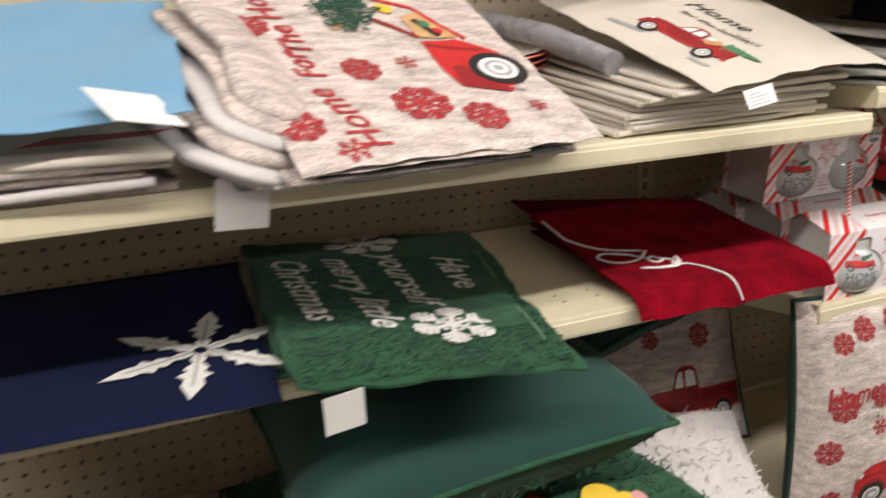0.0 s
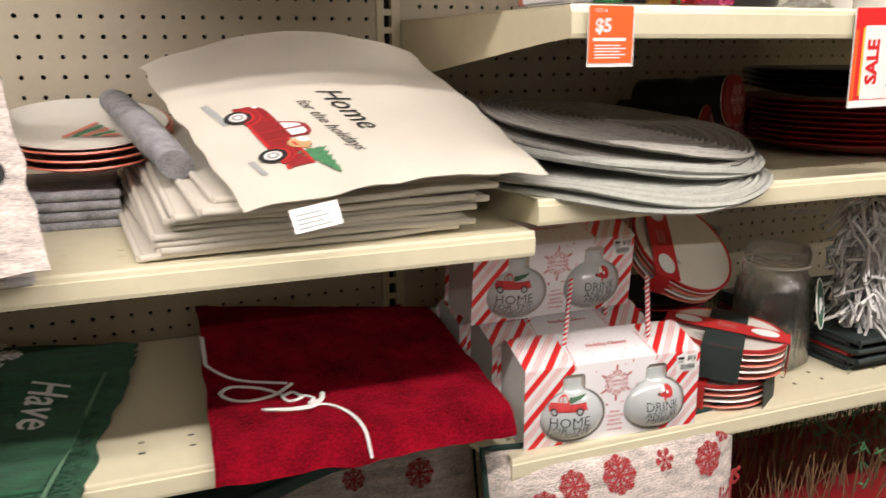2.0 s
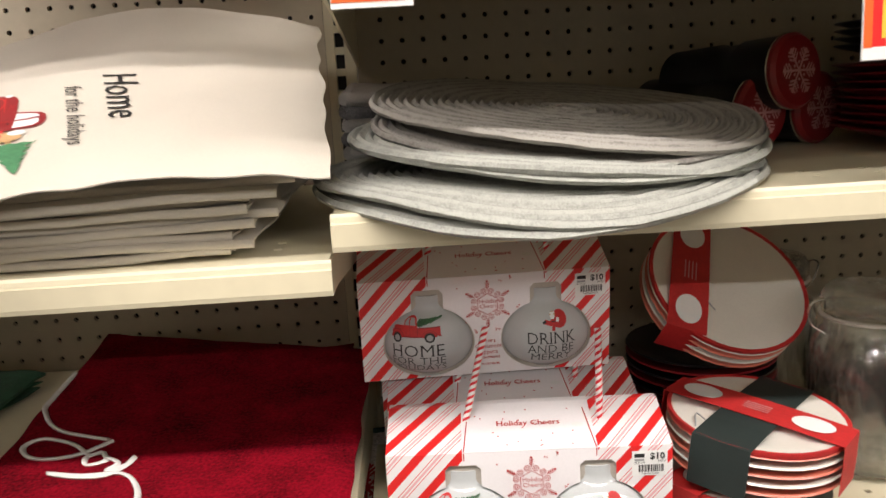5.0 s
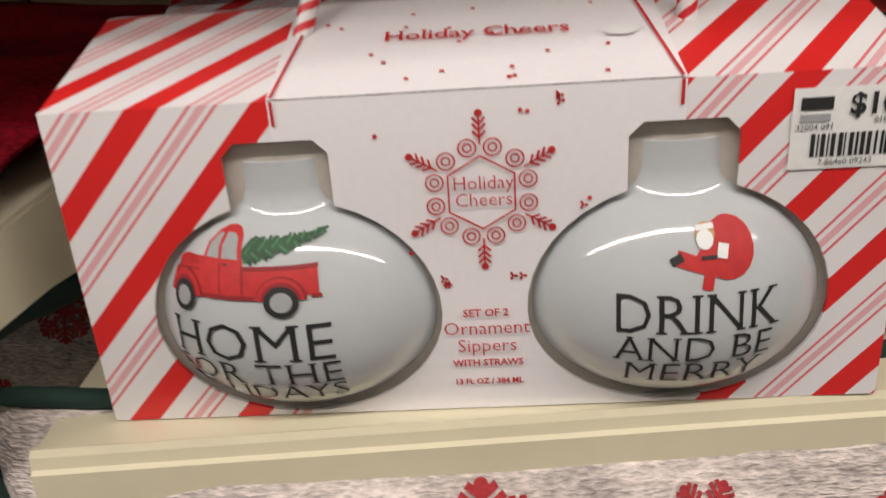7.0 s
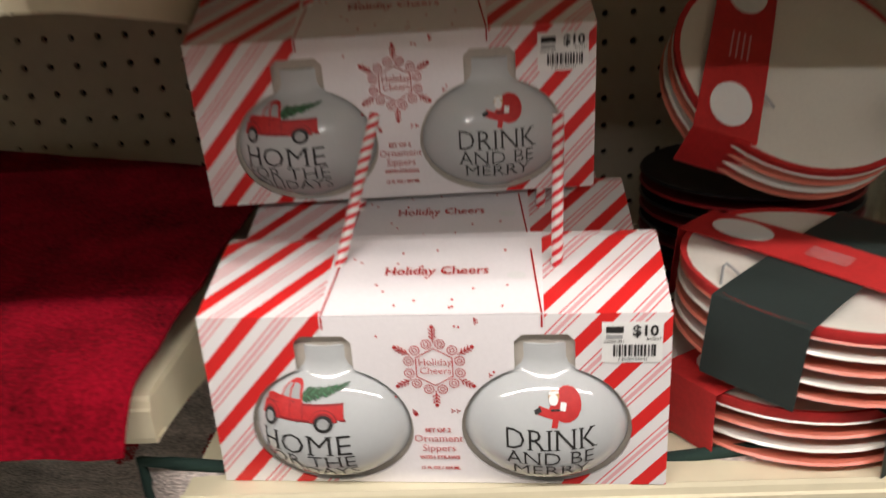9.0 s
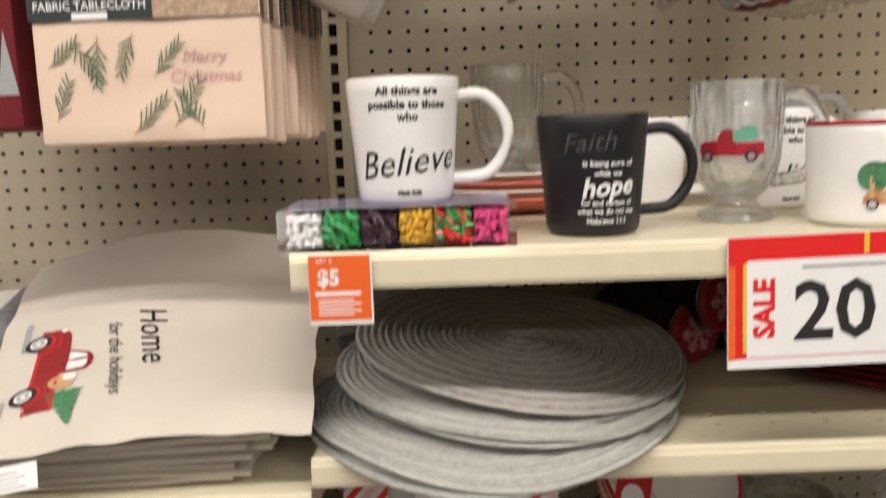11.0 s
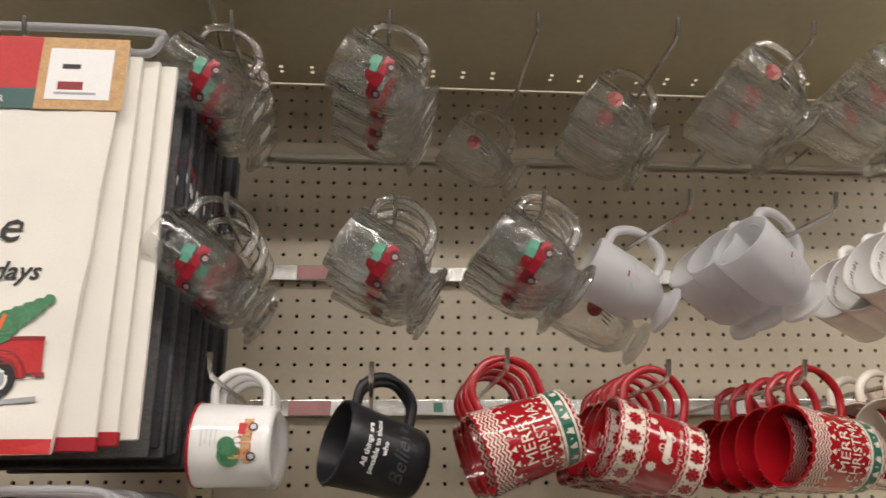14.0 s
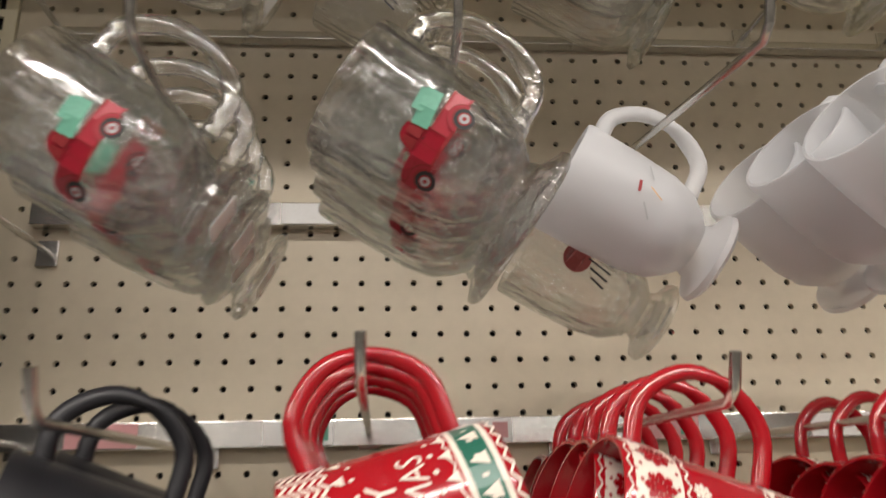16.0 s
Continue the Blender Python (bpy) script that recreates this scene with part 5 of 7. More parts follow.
    for text, size, at in (("Holiday", 0.0056, (0.118, 0.0732)), ("Cheers", 0.0056, (0.118, 0.0682)), ("SET OF 2", 0.0035, (0.117, 0.0330)), ("Ornament", 0.0062, (0.117, 0.0270)), ("Sippers", 0.0062, (0.117, 0.0210)), ("WITH STRAWS", 0.0032, (0.117, 0.0160)), ("13 FL OZ / 384 ML", 0.0027, (0.117, 0.0095))):
        lettering("lettering", text, size, front, REDPRINT, th, at, 0, h=0.0011, fat=0.00008 if size < 0.005 else -0.00004, serif=0.03 if size > 0.005 else 0)
    lettering("lettering", "Holiday Cheers", 0.0088, slope, REDPRINT, th, (0.118, 0.030), 0, h=0.0008, fat=0.00008, serif=0.04)
    decal("closure", [(circle(0.160, 0.028, 0.005, 16, 0.003), WHITE, 0.0010)], slope, th, "round white sticker")
    # price sticker
    it = [(rect(0.2015, 0.0740, 0.2310, 0.0965), PAPER, 0.0006)]
    x = 0.207
    while x < 0.227:
        w = rs.choice((0.0004, 0.0007, 0.0011))
        it.append((rect(x, 0.0775, x + w, 0.0840), BLACKPRINT, 0.0009))
        x += w + rs.choice((0.0004, 0.0006, 0.0009))
    it += [(rect(0.2035, 0.0905, 0.2120, 0.0940), BLACKPRINT, 0.0009), (rect(0.2035, 0.0872, 0.2115, 0.0894), GREYPRINT, 0.0009)]
    decal("price_sticker", it, front, th, "white price sticker with a barcode", 0.05)
    lettering("lettering", "$10", 0.0082, front, BLACKPRINT, th, (0.2225, 0.0890), 0, h=0.0011, fat=0.0002)
    for text, at in (("32004 091", (0.2075, 0.0851)), ("810537", (0.2265, 0.0864)), ("7 86460 09243", (0.2165, 0.0752))):
        lettering("lettering", text, 0.0024, front, BLACKPRINT, th, at, 0, h=0.0011)
    # straws
    for x, lean, back in ((0.0608, 0.025, 0.034), (0.1810, 0.002, 0.015)):
        bm = bmesh.new()
        tube(bm, [(x, 0.034, 0.100), (x + lean * 0.5, 0.034 + back * 0.5, 0.145), (x + lean, 0.034 + back, 0.189)], 0.0031, 10)
        smooth(part("straw", bm, STRAW, th, "red and white striped paper straw"), 60)
    return th


box1 = sipper_box()
box1.matrix_basis = pose(0.0282, -0.384, 0.8401, 0, 0, -3.5)
copy_thing(box1, pose(0.028, -0.2925, 0.8401, 0, 0, -1.5))
copy_thing(box1, pose(0.0075, -0.2700, 0.9645, 5, 0, 1.2))
copy_thing(box1, pose(0.020, -0.2020, 0.8401, 0, 0, 0.3))


# ---- plates, jars and mats beside the boxes ----
def banded_plates(m, r, n, label, lettered):
    th = thing("plate_set", m, label, "plates", "banded plate sets")
    for i in range(n):
        bm = bmesh.new()
        k = i * 0.0085
        lathe(bm, [(0, k), (r * 0.6, k), (r * 0.97, k + 0.004), (r, k + 0.0055), (r * 0.985, k + 0.0068), (r * 0.7, k + 0.004), (0, k + 0.0035)], 40)
        smooth(part("plate", bm, CORAL if i % 2 == 0 else PLATEWHITE, th), 50)
    top = n * 0.0085 + 0.002
    bm = bmesh.new()
    lathe(bm, [(0, top - 0.003), (r * 0.7, top - 0.0028), (r * 0.95, top + 0.0012), (r * 0.97, top + 0.001)], 40)
    smooth(part("top_plate", bm, PLATEWHITE, th, "white plate with a red rim"), 50)
    bm = bmesh.new()
    lathe(bm, [(r * 0.955, top + 0.0012), (r * 1.002, top + 0.0022), (r * 1.005, top), (r * 0.99, top - 0.004)], 40)
    smooth(part("rim", bm, REDPRINT, th, "red painted rim"), 50)

    def wrap(w, mm, turn, nm, lab):
        bm = bmesh.new()
        rr = r * (1.045 if mm is REDPRINT else 1.03)
        pts = [(-rr, 0.0), (-rr, top * 0.5), (-rr + 0.001, top + 0.002), (-rr * 0.5, top + 0.0035), (0, top + 0.0038), (rr * 0.5, top + 0.0035), (rr - 0.001, top + 0.002), (rr, top * 0.5), (rr, 0.0)]
        lift = 0.0014 if mm is REDPRINT else 0.0
        a = [bm.verts.new((x, -w, z + lift)) for x, z in pts]
        b = [bm.verts.new((x, w, z + lift)) for x, z in pts]
        for i in range(len(pts) - 1):
            bm.faces.new((a[i], a[i + 1], b[i + 1], b[i]))
        o = part(nm, bm, mm, th, lab)
        o.rotation_euler = (0, 0, radians(turn))
        o.modifiers.new("thick", "SOLIDIFY").thickness = 0.0006
        return o
    if lettered:
        wrap(0.026, BLACKFELT, 90 - 40, "dark_band", "dark green paper band")
    o = wrap(0.021, REDPRINT, -40 if lettered else 62, "red_band", "red paper band with white ovals")
    off = (0, 0)
    if not lettered:
        off = (-0.040, 0.018)
        o.location, o.scale = (off[0], off[1], 0), (0.84, 1, 1)
    tb = -40 if lettered else 62

    def face(a, b, h):
        c, s = math.cos(radians(tb)), math.sin(radians(tb))
        return Vector((off[0] + c * a - s * b, off[1] + s * a + c * b, top + 0.0056 + h))
    decal("ovals", [(circle(-0.052, 0, 0.0185, 22, 0.014), WHITE, 0.0), (circle(0.050, 0, 0.0185, 22, 0.014), WHITE, 0.0)] + [(bar(-0.012, 0.006 - 0.004 * i, 0.012, 0.006 - 0.004 * i, 0.0012), PINKPRINT, 0.0001) for i in range(4)], face, th, "white printed ovals", 0.05)
    bm = bmesh.new()
    tube(bm, curve_pts([(-0.06 + 0.008 * i, 0.018 * (1 if i % 2 else -0.4), top + 0.0009) for i in range(5)], 16), 0.0008, 4)
    o = part("script", bm, GREYPRINT, th)
    o.location = (-0.005, -0.025, 0.0005)
    return th


banded_plates(pose(0.352, -0.315, 0.8401, 0, 0, 72), 0.080, 4, "set of white and red plates bound with paper bands", True)
ps = banded_plates(pose(0.362, -0.325, 0.8866, 3, 4, -4), 0.080, 5, "set of white and red plates bound with paper bands", True)
plate_stack("plate_stack", None, 0.385, -0.125, 0.8401, 0.085, 9, "stack of dark plates at the back of the shelf", [BLACKPLATE, REDPLATE], 0.006, 0.0095)
ps = banded_plates(pose(0.388, -0.160, 0.990, 42, 0, 14), 0.088, 4, "plate set leaning up behind the boxes", False)


def glass_jar(m, label, tag):
    th = thing("glass_jar", m, label, "jar", "storage jars")
    bm = bmesh.new()
    lathe(bm, [(0.001, 0.004), (0.05, 0.004), (0.057, 0.010), (0.058, 0.11), (0.054, 0.130), (0.044, 0.143), (0.044, 0.155), (0.0415, 0.155), (0.0415, 0.142), (0.051, 0.128), (0.0555, 0.11), (0.0545, 0.013), (0.048, 0.0075), (0.001, 0.0075)], 44)
    smooth(part("body", bm, CLEAR, th, "clear glass jar body"), 50)
    bm = bmesh.new()
    lathe(bm, [(0.001, 0.160), (0.044, 0.160), (0.047, 0.163), (0.047, 0.176), (0.042, 0.184), (0.03, 0.186), (0.001, 0.186)], 40)
    smooth(part("lid", bm, CLEAR, th, "domed clear glass lid"), 50)
    bm = bmesh.new()
    ring = [(0.0475 * math.cos(i * math.pi / 12), 0.0475 * math.sin(i * math.pi / 12), 0.1575) for i in range(25)]
    tube(bm, ring, 0.0022, 6)
    part("seal", bm, mat("pale_seal", (0.55, 0.52, 0.47), 0.6), th)
    for s in (-1, 1):
        bm = bmesh.new()
        tube(bm, curve_pts([(s * 0.047, 0, 0.140), (s * 0.060, 0.004, 0.150), (s * 0.063, 0.0, 0.170), (s * 0.052, -0.004, 0.176), (s * 0.048, 0, 0.165)], 16), 0.0014, 6)
        part("clasp", bm, STEEL, th, "bent wire clasp")
    if tag:
        bm = bmesh.new()
        lathe(bm, [(0.001, 0), (0.03, 0), (0.03, 0.001), (0.001, 0.001)], 28)
        o = part("tag", bm, mat("green_tag", (0.05, 0.13, 0.075), 0.5, var=0.3, scale=60), th, "round green hang tag with a pale border")
        o.matrix_basis = pose(0.042, -0.048, 0.100, 82, 0, 34) @ Matrix.Diagonal((0.85, 1.25, 1, 1))
        bm = bmesh.new()
        tube(bm, [(0.0305 * math.cos(i * math.pi / 12), 0.0305 * math.sin(i * math.pi / 12), 0.0008) for i in range(25)], 0.0011, 5)
        q = part("tag_border", bm, PAPER, th)
        q.matrix_basis = o.matrix_basis.copy()
        bm = bmesh.new()
        tube(bm, curve_pts([(-0.012, -0.01, 0.0016), (-0.004, 0.008, 0.0016), (0.002, -0.008, 0.0016), (0.008, 0.006, 0.0016), (0.014, -0.004, 0.0016)], 16), 0.0009, 4)
        q = part("tag_script", bm, PAPER, th)
        q.matrix_basis = o.matrix_basis.copy()
    return th


glass_jar(pose(0.508, -0.262, 0.8401), "clear glass clip-top jar with a green oval tag", True)
glass_jar(pose(0.470, -0.105, 0.8401), "clear glass clip-top jar at the back", False)

layers = [Patch((0.585 + 0.006 * rnd.random(), -0.345 + rnd.uniform(-0.01, 0.01), 0.8466 + 0.0075 * i), (1.0, -0.345, 0.8466 + 0.0075 * i), (1.0, -0.06, 0.8466 + 0.0075 * i), (0.575, -0.06, 0.8466 + 0.0075 * i), 0.003, 120 + i) for i in range(7)]
folded_stack("placemat_stack", "pile of black woven placemats with a red one", "placemat stack", layers, [BLACKFELT, mat("black_weave", (0.02, 0.02, 0.022), 0.6, var=0.4, scale=80, bump=0.6), BLACKFELT, REDPLATE], 0.0068)
th = thing("frosted_garland", pose(0.625, -0.30, 0.985), "bushy frosted grey and white garland hanging from the shelf", "garland")
bm = bmesh.new()
for i in range(520):
    z = rb.uniform(-0.085, 0.115)
    p = Vector((rb.gauss(0.02, 0.018), rb.gauss(0, 0.02), z))
    d = Vector((rb.uniform(-1, 1), rb.uniform(-1, 0.6), rb.uniform(-1.0, 0.2))).normalized()
    tube(bm, [p, p + d * 0.022 + Vector((0, 0, -0.004)), p + d * rb.uniform(0.03, 0.055) + Vector((0, 0, -0.012))], 0.0024, 4)
tagged(part("strands", bm, FUR, th, "frosted grey bristles"), kind="stuff")
bm = bmesh.new()
tube(bm, [(0.02, 0, -0.08), (0.02, 0, 0.147)], 0.004, 6)
part("core", bm, DARK, th)


# ---- round placemats, tins and chargers on the upper right shelf ----
def braided_mat(m, r, mm, label, thick=0.006, droop=0.0):
    th = thing("round_placemat", m, label, "placemat", "round placemats")
    bm = bmesh.new()
    n, turns = 64, int(r / 0.0075)
    prof = [(0.0, thick)]
    for k in range(turns):
        r0 = r * k / turns
        r1 = r * (k + 1) / turns
        prof += [(r0 + (r1 - r0) * 0.08, thick * 0.35), (r0 + (r1 - r0) * 0.3, thick * 0.9), (r0 + (r1 - r0) * 0.6, thick), (r0 + (r1 - r0) * 0.92, thick * 0.35)]
    prof += [(r, thick * 0.5), (r * 0.99, 0.0), (0.0, 0.0)]
    lathe(bm, prof, n)
    toward = (m.to_3x3().inverted() @ Vector((0, -1, 0))).xy.normalized()
    for v in bm.verts:
        a = math.atan2(v.co.y, v.co.x)
        d = v.co.xy.length
        v.co.z += 0.0022 * (d / r) ** 2 * math.sin(a * 3 + r * 91) + 0.0012 * noise.noise(v.co * 160)
        k = 1 + 0.004 * noise.noise(Vector((a * 9, r * 50, 1)))
        v.co.x, v.co.y = v.co.x * k, v.co.y * k
        ahead = (v.co.xy @ toward) - 0.115
        if ahead > 0:
            v.co.z -= droop * ahead ** 2
    smooth(part("braid", bm, mm, th), 60)
    return th


braided_mat(pose(0.163, -0.327, 1.1605, 1.6, 0, 0), 0.186, MATLIGHT, "round silver-grey braided placemat drooping over the shelf edge", droop=2.2)
braided_mat(pose(0.166, -0.325, 1.1668, 1.9, 0, 40), 0.188, MATLIGHT, "round silver-grey braided placemat drooping over the shelf edge", droop=2.2)
braided_mat(pose(0.186, -0.297, 1.1850, 5.6, -0.3, 71), 0.180, MATLIGHT, "round pale grey braided placemat in a pile", droop=0.5)
braided_mat(pose(0.188, -0.295, 1.1915, 5.8, -0.3, 33), 0.182, MATLIGHT, "round pale grey braided placemat in a pile", droop=0.5)
braided_mat(pose(0.200, -0.274, 1.2050, 8.6, -0.6, 15), 0.174, MATDARK, "round pewter-grey braided placemat on the pile", droop=0.3)
braided_mat(pose(0.202, -0.272, 1.2120, 9.0, -0.6, 47), 0.177, MATDARK, "round pewter-grey braided placemat on the pile", droop=0.3)


def spice_tin(m):
    th = thing("snowflake_tin", m, "black cylindrical tin with a red snowflake lid, lying down", "tin", "snowflake tins")
    bm = bmesh.new()
    lathe(bm, [(0.001, 0), (0.034, 0), (0.036, 0.002), (0.036, 0.05), (0.0335, 0.056), (0.0335, 0.078), (0.036, 0.084), (0.036, 0.145), (0.001, 0.145)], 32)
    smooth(part("body", bm, BLACKCER, th), 40)
    bm = bmesh.new()
    lathe(bm, [(0.037, 0.004), (0.0375, -0.002), (0.034, -0.006), (0.03, -0.0062), (0.001, -0.0062)], 32)
    smooth(part("lid", bm, REDPLATE, th, "dark red lid"), 40)
    decal("snowflake", place(snowflake(PINKPRINT, 6, 0.10, "woven", 0.0), 0, 0, 0.024), lambda a, b, h: Vector((-a, b, -0.0068 - h)), th, "pale pink snowflake")
    bm = bmesh.new()
    tube(bm, [(0.0368 * math.cos(i * math.pi / 16), 0.0368 * math.sin(i * math.pi / 16), 0.003) for i in range(33)], 0.0013, 5)
    part("rim", bm, STEEL, th, "thin bright metal rim")
    return th


t1 = spice_tin(pose(0.443, -0.212, 1.236, -94, 0, 28))
copy_thing(t1, pose(0.415, -0.200, 1.1965, -90, 0, 28))
copy_thing(t1, pose(0.488, -0.172, 1.1965, -90, 0, 28))
plate_stack("charger_stack", None, 0.655, -0.235, 1.1605, 0.165, 9, "tall stack of dark red charger plates", [REDPLATE], 0.010, 0.0075, "charger plates")
plate_stack("charger_stack", None, 0.650, -0.235, 1.2395, 0.160, 4, "stack of black charger plates on red ones", [BLACKPLATE], 0.010, 0.0075, "charger plates")


# ---- mugs ----
def handle(bm, x0, zc, out, half, r, n=20):
    pts = [(x0 - 0.004, 0, zc + half), (x0 + out * 0.55, 0, zc + half * 1.02), (x0 + out * 0.98, 0, zc + half * 0.45), (x0 + out, 0, zc - half * 0.25), (x0 + out * 0.6, 0, zc - half * 0.95), (x0 - 0.004, 0, zc - half * 1.05)]
    tube(bm, curve_pts(pts, n), r, 10, r * 1.25)
    return bm


class MugShape:
    def __init__(self, H, rb_, rt, out=0.038, hr=0.0052):
        self.H, self.rb, self.rt, self.out, self.hr = H, rb_, rt, out, hr

    def r(self, z):
        return self.rb + (self.rt - self.rb) * max(0, min(1, z / self.H))

    def map(self, a, z, h=0.0):
        rr = self.r(z) + h
        an = -math.pi / 2 + a / ((self.rb + self.rt) / 2)
        return Vector((rr * math.cos(an), rr * math.sin(an), z))


def mug(name, label, S, body, inner, hmat, group):
    th = thing(name, pose(0, 0, 0), label, "mug", group)
    bm = bmesh.new()
    lathe(bm, [(0.001, 0.0015), (S.rb * 0.8, 0.0015), (S.rb * 0.84, 0), (S.rb * 0.93, 0.0006), (S.r(0.004), 0.005)] + [(S.r(S.H * k / 8), S.H * k / 8) for k in range(1, 8)] + [(S.rt, S.H - 0.002), (S.rt - 0.0012, S.H)], 48)
    smooth(part("body", bm, body, th), 50)
    bm = bmesh.new()
    w = 0.0035
    lathe(bm, [(S.rt - 0.0012, S.H), (S.rt - w + 0.0008, S.H), (S.rt - w, S.H - 0.002), (S.r(0.012) - w, 0.012), (S.r(0.006) - w - 0.006, 0.0065), (0.001, 0.006)], 48)
    smooth(part("inside", bm, inner, th), 60)
    bm = bmesh.new()
    handle(bm, S.r(S.H * 0.55), S.H * 0.52, S.out, S.H * 0.33, S.hr)
    smooth(part("handle", bm, hmat, th), 60)
    return th


def zigzag(z, amp, n, w, S, m, span, h=0.0005):
    L = span
    out = []
    for i in range(n):
        x0, x1 = -L / 2 + L * i / n, -L / 2 + L * (i + 1) / n
        out.append((bar(x0, z - amp, (x0 + x1) / 2, z + amp, w), m, h))
        out.append((bar((x0 + x1) / 2, z + amp, x1, z - amp, w), m, h))
    return out


def ring_of(shape, z, n, span):
    out = []
    for i in range(n):
        out += place(shape, -span / 2 + span * (i + 0.5) / n, z)
    return out


def ring_band(z0, z1, m, span, h=0.0004, n=24):
    return [([(-span / 2 + span * i / n, z0), (-span / 2 + span * (i + 1) / n, z0), (-span / 2 + span * (i + 1) / n, z1), (-span / 2 + span * i / n, z1)], m, h) for i in range(n)]


IVORY = mat("ivory_relief", (0.74, 0.66, 0.56), 0.4, var=0.08, bump=0.05)
PINE = mat("pine_glaze", (0.02, 0.12, 0.08), 0.3, var=0.1, bump=0)
SR = MugShape(0.108, 0.040, 0.046, 0.048, 0.0040)
span = 2 * math.pi * 0.043

knit = mug("fair_isle_mug", "red ceramic mug with white knit pattern, hanging by its handle", SR, REDCER, REDCER, REDCER, "red knit mugs")
it = []
for z in (0.086, 0.0905, 0.095, 0.0995, 0.104):
    it += zigzag(z, 0.0020, 30, 0.0017, SR, IVORY, span)
tri = [([(-0.0035, -0.003), (0.0035, -0.003), (0, 0.0035)], IVORY, 0.0005)]
it += ring_of(tri, 0.080, 18, span) + ring_of([(circle(0, 0, 0.0013, 6), IVORY, 0.0005)], 0.0735, 26, span)
it += ring_of(tri, 0.030, 20, span) + ring_of([(circle(0, 0, 0.0015, 6), IVORY, 0.0005)], 0.0365, 26, span)
it += ring_band(0.0065, 0.0255, IVORY, span, 0.0004) + ring_band(0.0095, 0.0225, PINE, span, 0.0007) + ring_of([([(-0.0042, -0.0045), (0.0042, -0.0045), (0, 0.005)], IVORY, 0.001)], 0.016, 16, span)
it += zigzag(0.0035, 0.0016, 30, 0.0013, SR, IVORY, span) + zigzag(0.028, 0.001, 30, 0.001, SR, IVORY, span)
decal("knit_pattern", it, SR.map, knit, "raised ivory knit pattern", 0.02)
for ax in (0.0, math.pi * 0.043):
    lettering("lettering", "MERRY", 0.0190, SR.map, IVORY, knit, (ax, 0.0565), 0, h=0.0006, squash=1.0)
    lettering("lettering", "CHRISTMAS", 0.0180, SR.map, IVORY, knit, (ax, 0.0405), 0, h=0.0006, squash=0.85)

truckmug = mug("truck_mug", "red ceramic mug with snowflake bands and a white truck", SR, REDCER, REDCER, REDCER, "red knit mugs")
it = []
for z0, z1 in ((0.078, 0.103), (0.006, 0.026)):
    it += ring_band(z0, z1, IVORY, span, 0.0004)
    it += ring_of(place(snowflake(REDCER, 8, 0.22, "branch", 0.0009), 0, 0, 0.0085), (z0 + z1) / 2, 13, span)
    it += zigzag(z0 - 0.003, 0.0014, 30, 0.0011, SR, IVORY, span) + zigzag(z1 + 0.0028, 0.0012, 30, 0.001, SR, IVORY, span) + [(o[0], REDCER, 0.0010) for o in ring_of([(circle(0, 0, 0.0011, 6), IVORY)], z0 + 0.003, 30, span) + ring_of([(circle(0, 0, 0.0011, 6), IVORY)], z1 - 0.003, 30, span)]
for ax in (0.0, math.pi * 0.043):
    it += place(pickup(IVORY, IVORY, REDCER, IVORY, 0.0006), ax, 0.044, 0.036) + place(fir(IVORY, IVORY, 0.0006), ax + 0.006, 0.056, 0.016, -70)
    it += place(snowflake(IVORY, 8, 0.2, "branch", 0.0006), ax - 0.024, 0.064, 0.006) + place(snowflake(IVORY, 8, 0.2, "branch", 0.0006), ax + 0.026, 0.068, 0.005)
decal("knit_pattern", it, SR.map, truckmug, "raised ivory snowflake bands and truck", 0.02)
for ax in (0.0, math.pi * 0.043):
    lettering("lettering", "Merry Christmas", 0.0075, SR.map, IVORY, truckmug, (ax, 0.0335), 0, h=0.0006)

SB = MugShape(0.100, 0.039, 0.047, 0.042, 0.0042)
black = mug("black_mug", "matt black mug with white handwritten lettering", SB, BLACKCER, BLACKCER, BLACKCER, "lettered mugs")
for text, size, at in (("All things are", 0.0085, (0, 0.074)), ("possible to those", 0.0085, (0, 0.064)), ("who", 0.0085, (0, 0.054))):
    lettering("lettering", text, size, SB.map, WHITE, black, at, 0, h=0.0005, fat=0.0002)
lettering("lettering", "Believe", 0.025, SB.map, DIMPRINT, black, (0.0, 0.028), 4, shear=0.35, h=0.0005)

hope = mug("hope_mug", "matt black mug with white hope lettering on the shelf edge", SB, BLACKCER, BLACKCER, BLACKCER, "lettered mugs")
for text, size, at in (("is being sure of", 0.0068, (0.004, 0.058)), ("what we", 0.0068, (0.004, 0.050)), ("for and certain of", 0.0064, (0.004, 0.026)), ("what we do not see", 0.0064, (0.004, 0.019)), ("Hebrews 11:1", 0.0064, (0.004, 0.011))):
    lettering("lettering", text, size, SB.map, WHITE, hope, at, 0, h=0.0005, fat=0.00015)
lettering("lettering", "hope", 0.022, SB.map, WHITE, hope, (0.004, 0.034), 4, shear=0.3, h=0.0006, fat=0.0006)
lettering("lettering", "Faith", 0.022, SB.map, DIMPRINT, hope, (-0.012, 0.070), 4, shear=0.35, h=0.0005)

bel = mug("believe_mug", "white mug with black believe lettering on a sprinkle box", SB, CERAMIC, CERAMIC, CERAMIC, "lettered mugs")
for text, size, at in (("All things are", 0.0088, (0.002, 0.086)), ("possible to those", 0.0088, (0.002, 0.0755)), ("who", 0.0088, (0.002, 0.066)), ("Mark 9:23", 0.0050, (0.002, 0.008))):
    lettering("lettering", text, size, SB.map, BLACKPRINT, bel, at, 0, h=0.0005, fat=0.0003)
lettering("lettering", "Believe", 0.031, SB.map, BLACKPRINT, bel, (0.002, 0.024), 5, shear=0.35, h=0.0005)

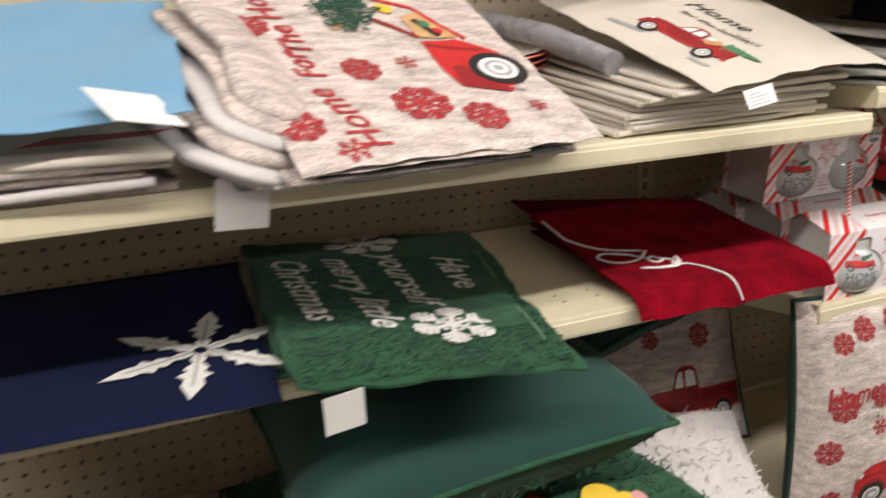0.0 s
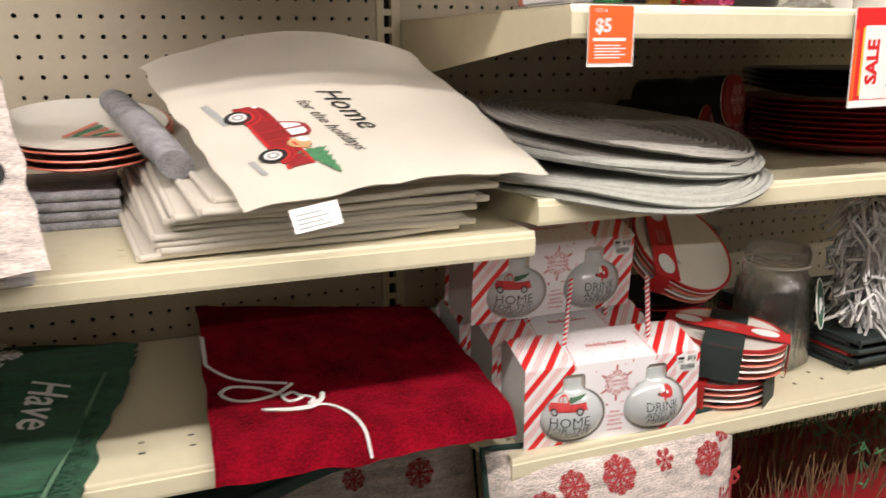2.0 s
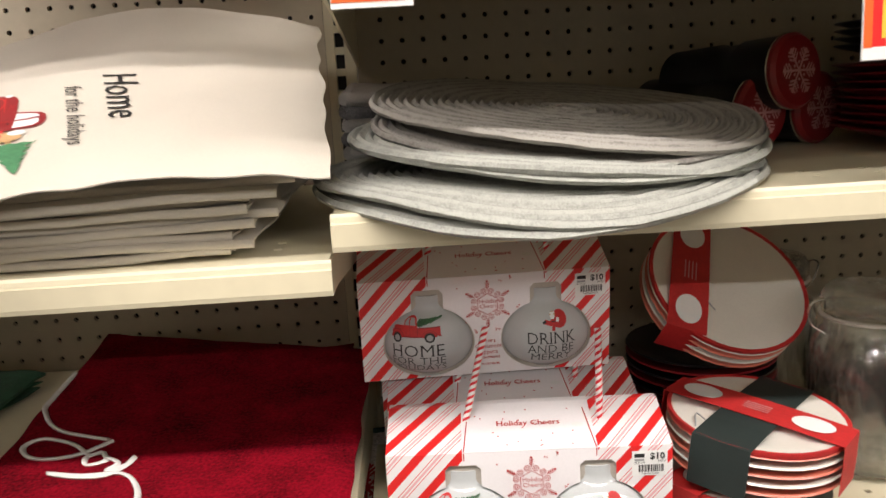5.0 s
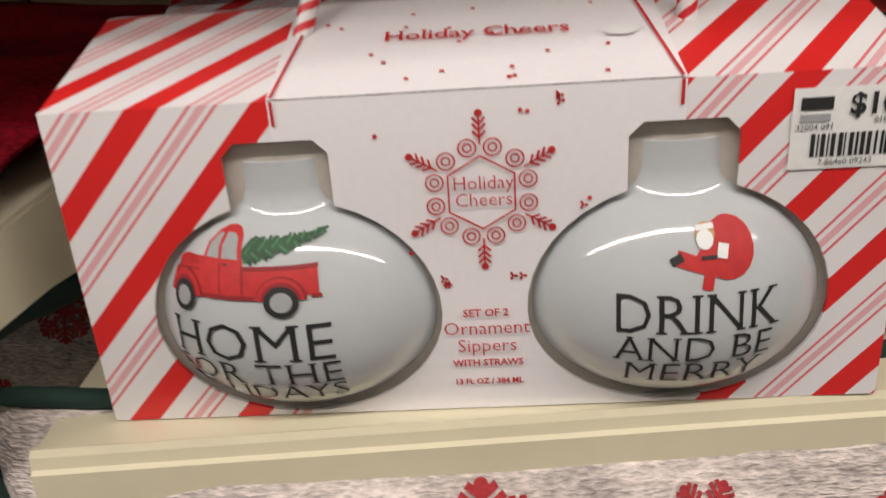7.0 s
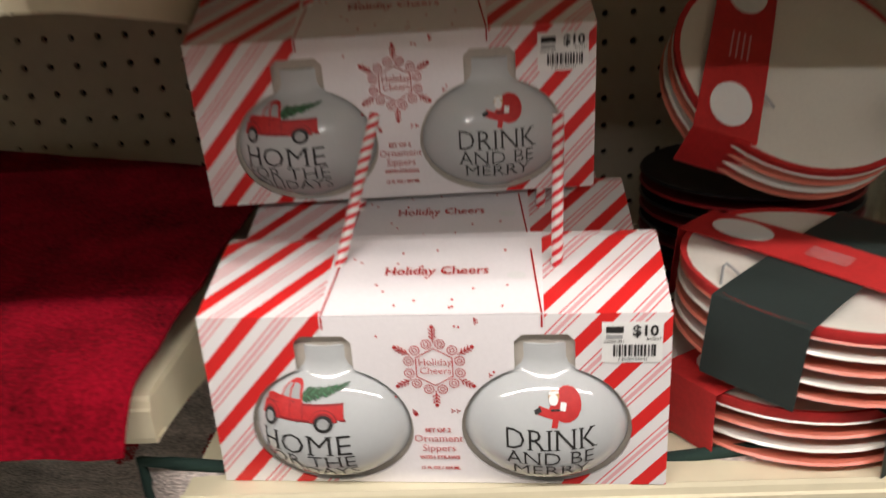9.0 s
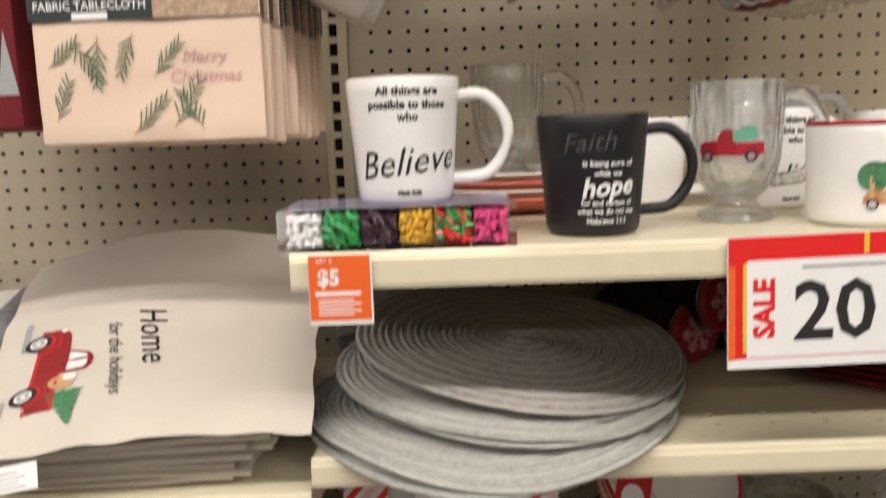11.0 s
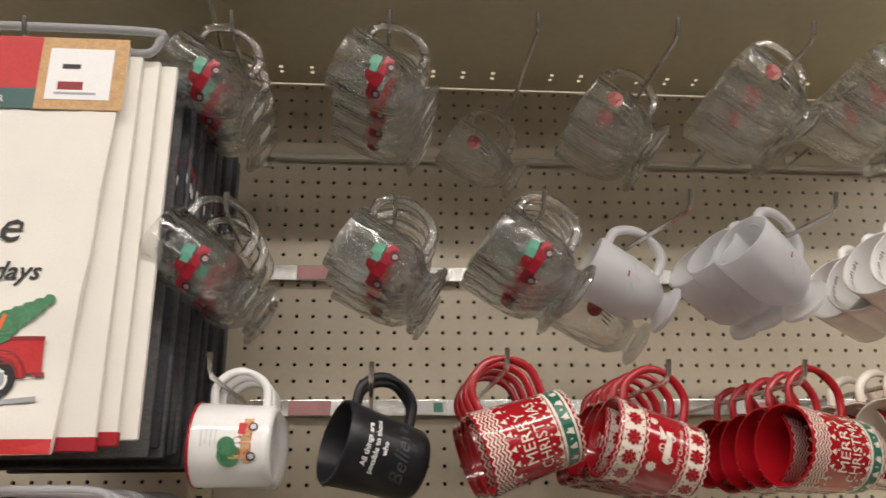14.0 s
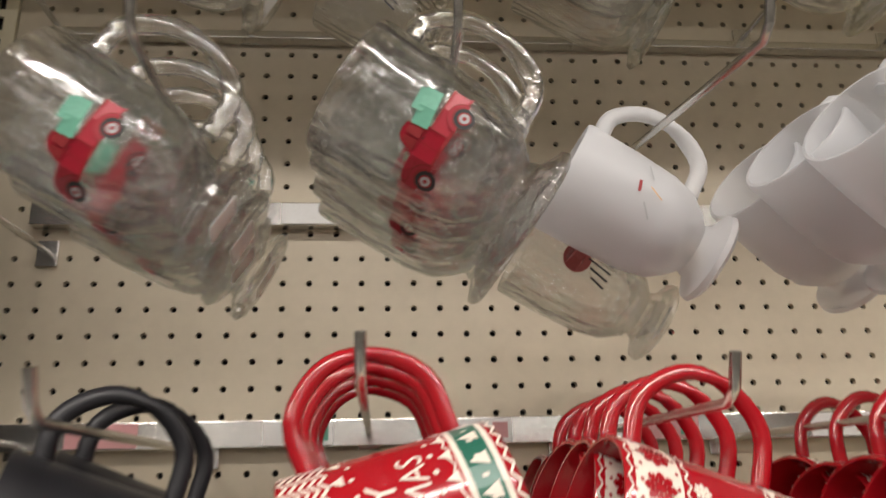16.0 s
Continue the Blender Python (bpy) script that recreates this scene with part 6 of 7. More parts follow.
SC = MugShape(0.085, 0.043, 0.045, 0.036, 0.0040)


def car_print(S, ax=0.0, s=1.0):
    it = place(pickup(TANPRINT, REDPRINT, WHITE, BLACKPRINT, 0.0005), ax + 0.008, 0.016, 0.036 * s) + place([(circle(0, 0, 0.009), GREENPRINT, 0.0012), (circle(0.007, 0.002, 0.007), GREENPRINT, 0.0013), (bar(-0.001, -0.014, -0.001, 0.0, 0.003), TANPRINT, 0.0011)], ax - 0.008, 0.042, s)
    return it + [(rect(ax - 0.006, 0.030, ax + 0.012, 0.033), REDPRINT, 0.0011), (rect(ax + 0.014, 0.026, ax + 0.026, 0.034), REDPRINT, 0.0011)]


enam = mug("enamel_mug", "white enamel-look mug with a red rim and a wagon print", SC, CERAMIC, CERAMIC, CERAMIC, "wagon mugs")
decal("print", car_print(SC, -0.006, 1.35), SC.map, enam, "printed wagon with a tree", 0.02)
bm = bmesh.new()
tube(bm, [(0.0445 * math.cos(i * math.pi / 20), 0.0445 * math.sin(i * math.pi / 20), 0.085) for i in range(41)], 0.0018, 6)
smooth(part("rim", bm, REDCER, enam, "red rolled rim"), 70)
bm = bmesh.new()
for i in range(4):
    p0 = SC.map(0.0, 0.072 - 0.006 * i, 0.0006)
    tube(bm, [SC.map(-0.006 + 0.002 * k + 0.003 * (i % 2), 0.071 - 0.005 * i + 0.0012 * (k % 2), 0.0006) for k in range(10)], 0.0003, 4)
part("script", bm, GREYPRINT, enam)

SW = MugShape(0.108, 0.049, 0.049, 0.038, 0.0042)
cloud = mug("snowman_mug", "pale white mug with a blue cloud and snowman print", SW, CERAMIC, CERAMIC, CERAMIC, "snowman mugs")
SKYP = mat("pale_blue_print", (0.56, 0.70, 0.74), 0.3, var=0.1, bump=0)
it = [(circle(-0.022, 0.055, 0.026, 22, 0.030), SKYP, 0.0004), (circle(-0.018, 0.040, 0.010), CERAMIC, 0.0008), (circle(-0.030, 0.045, 0.008), CERAMIC, 0.0009), (circle(0.018, 0.050, 0.013), SKYP, 0.0004), (circle(0.014, 0.060, 0.011), CERAMIC, 0.0008), (circle(0.024, 0.035, 0.014), WHITE, 0.0008)]
it += [(circle(0.010, 0.064, 0.0015, 8), BLACKPRINT, 0.0012), (circle(0.018, 0.064, 0.0015, 8), BLACKPRINT, 0.0012), (circle(0.026, 0.028, 0.004, 8), GREYPRINT, 0.0012), (circle(0.032, 0.042, 0.003, 8), GREYPRINT, 0.0012), (bar(0.0, 0.018, 0.03, 0.016, 0.003), GREYPRINT, 0.0012)]
decal("print", it, SW.map, cloud, "pale blue cloud with a small snowman", 0.02)

cable = mug("cable_knit_mug", "white cable-knit mug with a red plaid rim band", MugShape(0.098, 0.043, 0.046, 0.038, 0.0044), CREAMCER, CERAMIC, CERAMIC, "cable knit mugs")
S2 = MugShape(0.098, 0.043, 0.046)
it = ring_band(0.074, 0.0975, DKRED, 2 * math.pi * 0.0445, 0.0005) + [(o[0], BLACKPRINT, 0.0009) for o in ring_of([(rect(-0.002, -0.0115, 0.002, 0.0115), BLACKPRINT)], 0.0858, 22, 2 * math.pi * 0.0445)] + ring_band(0.083, 0.087, REDPRINT, 2 * math.pi * 0.0445, 0.0008)
decal("plaid_band", it, S2.map, cable, "red and black plaid band", 0.02)
bm = bmesh.new()
for i in range(14):
    a = 2 * math.pi * i / 14
    for k in range(7):
        z = 0.008 + 0.0088 * k
        for sg in (-1, 1):
            p = [S2.map((a + sg * 0.02) * 0.0445, z, 0.0), S2.map((a + sg * 0.13) * 0.0445, z + 0.004, 0.0022), S2.map((a + sg * 0.17) * 0.0445, z + 0.008, 0.0)]
            tube(bm, p, 0.0017, 5)
tagged(part("cable_relief", bm, CREAMCER, cable, "raised cable-knit ribs"), kind="stuff")

hoho = mug("white_mug", "plain white mug with small black lettering inside", MugShape(0.095, 0.040, 0.049, 0.040, 0.0050), CERAMIC, CERAMIC, CERAMIC, "white mugs")
S3 = MugShape(0.095, 0.040, 0.049)
lettering("lettering", "Ho Ho Ho", 0.010, lambda a, b, h: Vector(((S3.r(b) - 0.0045) * math.cos(math.pi / 2 + a / 0.045), (S3.r(b) - 0.0045) * math.sin(math.pi / 2 + a / 0.045), b)), BLACKPRINT, hoho, (0.0, 0.080), 0, h=0.0)
creamug = mug("cream_lined_mug", "red patterned mug with a cream inside", MugShape(0.108, 0.042, 0.050, 0.044, 0.0045), REDCER, CREAMCER, CREAMCER, "red knit mugs")
decal("knit_pattern", ring_of(tri, 0.085, 18, span) + ring_of(tri, 0.06, 18, span) + zigzag(0.072, 0.002, 24, 0.0015, SR, IVORY, span), MugShape(0.108, 0.042, 0.050).map, creamug, "", 0.02)


CRIMSON = mat("crimson_print", (0.33, 0.010, 0.025), 0.35, var=0.08, bump=0)


def footed_glass(name, label, group, m, truck_print, H=0.125, tint=None):
    """A footed glass mug with a ribbed body and a loop handle."""
    th = thing(name, pose(0, 0, 0), label, "glass mug", group)
    out = [(0.001, 0.0), (0.030, 0.0), (0.034, 0.003), (0.033, 0.007), (0.021, 0.013), (0.0185, 0.019), (0.026, 0.026), (0.034, 0.037), (0.0385, 0.055), (0.0405, 0.085), (0.0415, H - 0.002), (0.0405, H)]
    inn = [(0.0385, H), (0.0378, H - 0.004), (0.0368, 0.085), (0.0345, 0.056), (0.029, 0.040), (0.020, 0.031), (0.001, 0.027)]
    bm = bmesh.new()
    lathe(bm, out + inn, 40)
    smooth(part("body", bm, m, th), 45)
    bm = bmesh.new()
    handle(bm, 0.040, 0.074, 0.040, 0.037, 0.0052)
    smooth(part("handle", bm, m, th), 60)
    S = MugShape(H, 0.0405, 0.0405)
    if truck_print == "truck":
        for ax in (-0.020,):
            it = place(pickup(CRIMSON, DKRED, DKRED, BLACKPRINT, 0.0009), ax, 0.056, 0.058)
            it += [(bar(ax + 0.002, 0.0765, ax + 0.022, 0.079, 0.009), TEALPRINT, 0.0015), (bar(ax + 0.008, 0.082, ax + 0.020, 0.083, 0.006), TEALPRINT, 0.0016)]
            decal("print", it, S.map, th, "red truck with a teal tree", 0.02)
    elif truck_print == "figure":
        it = [(bar(-0.004, 0.076, 0.004, 0.078, 0.0022), DKRED, 0.0010), (bar(-0.002, 0.060, 0.003, 0.070, 0.0010), TANPRINT, 0.0010), (bar(0.009, 0.070, 0.020, 0.076, 0.0012), GREYPRINT, 0.0010), (bar(-0.009, 0.070, -0.018, 0.062, 0.0012), GREYPRINT, 0.0010)]
        decal("print", it, S.map, th, "small grey snowman outline", 0.02)
    elif truck_print == "dark":
        it = [(bar(-0.015 + 0.006 * i, 0.06, -0.012 + 0.006 * i, 0.072 + 0.004 * (i % 3), 0.0016), BLACKPRINT, 0.0009) for i in range(6)] + [(circle(-0.004, 0.088, 0.011), mat("faded_red", (0.30, 0.06, 0.05), 0.4), 0.0008)]
        decal("print", it, S.map, th, "dark red and black print", 0.02)
    bm = bmesh.new()
    block(bm, -0.011, 0.011, -0.013, 0.013, -0.0006, -0.0002)
    part("barcode_label", bm, PAPER, th, "white barcode sticker under the foot")
    return th


gtruck = footed_glass("glass_mug", "clear footed glass mug printed with a red truck", "clear glass mugs", CLEAR, "truck")
gdark = footed_glass("glass_mug", "clear footed glass mug with a faded red print", "clear glass mugs", CLEAR, "dark")
gplain = footed_glass("plain_glass_mug", "plain clear footed glass mug", "clear glass mugs", CLEAR, "")
frost = footed_glass("frosted_mug", "frosted white footed glass mug with a snowman print", "frosted glass mugs", FROST, "figure")


def hang(src, P, tilt=0.0, yaw=8.0, H=0.108, rim_r=0.043, out=0.040, first=None):
    """Hangs a copy of a mug with the inside of its handle over the point P, the rim to the left; tilt lifts the base."""
    t, y = radians(tilt), radians(yaw)
    r = Vector((-math.cos(y) * math.cos(t), -math.sin(y) * math.cos(t), -math.sin(t)))
    up = (Vector((0, 0, 1)) - r * r.z).normalized()
    side = r.cross(up)
    m = Matrix((up, side, r)).transposed().to_4x4()
    q = m @ Vector((rim_r + out - 0.0095, 0, H * 0.5))
    m.translation = Vector(P) - q
    if first is not None and not first.get("hung"):
        first["hung"] = 1
        src.matrix_basis = m
        return src
    return copy_thing(src, m)


def peg(x, z, y_tip=-0.40, x_back=None, bar_z=None):
    th = thing("display_hook", pose(0, 0, 0), "bright steel display hook on the pegboard", "hook", "display hooks")
    xb = x if x_back is None else x_back
    zb = z - 0.004
    bm = bmesh.new()
    tube(bm, [(xb, 0.004, zb + 0.008), (xb, -0.006, zb + 0.002), (x, y_tip + 0.016, z - 0.018), (x, y_tip + 0.006, z - 0.012), (x, y_tip, z + 0.004)], 0.0030, 8)
    smooth(part("wire", bm, STEEL, th), 60)
    bm = bmesh.new()
    block(bm, xb - 0.010, xb + 0.010, -0.004, -0.0005, zb - 0.012, zb + 0.014, 0.001)
    part("back_plate", bm, STEEL, th)
    return th


used = {}


def row(src, x, z, ys, tilt, yaw, H=0.108, rim_r=0.043, out=0.040, jitter=4.0, xb=None, dx=0.0):
    peg(x, z, x_back=xb)
    xb = x if xb is None else xb
    for k, y in enumerate(ys):
        f = used.setdefault(src.name, {})
        k2 = (y + 0.40) / 0.40
        zz = (z - 0.018) + 0.016 * k2 - 0.003
        xx = x + (xb - x) * k2
        j = rnd.uniform(-jitter, jitter) if k else 0.0
        hang(src, (xx + dx, y, zz + 0.0062), tilt + j, yaw + (rnd.uniform(-3, 3) if k else 0), H, rim_r, out, f)


# second row: printed and red mugs
row(enam, 0.062, 1.858, (-0.325, -0.275, -0.22), -2, -4, 0.085, 0.045, 0.036, dx=0.026)
row(black, 0.229, 1.848, (-0.315, -0.255), -14, 22, 0.100, 0.043, 0.040, dx=0.022)
row(knit, 0.373, 1.863, (-0.355, -0.305, -0.25, -0.20), 18, 2, out=0.044)
row(truckmug, 0.549, 1.852, (-0.335, -0.29, -0.245, -0.20, -0.15), -16, 6, out=0.044, dx=0.010)
row(knit, 0.703, 1.852, (-0.350, -0.30, -0.25, -0.20, -0.15), -6, 16, out=0.044, dx=0.036)
row(creamug, 0.860, 1.858, (-0.345, -0.29, -0.23), -4, 18, 0.108, 0.046, 0.042)
# third row
row(cloud, 0.057, 1.692, (-0.350, -0.325, -0.300, -0.275, -0.25), -24, 12, 0.108, 0.049, 0.036, 1.5)
row(gplain, 0.212, 1.695, (-0.335, -0.27), -38, 10, 0.125, 0.040, 0.040)
row(gplain, 0.379, 1.686, (-0.345, -0.29, -0.23), -38, 10, 0.125, 0.040, 0.040)
row(cable, 0.530, 1.684, (-0.330, -0.285, -0.240, -0.195, -0.15), -8, 12, 0.098, 0.045, 0.038, 2)
row(cable, 0.700, 1.686, (-0.330, -0.285, -0.240, -0.195), -8, 12, 0.098, 0.045, 0.038, 2)
# first row: glass, frosted and white mugs
row(gtruck, 0.066, 2.038, (-0.360, -0.29, -0.22), -32, 12, 0.125, 0.040, 0.040, dx=0.012)
row(gtruck, 0.253, 2.045, (-0.355, -0.31, -0.265, -0.22), -32, 8, 0.125, 0.040, 0.040, dx=0.030)
row(gtruck, 0.424, 2.050, (-0.360, -0.32, -0.28, -0.24), -32, 8, 0.125, 0.040, 0.040, dx=0.030)
row(frost, 0.598, 2.054, (-0.235,), -30, 4, 0.125, 0.040, 0.040, xb=0.53, dx=0.030)
row(frost, 0.776, 2.054, (-0.300, -0.24, -0.18), -34, 22, 0.125, 0.040, 0.040, xb=0.73)
row(hoho, 0.930, 2.056, (-0.345, -0.29, -0.235, -0.18), -22, 28, 0.095, 0.045, 0.040)
hang(gdark, (0.585, -0.150, 2.020), -30, 6, 0.125, 0.040, 0.040)
# top row under the high shelf
row(gtruck, 0.055, 2.275, (-0.350, -0.29, -0.23), -30, 12, 0.125, 0.040, 0.040, dx=0.012)
row(gtruck, 0.245, 2.285, (-0.355, -0.305, -0.255, -0.205), -30, 8, 0.125, 0.040, 0.040, dx=0.030)
row(gdark, 0.430, 2.290, (-0.110,), -30, 8, 0.125, 0.040, 0.040)
row(gdark, 0.610, 2.290, (-0.250, -0.20, -0.15), -34, 8, 0.125, 0.040, 0.040)
row(gdark, 0.790, 2.292, (-0.330, -0.27, -0.21), -34, 10, 0.125, 0.040, 0.040)
row(gdark, 0.960, 2.292, (-0.340, -0.28, -0.22), -34, 10, 0.125, 0.040, 0.040)

# label strips across the pegboard
for z, lab in ((2.283, "narrow steel crossbar with price strip"), (2.073, "narrow steel crossbar with white price strip"), (1.862, "narrow steel crossbar with price strip"), (1.674, "narrow steel crossbar with pink price strip")):
    th = thing("price_strip", pose(0, 0, z), lab, "price strip", "price strips")
    bm = bmesh.new()
    block(bm, 0.05, 1.19, -0.016, -0.001, -0.013, -0.004 if z > 2.2 else 0.011, 0.001)
    part("bar", bm, STEEL, th)
    for i in range(0 if z > 2.2 else 6):
        x = 0.10 + 0.17 * i + rnd.uniform(-0.01, 0.02)
        bm = bmesh.new()
        block(bm, x, x + 0.062, -0.0172, -0.0164, -0.0115, 0.0095)
        part("paper_label", bm, PAPER if (i + int(z * 100)) % 3 else PINKPRINT, th)
        bm = bmesh.new()
        block(bm, x + 0.044, x + 0.058, -0.0178, -0.0174, -0.008, 0.006)
        part("colour_mark", bm, TEALPRINT if i % 2 else PINKPRINT, th)


# ---- mugs, plates and sweets along the shelf edge ----
def stand(src, x, y, z, turn):
    f = used.setdefault(src.name, {})
    if not f.get("hung"):
        f["hung"] = 1
        src.matrix_basis = pose(x, y, z, 0, 0, turn)
        return src
    return copy_thing(src, pose(x, y, z, 0, 0, turn))


stand(bel, 0.095, -0.447, 1.3845, 4)
stand(hope, 0.254, -0.430, 1.351, 2)
stand(gtruck, 0.395, -0.380, 1.351, 2)
stand(enam, 0.487, -0.425, 1.351, 4)
stand(gplain, 0.200, -0.215, 1.3835, 6)
stand(bel, 0.470, -0.270, 1.351, 8)
stand(hoho, 0.345, -0.235, 1.351, -10)
stand(hoho, 0.620, -0.23, 1.351, 10)
stand(enam, 0.600, -0.40, 1.351, 14)
stand(frost, 0.53, -0.15, 1.351, 0)
plate_stack("plate_stack", None, 0.205, -0.215, 1.351, 0.095, 4, "short stack of coral and white plates behind the mugs", [CORAL, PLATEWHITE], 0.010, 0.0085)

th = thing("sprinkle_box", pose(-0.004, -0.506, 1.351), "clear plastic box of coloured sprinkles in six cells", "sprinkle box")
bm = bmesh.new()
block(bm, 0, 0.186, 0, 0.105, 0.0, 0.0335, 0.002)
shell = part("case", bm, PLASTIC, th, "clear plastic case")
shell.visible_shadow = False
# Opaque lilac sheet: the clear lid's darkness and reflections put into its colour.
bm = bmesh.new()
block(bm, 0.004, 0.182, 0.012, 0.101, 0.0318, 0.0326)
part("lid_sheet", bm, mat("lid_reflection_tone", (0.24, 0.22, 0.31), 0.2, var=0.35, scale=90), th, "mottled lilac sheet standing in for reflections on the clear lid")
SPR = [mat("sprinkle_" + n, c, 0.35, var=0.1, bump=0) for n, c in (("white", (0.75, 0.74, 0.72)), ("green", (0.02, 0.22, 0.05)), ("brown", (0.03, 0.012, 0.02)), ("gold", (0.55, 0.32, 0.03)), ("red", (0.5, 0.015, 0.02)), ("pink", (0.50, 0.05, 0.16)))]
for k in range(6):
    x0 = 0.006 + 0.0292 * k
    bm = bmesh.new()
    rr = 0.0026 if k in (0, 3, 5) else 0.0021
    for i in range(110):
        p = (x0 + rb.uniform(0.002, 0.026), rb.uniform(0.0055, 0.018), rb.uniform(0.005, 0.028))
        if k in (1, 2, 4):
            r = bmesh.ops.create_cube(bm, size=0.0034, matrix=Matrix.Translation(p) @ pose(0, 0, 0, rb.uniform(0, 90), rb.uniform(0, 90), 0) @ Matrix.Diagonal((2.2, 0.8, 0.8, 1)))
        else:
            r = bmesh.ops.create_icosphere(bm, subdivisions=1, radius=rr, matrix=Matrix.Translation(p))
        if k == 4 and i % 2:
            for v in r["verts"]:
                for f in v.link_faces:
                    f.material_index = 1
    tagged(part("sprinkles", bm, [SPR[k] if k != 4 else SPR[1], SPR[4]], th), kind="stuff")
    bm = bmesh.new()
    block(bm, x0 + 0.001, x0 + 0.0275, 0.018, 0.1, 0.003, 0.029)
    part("filling", bm, SPR[k], th)

th = thing("coupon_tag", pose(0.043, -0.5035, 1.3215), "orange coupon tag with white writing on the shelf lip", "tag")
bm = bmesh.new()
block(bm, -0.025, 0.025, -0.0005, 0.0005, -0.028, 0.028)
part("card", bm, PAPER, th)


def tagface(a, b, h=0.0):
    return Vector((a, -0.0006 - h, b))


decal("orange_print", [(rect(-0.0245, -0.0245, 0.0235, 0.0275), ORANGE, 0.0003)] + [(rect(-0.018, -0.009 - 0.0028 * i, 0.010 + 0.006 * (i % 2), -0.0078 - 0.0028 * i), PAPER, 0.0005) for i in range(5)] + [(rect(-0.020, -0.0045, 0.016, -0.0015), PAPER, 0.0005)], tagface, th, "", 0.1)
lettering("lettering", "$5", 0.017, tagface, WHITE, th, (-0.009, 0.004), 0, h=0.0006, fat=0.0006)
lettering("lettering", "GET A", 0.0048, tagface, WHITE, th, (-0.012, 0.0215), 0, h=0.0006)

th = thing("sale_sign", pose(0.444, -0.5035, 1.3005, 0, -1.0, 0), "red and yellow sale sign with large black numbers", "sign")
bm = bmesh.new()
block(bm, -0.098, 0.098, -0.0008, 0.0008, -0.053, 0.053)
part("card", bm, PAPER, th)
sg = [(rect(-0.0975, -0.045, 0.0975, 0.0525), SIGNRED, 0.0003), (rect(-0.0975, -0.0455, -0.092, 0.030), ORANGE, 0.0005), (rect(-0.086, -0.040, -0.083, 0.032), YELLOW, 0.0005), (rect(-0.083, -0.044, 0.0975, 0.034), PAPER, 0.0006), (rect(0.008, 0.036, 0.012, 0.0525), YELLOW, 0.0005), (rect(0.034, 0.036, 0.040, 0.0525), mat("violet_print", (0.12, 0.05, 0.25), 0.5), 0.0005), (rect(-0.04, 0.026, 0.05, 0.0285), GREYPRINT, 0.0008)]
decal("sign_print", sg, tagface, th, "", 0.2)
lettering("lettering", "SALE", 0.0225, tagface, SIGNRED, th, (-0.062, -0.0045), 90, h=0.001, fat=0.0009)
lettering("lettering", "20", 0.066, tagface, BLACKPRINT, th, (-0.014, -0.030), 0, h=0.001, fat=0.0012)
lettering("lettering", "%", 0.036, tagface, BLACKPRINT, th, (0.043, -0.004), 0, h=0.001, fat=0.0008)


# ---- hanging linens over the left bay ----
def crease(x, z, amount, freq):
    """Depth of the soft creases in the front of a folded cloth."""
    return amount * abs(noise.noise(Vector((x * freq, 3.0, z * freq * 0.8)))) + 0.3 * amount * noise.noise(Vector((x * 40, 7.0, z * 28)))


def rumple(bm, amount, freq):
    """Presses soft creases into a folded cloth."""
    bmesh.ops.subdivide_edges(bm, edges=[e for e in bm.edges if e.calc_length() > 0.05], cuts=18, use_grid_fill=True)
    for v in bm.verts:
        v.co.y += crease(v.co.x, v.co.z, amount, freq)
        v.co.x += 0.4 * amount * noise.noise(Vector((v.co.y * 30, v.co.z * 12, 1.0)))


def tc_print(th, W, Hh, y):
    f = lambda a, b, h=0.0: Vector((a, y - h - 0.0004 + crease(a, b, 0.0040, 15.0), b))
    items = []
    rs = random.Random(21)
    for cx, cz, s, t in ((0.05, 0.245, 1.0, -70), (0.10, 0.252, 0.9, -80), (0.15, 0.250, 1.0, -100), (0.01, 0.205, 0.7, 30), (0.055, 0.09, 1.0, -95), (0.035, 0.085, 0.9, -60), (0.085, 0.092, 0.9, -110), (0.012, 0.065, 0.8, 40), (0.10, 0.055, 0.9, 50), (0.015, 0.02, 0.9, 70), (0.08, 0.008, 1.0, 45), (0.115, 0.012, 1.1, 60), (0.14, 0.010, 0.9, 120), (0.18, 0.025, 1.0, 70), (0.175, 0.04, 0.8, 30)):
        L, a = 0.042 * s, radians(t)
        ca, sa = math.cos(a), math.sin(a)
        tip = (cx + L * ca, cz + L * sa)
        if not (0.004 < tip[0] < W - 0.004 and 0.004 < tip[1] < Hh - 0.004):
            continue
        items.append((bar(cx, cz, *tip, 0.0011), TANPRINT, 0.0006))
        for k in range(12):
            q = 0.12 + 0.075 * k
            px, pz = cx + L * q * ca, cz + L * q * sa
            b2 = a + (0.62 if k % 2 else -0.62) + rs.uniform(-0.15, 0.15)
            n = (0.014 - 0.0005 * k) * s
            x1, z1 = px + n * math.cos(b2), pz + n * math.sin(b2)
            if 0.001 < x1 < W - 0.001 and 0.001 < z1 < Hh - 0.001:
                items.append((bar(px, pz, x1, z1, 0.0012), SPRIG, 0.0007 + 0.00004 * k))
    decal("sprig_print", items, f, th, "printed green pine sprigs", 0.015)
    lettering("lettering", "Merry", 0.015, f, PINKPRINT, th, (0.143, 0.066), 0, shear=0.3, h=0.0006)
    lettering("lettering", "Christmas", 0.015, f, PINKPRINT, th, (0.143, 0.050), 0, shear=0.3, h=0.0006)
    lettering("lettering", "Christmas", 0.015, f, PINKPRINT, th, (0.135, 0.206), 180, shear=0.3, h=0.0006)


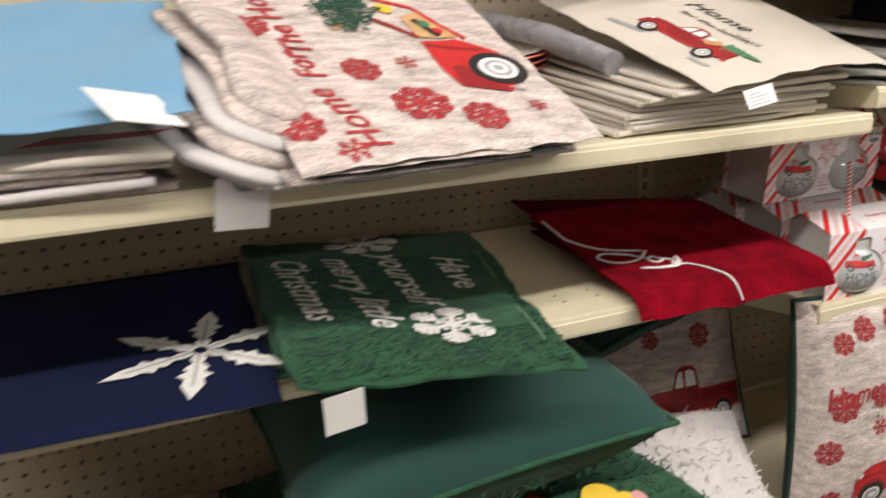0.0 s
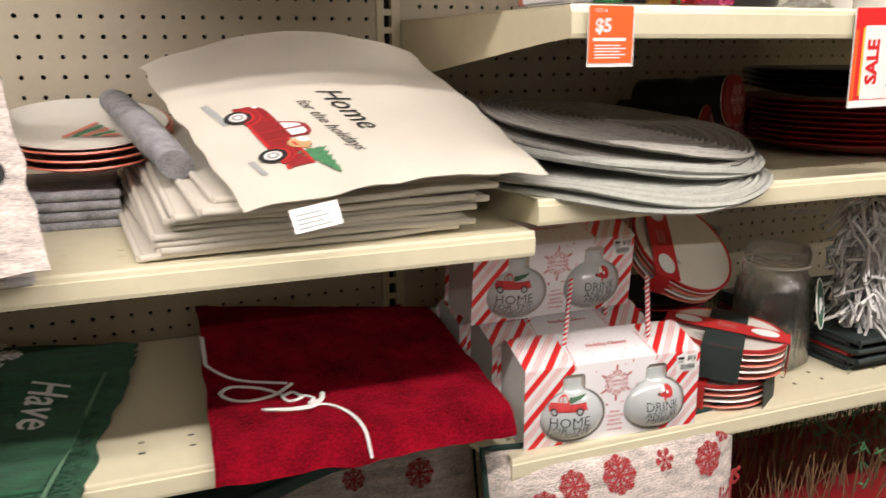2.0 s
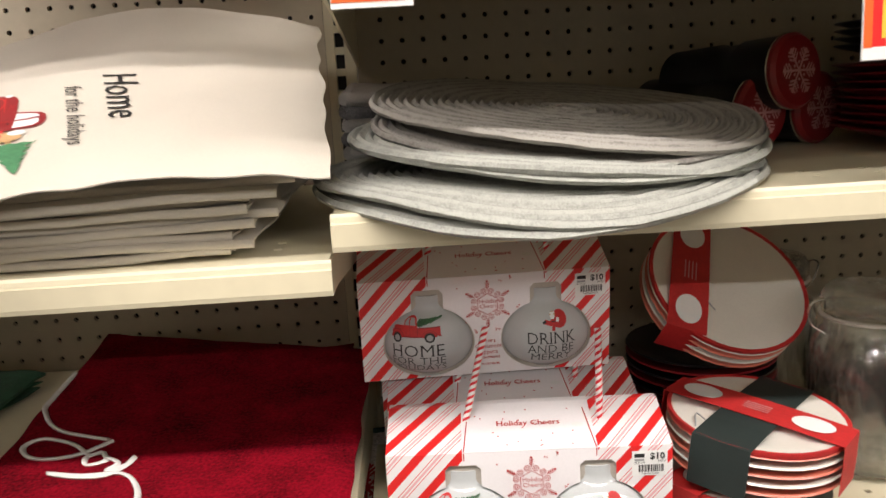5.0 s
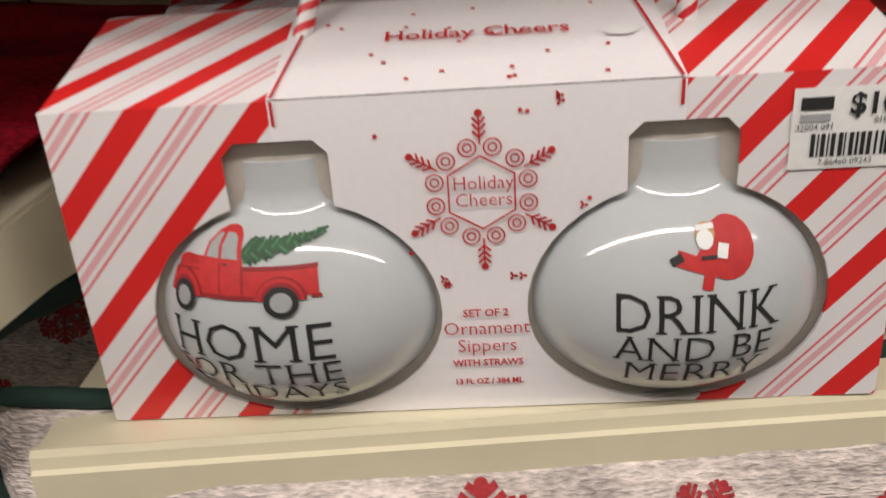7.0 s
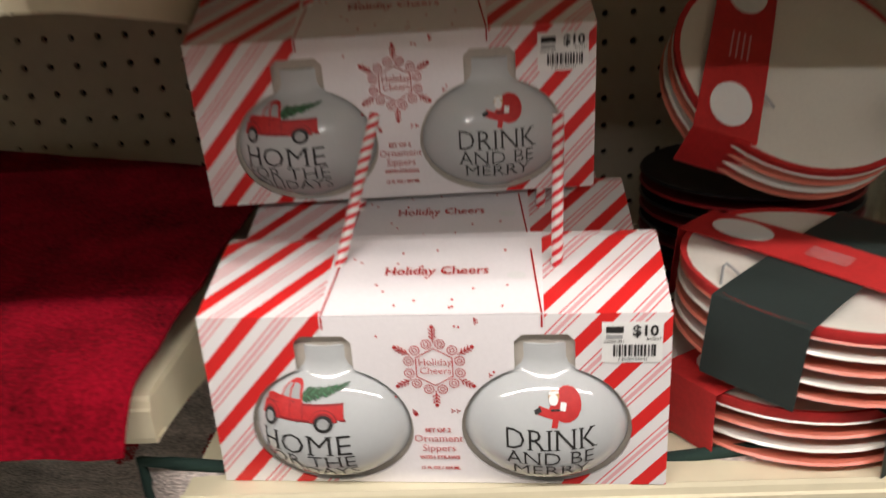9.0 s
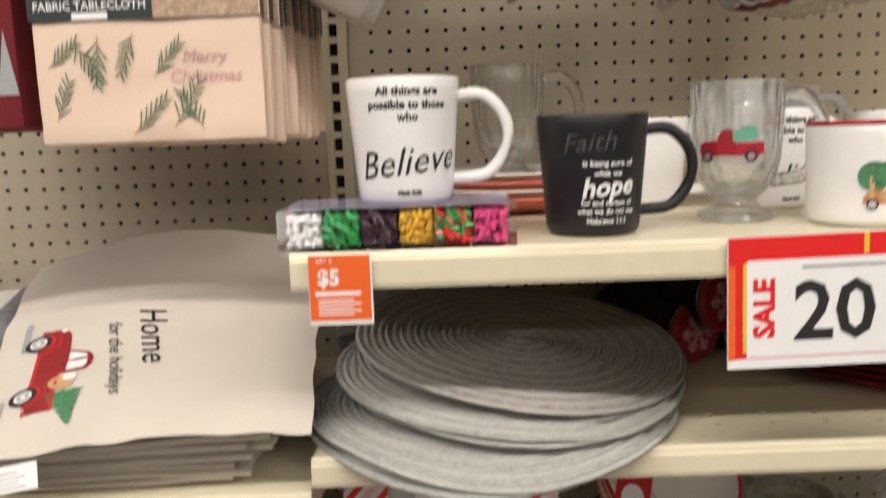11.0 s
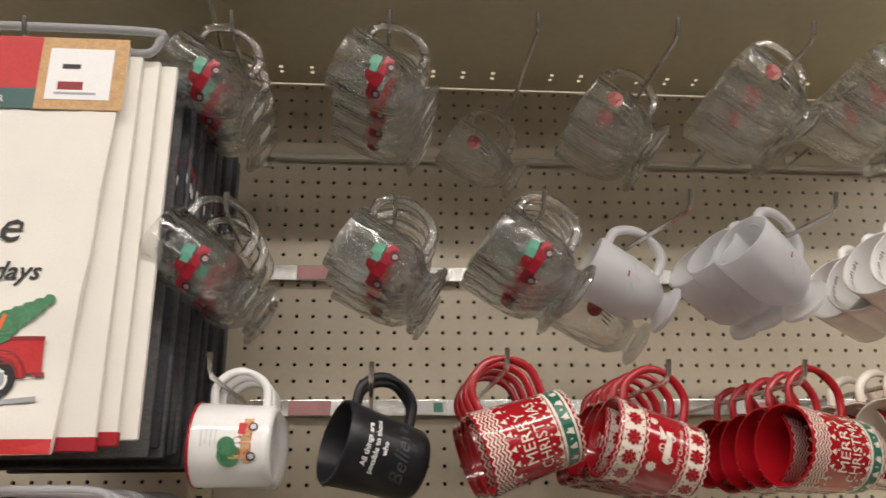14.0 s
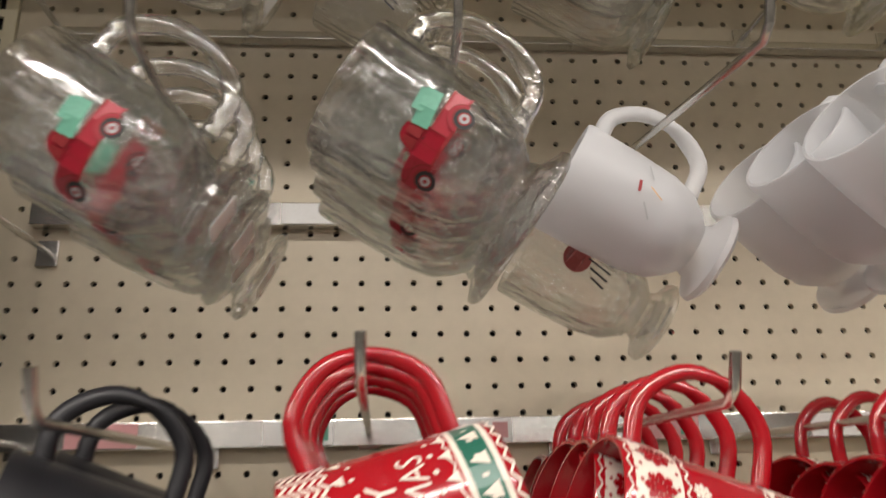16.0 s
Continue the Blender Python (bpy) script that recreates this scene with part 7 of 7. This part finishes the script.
def tablecloth(first, x, y):
    th = thing("packed_tablecloth", pose(x, y, 1.440, 0, 0, 0), "blush tablecloth with pine sprigs, folded on a plastic hanger", "tablecloth", "packed tablecloths")
    W, Hh = 0.193, 0.262
    bm = bmesh.new()
    block(bm, 0, W, 0, 0.013, 0, Hh, 0.004)
    rumple(bm, 0.0040, 15.0)
    smooth(part("folded_cloth", bm, BLUSH, th), 50)
    bm = bmesh.new()
    tube(bm, curve_pts([(0.01, 0.006, Hh - 0.004), (-0.004, 0.006, Hh + 0.006), (0.004, 0.006, Hh + 0.022), (W / 2, 0.006, Hh + 0.024), (W - 0.004, 0.006, Hh + 0.022), (W + 0.004, 0.006, Hh + 0.006), (W - 0.01, 0.006, Hh - 0.004)], 30), 0.0035, 8)
    smooth(part("hanger", bm, HANGER, th, "clear plastic hanger"), 60)
    bm = bmesh.new()
    block(bm, -0.0012, W + 0.0012, -0.0012, 0.0142, 0.103, 0.198, 0.001)
    part("paper_sleeve", bm, mat("sleeve_side", (0.06, 0.06, 0.07), 0.5) if "sleeve_side" not in bpy.data.materials else bpy.data.materials["sleeve_side"], th, "printed paper sleeve")
    f = lambda a, b, h=0.0: Vector((a, -0.0014 - h, b))
    items = [(rect(-0.001, 0.125, 0.104, 0.198), REDPRINT, 0.0002), (rect(-0.001, 0.1032, 0.104, 0.125), BLACKFELT, 0.0002), (rect(0.104, 0.1032, W + 0.001, 0.198), BLUSH, 0.0002), (rect(0.104, 0.150, W, 0.172), WHITE, 0.0004), (rect(0.104, 0.103, W, 0.148), mat("photo_tan", (0.42, 0.30, 0.20), 0.5, var=0.5, scale=150) if "photo_tan" not in bpy.data.materials else bpy.data.materials["photo_tan"], 0.0004), (rect(0.076, 0.177, 0.101, 0.197), PAPER, 0.0005), (rect(0.036, 0.1035, 0.066, 0.109), PAPER, 0.0005)]
    for k in range(5):
        w = 0.005 + 0.003 * k
        for q in range(k + 1):
            items.append((circle(0.053 + (q - k / 2) * 0.0062, 0.180 - 0.0085 * k, 0.0021, 6), PAPER, 0.0006))
    items += [(bar(0.053, 0.186, 0.040, 0.136, 0.0012), PAPER, 0.0005), (bar(0.053, 0.186, 0.066, 0.136, 0.0012), PAPER, 0.0005), (circle(0.053, 0.190, 0.004, 8), GREYPRINT, 0.0006), (rect(0.044, 0.129, 0.062, 0.134), PAPER, 0.0005)]
    for k in range(7):
        items.append((bar(0.112 + 0.012 * k, 0.176, 0.116 + 0.011 * k, 0.194 - 0.006 * (k % 2), 0.002), BLACKPRINT if k % 3 else TANPRINT, 0.0005))
    decal("sleeve_print", items, f, th, "red label with a lace fir tree and a photo", 0.2)
    lettering("lettering", "FABRIC TABLECLOTH", 0.0098, f, WHITE, th, (0.0515, 0.1115), 0, h=0.0006, fat=0.0001)
    tc_print(th, W, Hh, 0.0)
    return th


t0 = tablecloth(True, -0.216, -0.425)
for k in range(1, 9):
    copy_thing(t0, pose(-0.216 + rnd.uniform(-0.003, 0.003) + 0.0025 * k, -0.425 + 0.024 * k, 1.440 + rnd.uniform(-0.004, 0.004), 0, rnd.uniform(-1, 1), rnd.uniform(-3, 3)))
peg(-0.118, 1.735, -0.43)

th = thing("packed_tablecloth", pose(-0.43, -0.405, 1.455), "dark red packed tablecloth with pale trees", "tablecloth", "packed tablecloths")
bm = bmesh.new()
block(bm, 0, 0.19, 0, 0.25, 0, 0.23, 0.006)
smooth(part("folded_cloth", bm, mat("wine_cloth", (0.16, 0.008, 0.014), 0.85, var=0.15, bump=0.2), th), 50)
f = lambda a, b, h=0.0: Vector((a, -h, b))
decal("tree_print", [([(x - 0.009, 0.03), (x + 0.009, 0.03), (x, 0.085)], GREYPRINT, 0.0008) for x in (0.03, 0.075, 0.12, 0.155, 0.18)], f, th, "pale grey tree shapes")
bm = bmesh.new()
block(bm, 0.0, 0.19, 0.05, 0.08, 0.232, 0.26, 0.004)
part("hanger", bm, DKGREEN, th)
peg(-0.335, 1.735, -0.42)


REDCLOTH = mat("red_hem_cloth", (0.34, 0.012, 0.02), 0.85, var=0.15, bump=0.2)


def runner(x, y, z, m, first):
    th = thing("packed_runner", pose(x, y, z), "cream table runner with a red truck print hanging in its pack" if first else "grey patterned cloth hanging in its pack", "table runner", "hanging runners")
    W, Hh = 0.245, 0.452
    if first:
        bm = bmesh.new()
        block(bm, 0, W, 0, 0.010, 0, Hh, 0.003)
        rumple(bm, 0.0060, 9.0)
        for v in bm.verts:
            v.co.x *= 1 - 0.10 * (1 - v.co.z / Hh)
        smooth(part("folded_cloth", bm, RUNNERCLOTH, th), 50)
        for k in range(3):
            bm = bmesh.new()
            block(bm, 0.006, W + 0.012 + 0.017 * k, 0.011 + 0.010 * k, 0.020 + 0.010 * k, 0.004 + 0.006 * k, Hh - 0.01, 0.003)
            smooth(part("back_fold", bm, RUNNERCLOTH, th), 50)
            bm = bmesh.new()
            block(bm, 0.0055, W + 0.0126 + 0.017 * k, 0.0105 + 0.010 * k, 0.0204 + 0.010 * k, 0.0034 + 0.006 * k, 0.017 + 0.006 * k, 0.001)
            if k < 2:
                part("red_hem", bm, REDCLOTH, th, "red cloth hem")
        f = lambda a, b, h=0.0: Vector((a, -h - 0.0006 + crease(a, b, 0.0060, 9.0), b))
        items = [(rect(0.0005, 0.0, W * 0.90, 0.014), REDPRINT, 0.0006)]
        items += place(pickup(REDPRINT, DKRED, WHITE, BLACKPRINT, 0.0008), 0.100, 0.058, 0.205)
        items += [(bar(0.135, 0.045, 0.20, 0.052, 0.005), GREYPRINT, 0.0005)]
        for k in range(6):
            items += [(circle(0.155 + 0.009 * k, 0.120 + 0.006 * k, 0.017 - 0.0022 * k, 9), GREENPRINT, 0.0016 + 0.0001 * k)]
        items += [(circle(0.132, 0.122, 0.011, 12), TANPRINT, 0.0017), (circle(0.135, 0.140, 0.0085, 12), TANPRINT, 0.0018), (bar(0.128, 0.149, 0.138, 0.152, 0.006), REDPRINT, 0.002), (bar(0.154, 0.112, 0.160, 0.135, 0.004), ORANGE, 0.0024)]
        decal("print", items, f, th, "printed red truck with a dog and a tree", 0.02)
        lettering("lettering", "Home", 0.052, f, BLACKPRINT, th, (0.095, 0.212), 0, shear=0.3, h=0.0008)
        lettering("lettering", "for the holidays", 0.027, f, BLACKPRINT, th, (0.100, 0.172), 0, shear=0.3, h=0.0008, fat=0.0004)
        hd = [(rect(-0.0005, 0.389, W * 0.62, 0.454), REDPRINT, 0.0012), (rect(-0.0005, 0.364, W * 0.62, 0.389), mat("deep_teal", (0.02, 0.09, 0.08), 0.5), 0.0012), (rect(W * 0.62, 0.364, W, 0.454), TANPRINT, 0.0010), (rect(W * 0.66, 0.376, W * 0.94, 0.440), PAPER, 0.0016), (rect(W * 0.71, 0.388, W * 0.82, 0.398), DKRED, 0.0018), (rect(W * 0.70, 0.382, W * 0.88, 0.385), GREYPRINT, 0.0018), (rect(W * 0.72, 0.414, W * 0.80, 0.420), BLACKPRINT, 0.0018)]
        decal("header_card", hd, lambda a, b, h=0.0: Vector((a, -h, b)), th, "red and green header card", 0.2)
        lettering("lettering", "TABLE RUNNER", 0.0115, lambda a, b, h=0.0: Vector((a, -h, b)), WHITE, th, (0.080, 0.371), 0, h=0.0018)
        bm = bmesh.new()
        tube(bm, curve_pts([(0.0, 0.012, Hh - 0.004), (-0.008, 0.012, Hh + 0.004), (0.0, 0.012, Hh + 0.022), (W / 2, 0.012, Hh + 0.024), (W + 0.020, 0.012, Hh + 0.022), (W + 0.028, 0.012, Hh + 0.010), (W + 0.018, 0.012, Hh - 0.006), (W - 0.01, 0.012, Hh - 0.006)], 34), 0.005, 8)
        smooth(part("hanger", bm, HANGER, th, "clear plastic hanger"), 60)
    else:
        bm = bmesh.new()
        block(bm, 0.01, W, 0, 0.0105, 0, Hh, 0.004)
        smooth(part("folded_cloth", bm, m, th), 50)
        f2 = lambda a, b, h=0.0: Vector((W + h, 0.0015 + a, b))
        decal("side_print", [(rect(0.0005, 0.20 + 0.022 * k, 0.0075, 0.212 + 0.022 * k), (DKRED, BLACKPRINT, PAPER)[k % 3], 0.0008) for k in range(7)], f2, th)
    return th


runner(-0.292, -0.432, 1.757, LINEN, True)
shades = [mat(n, c, 0.9, var=0.4, scale=90, bump=0.3) for n, c in (("ash_cloth", (0.12, 0.115, 0.115)), ("charcoal_cloth", (0.045, 0.045, 0.05)), ("slate_cloth", (0.10, 0.10, 0.11)), ("soot_cloth", (0.03, 0.03, 0.035)), ("grey_cloth", (0.08, 0.078, 0.08)))]
for k in range(16):
    o = runner(-0.245 + 0.002 * k + rnd.uniform(-0.004, 0.004), -0.358 + 0.0165 * k, 1.766 + rnd.uniform(-0.008, 0.008), shades[k % 5], False)
    o.rotation_euler = (0, 0, radians(rnd.uniform(-1.5, 1.5)))
peg(-0.165, 2.232, -0.435)
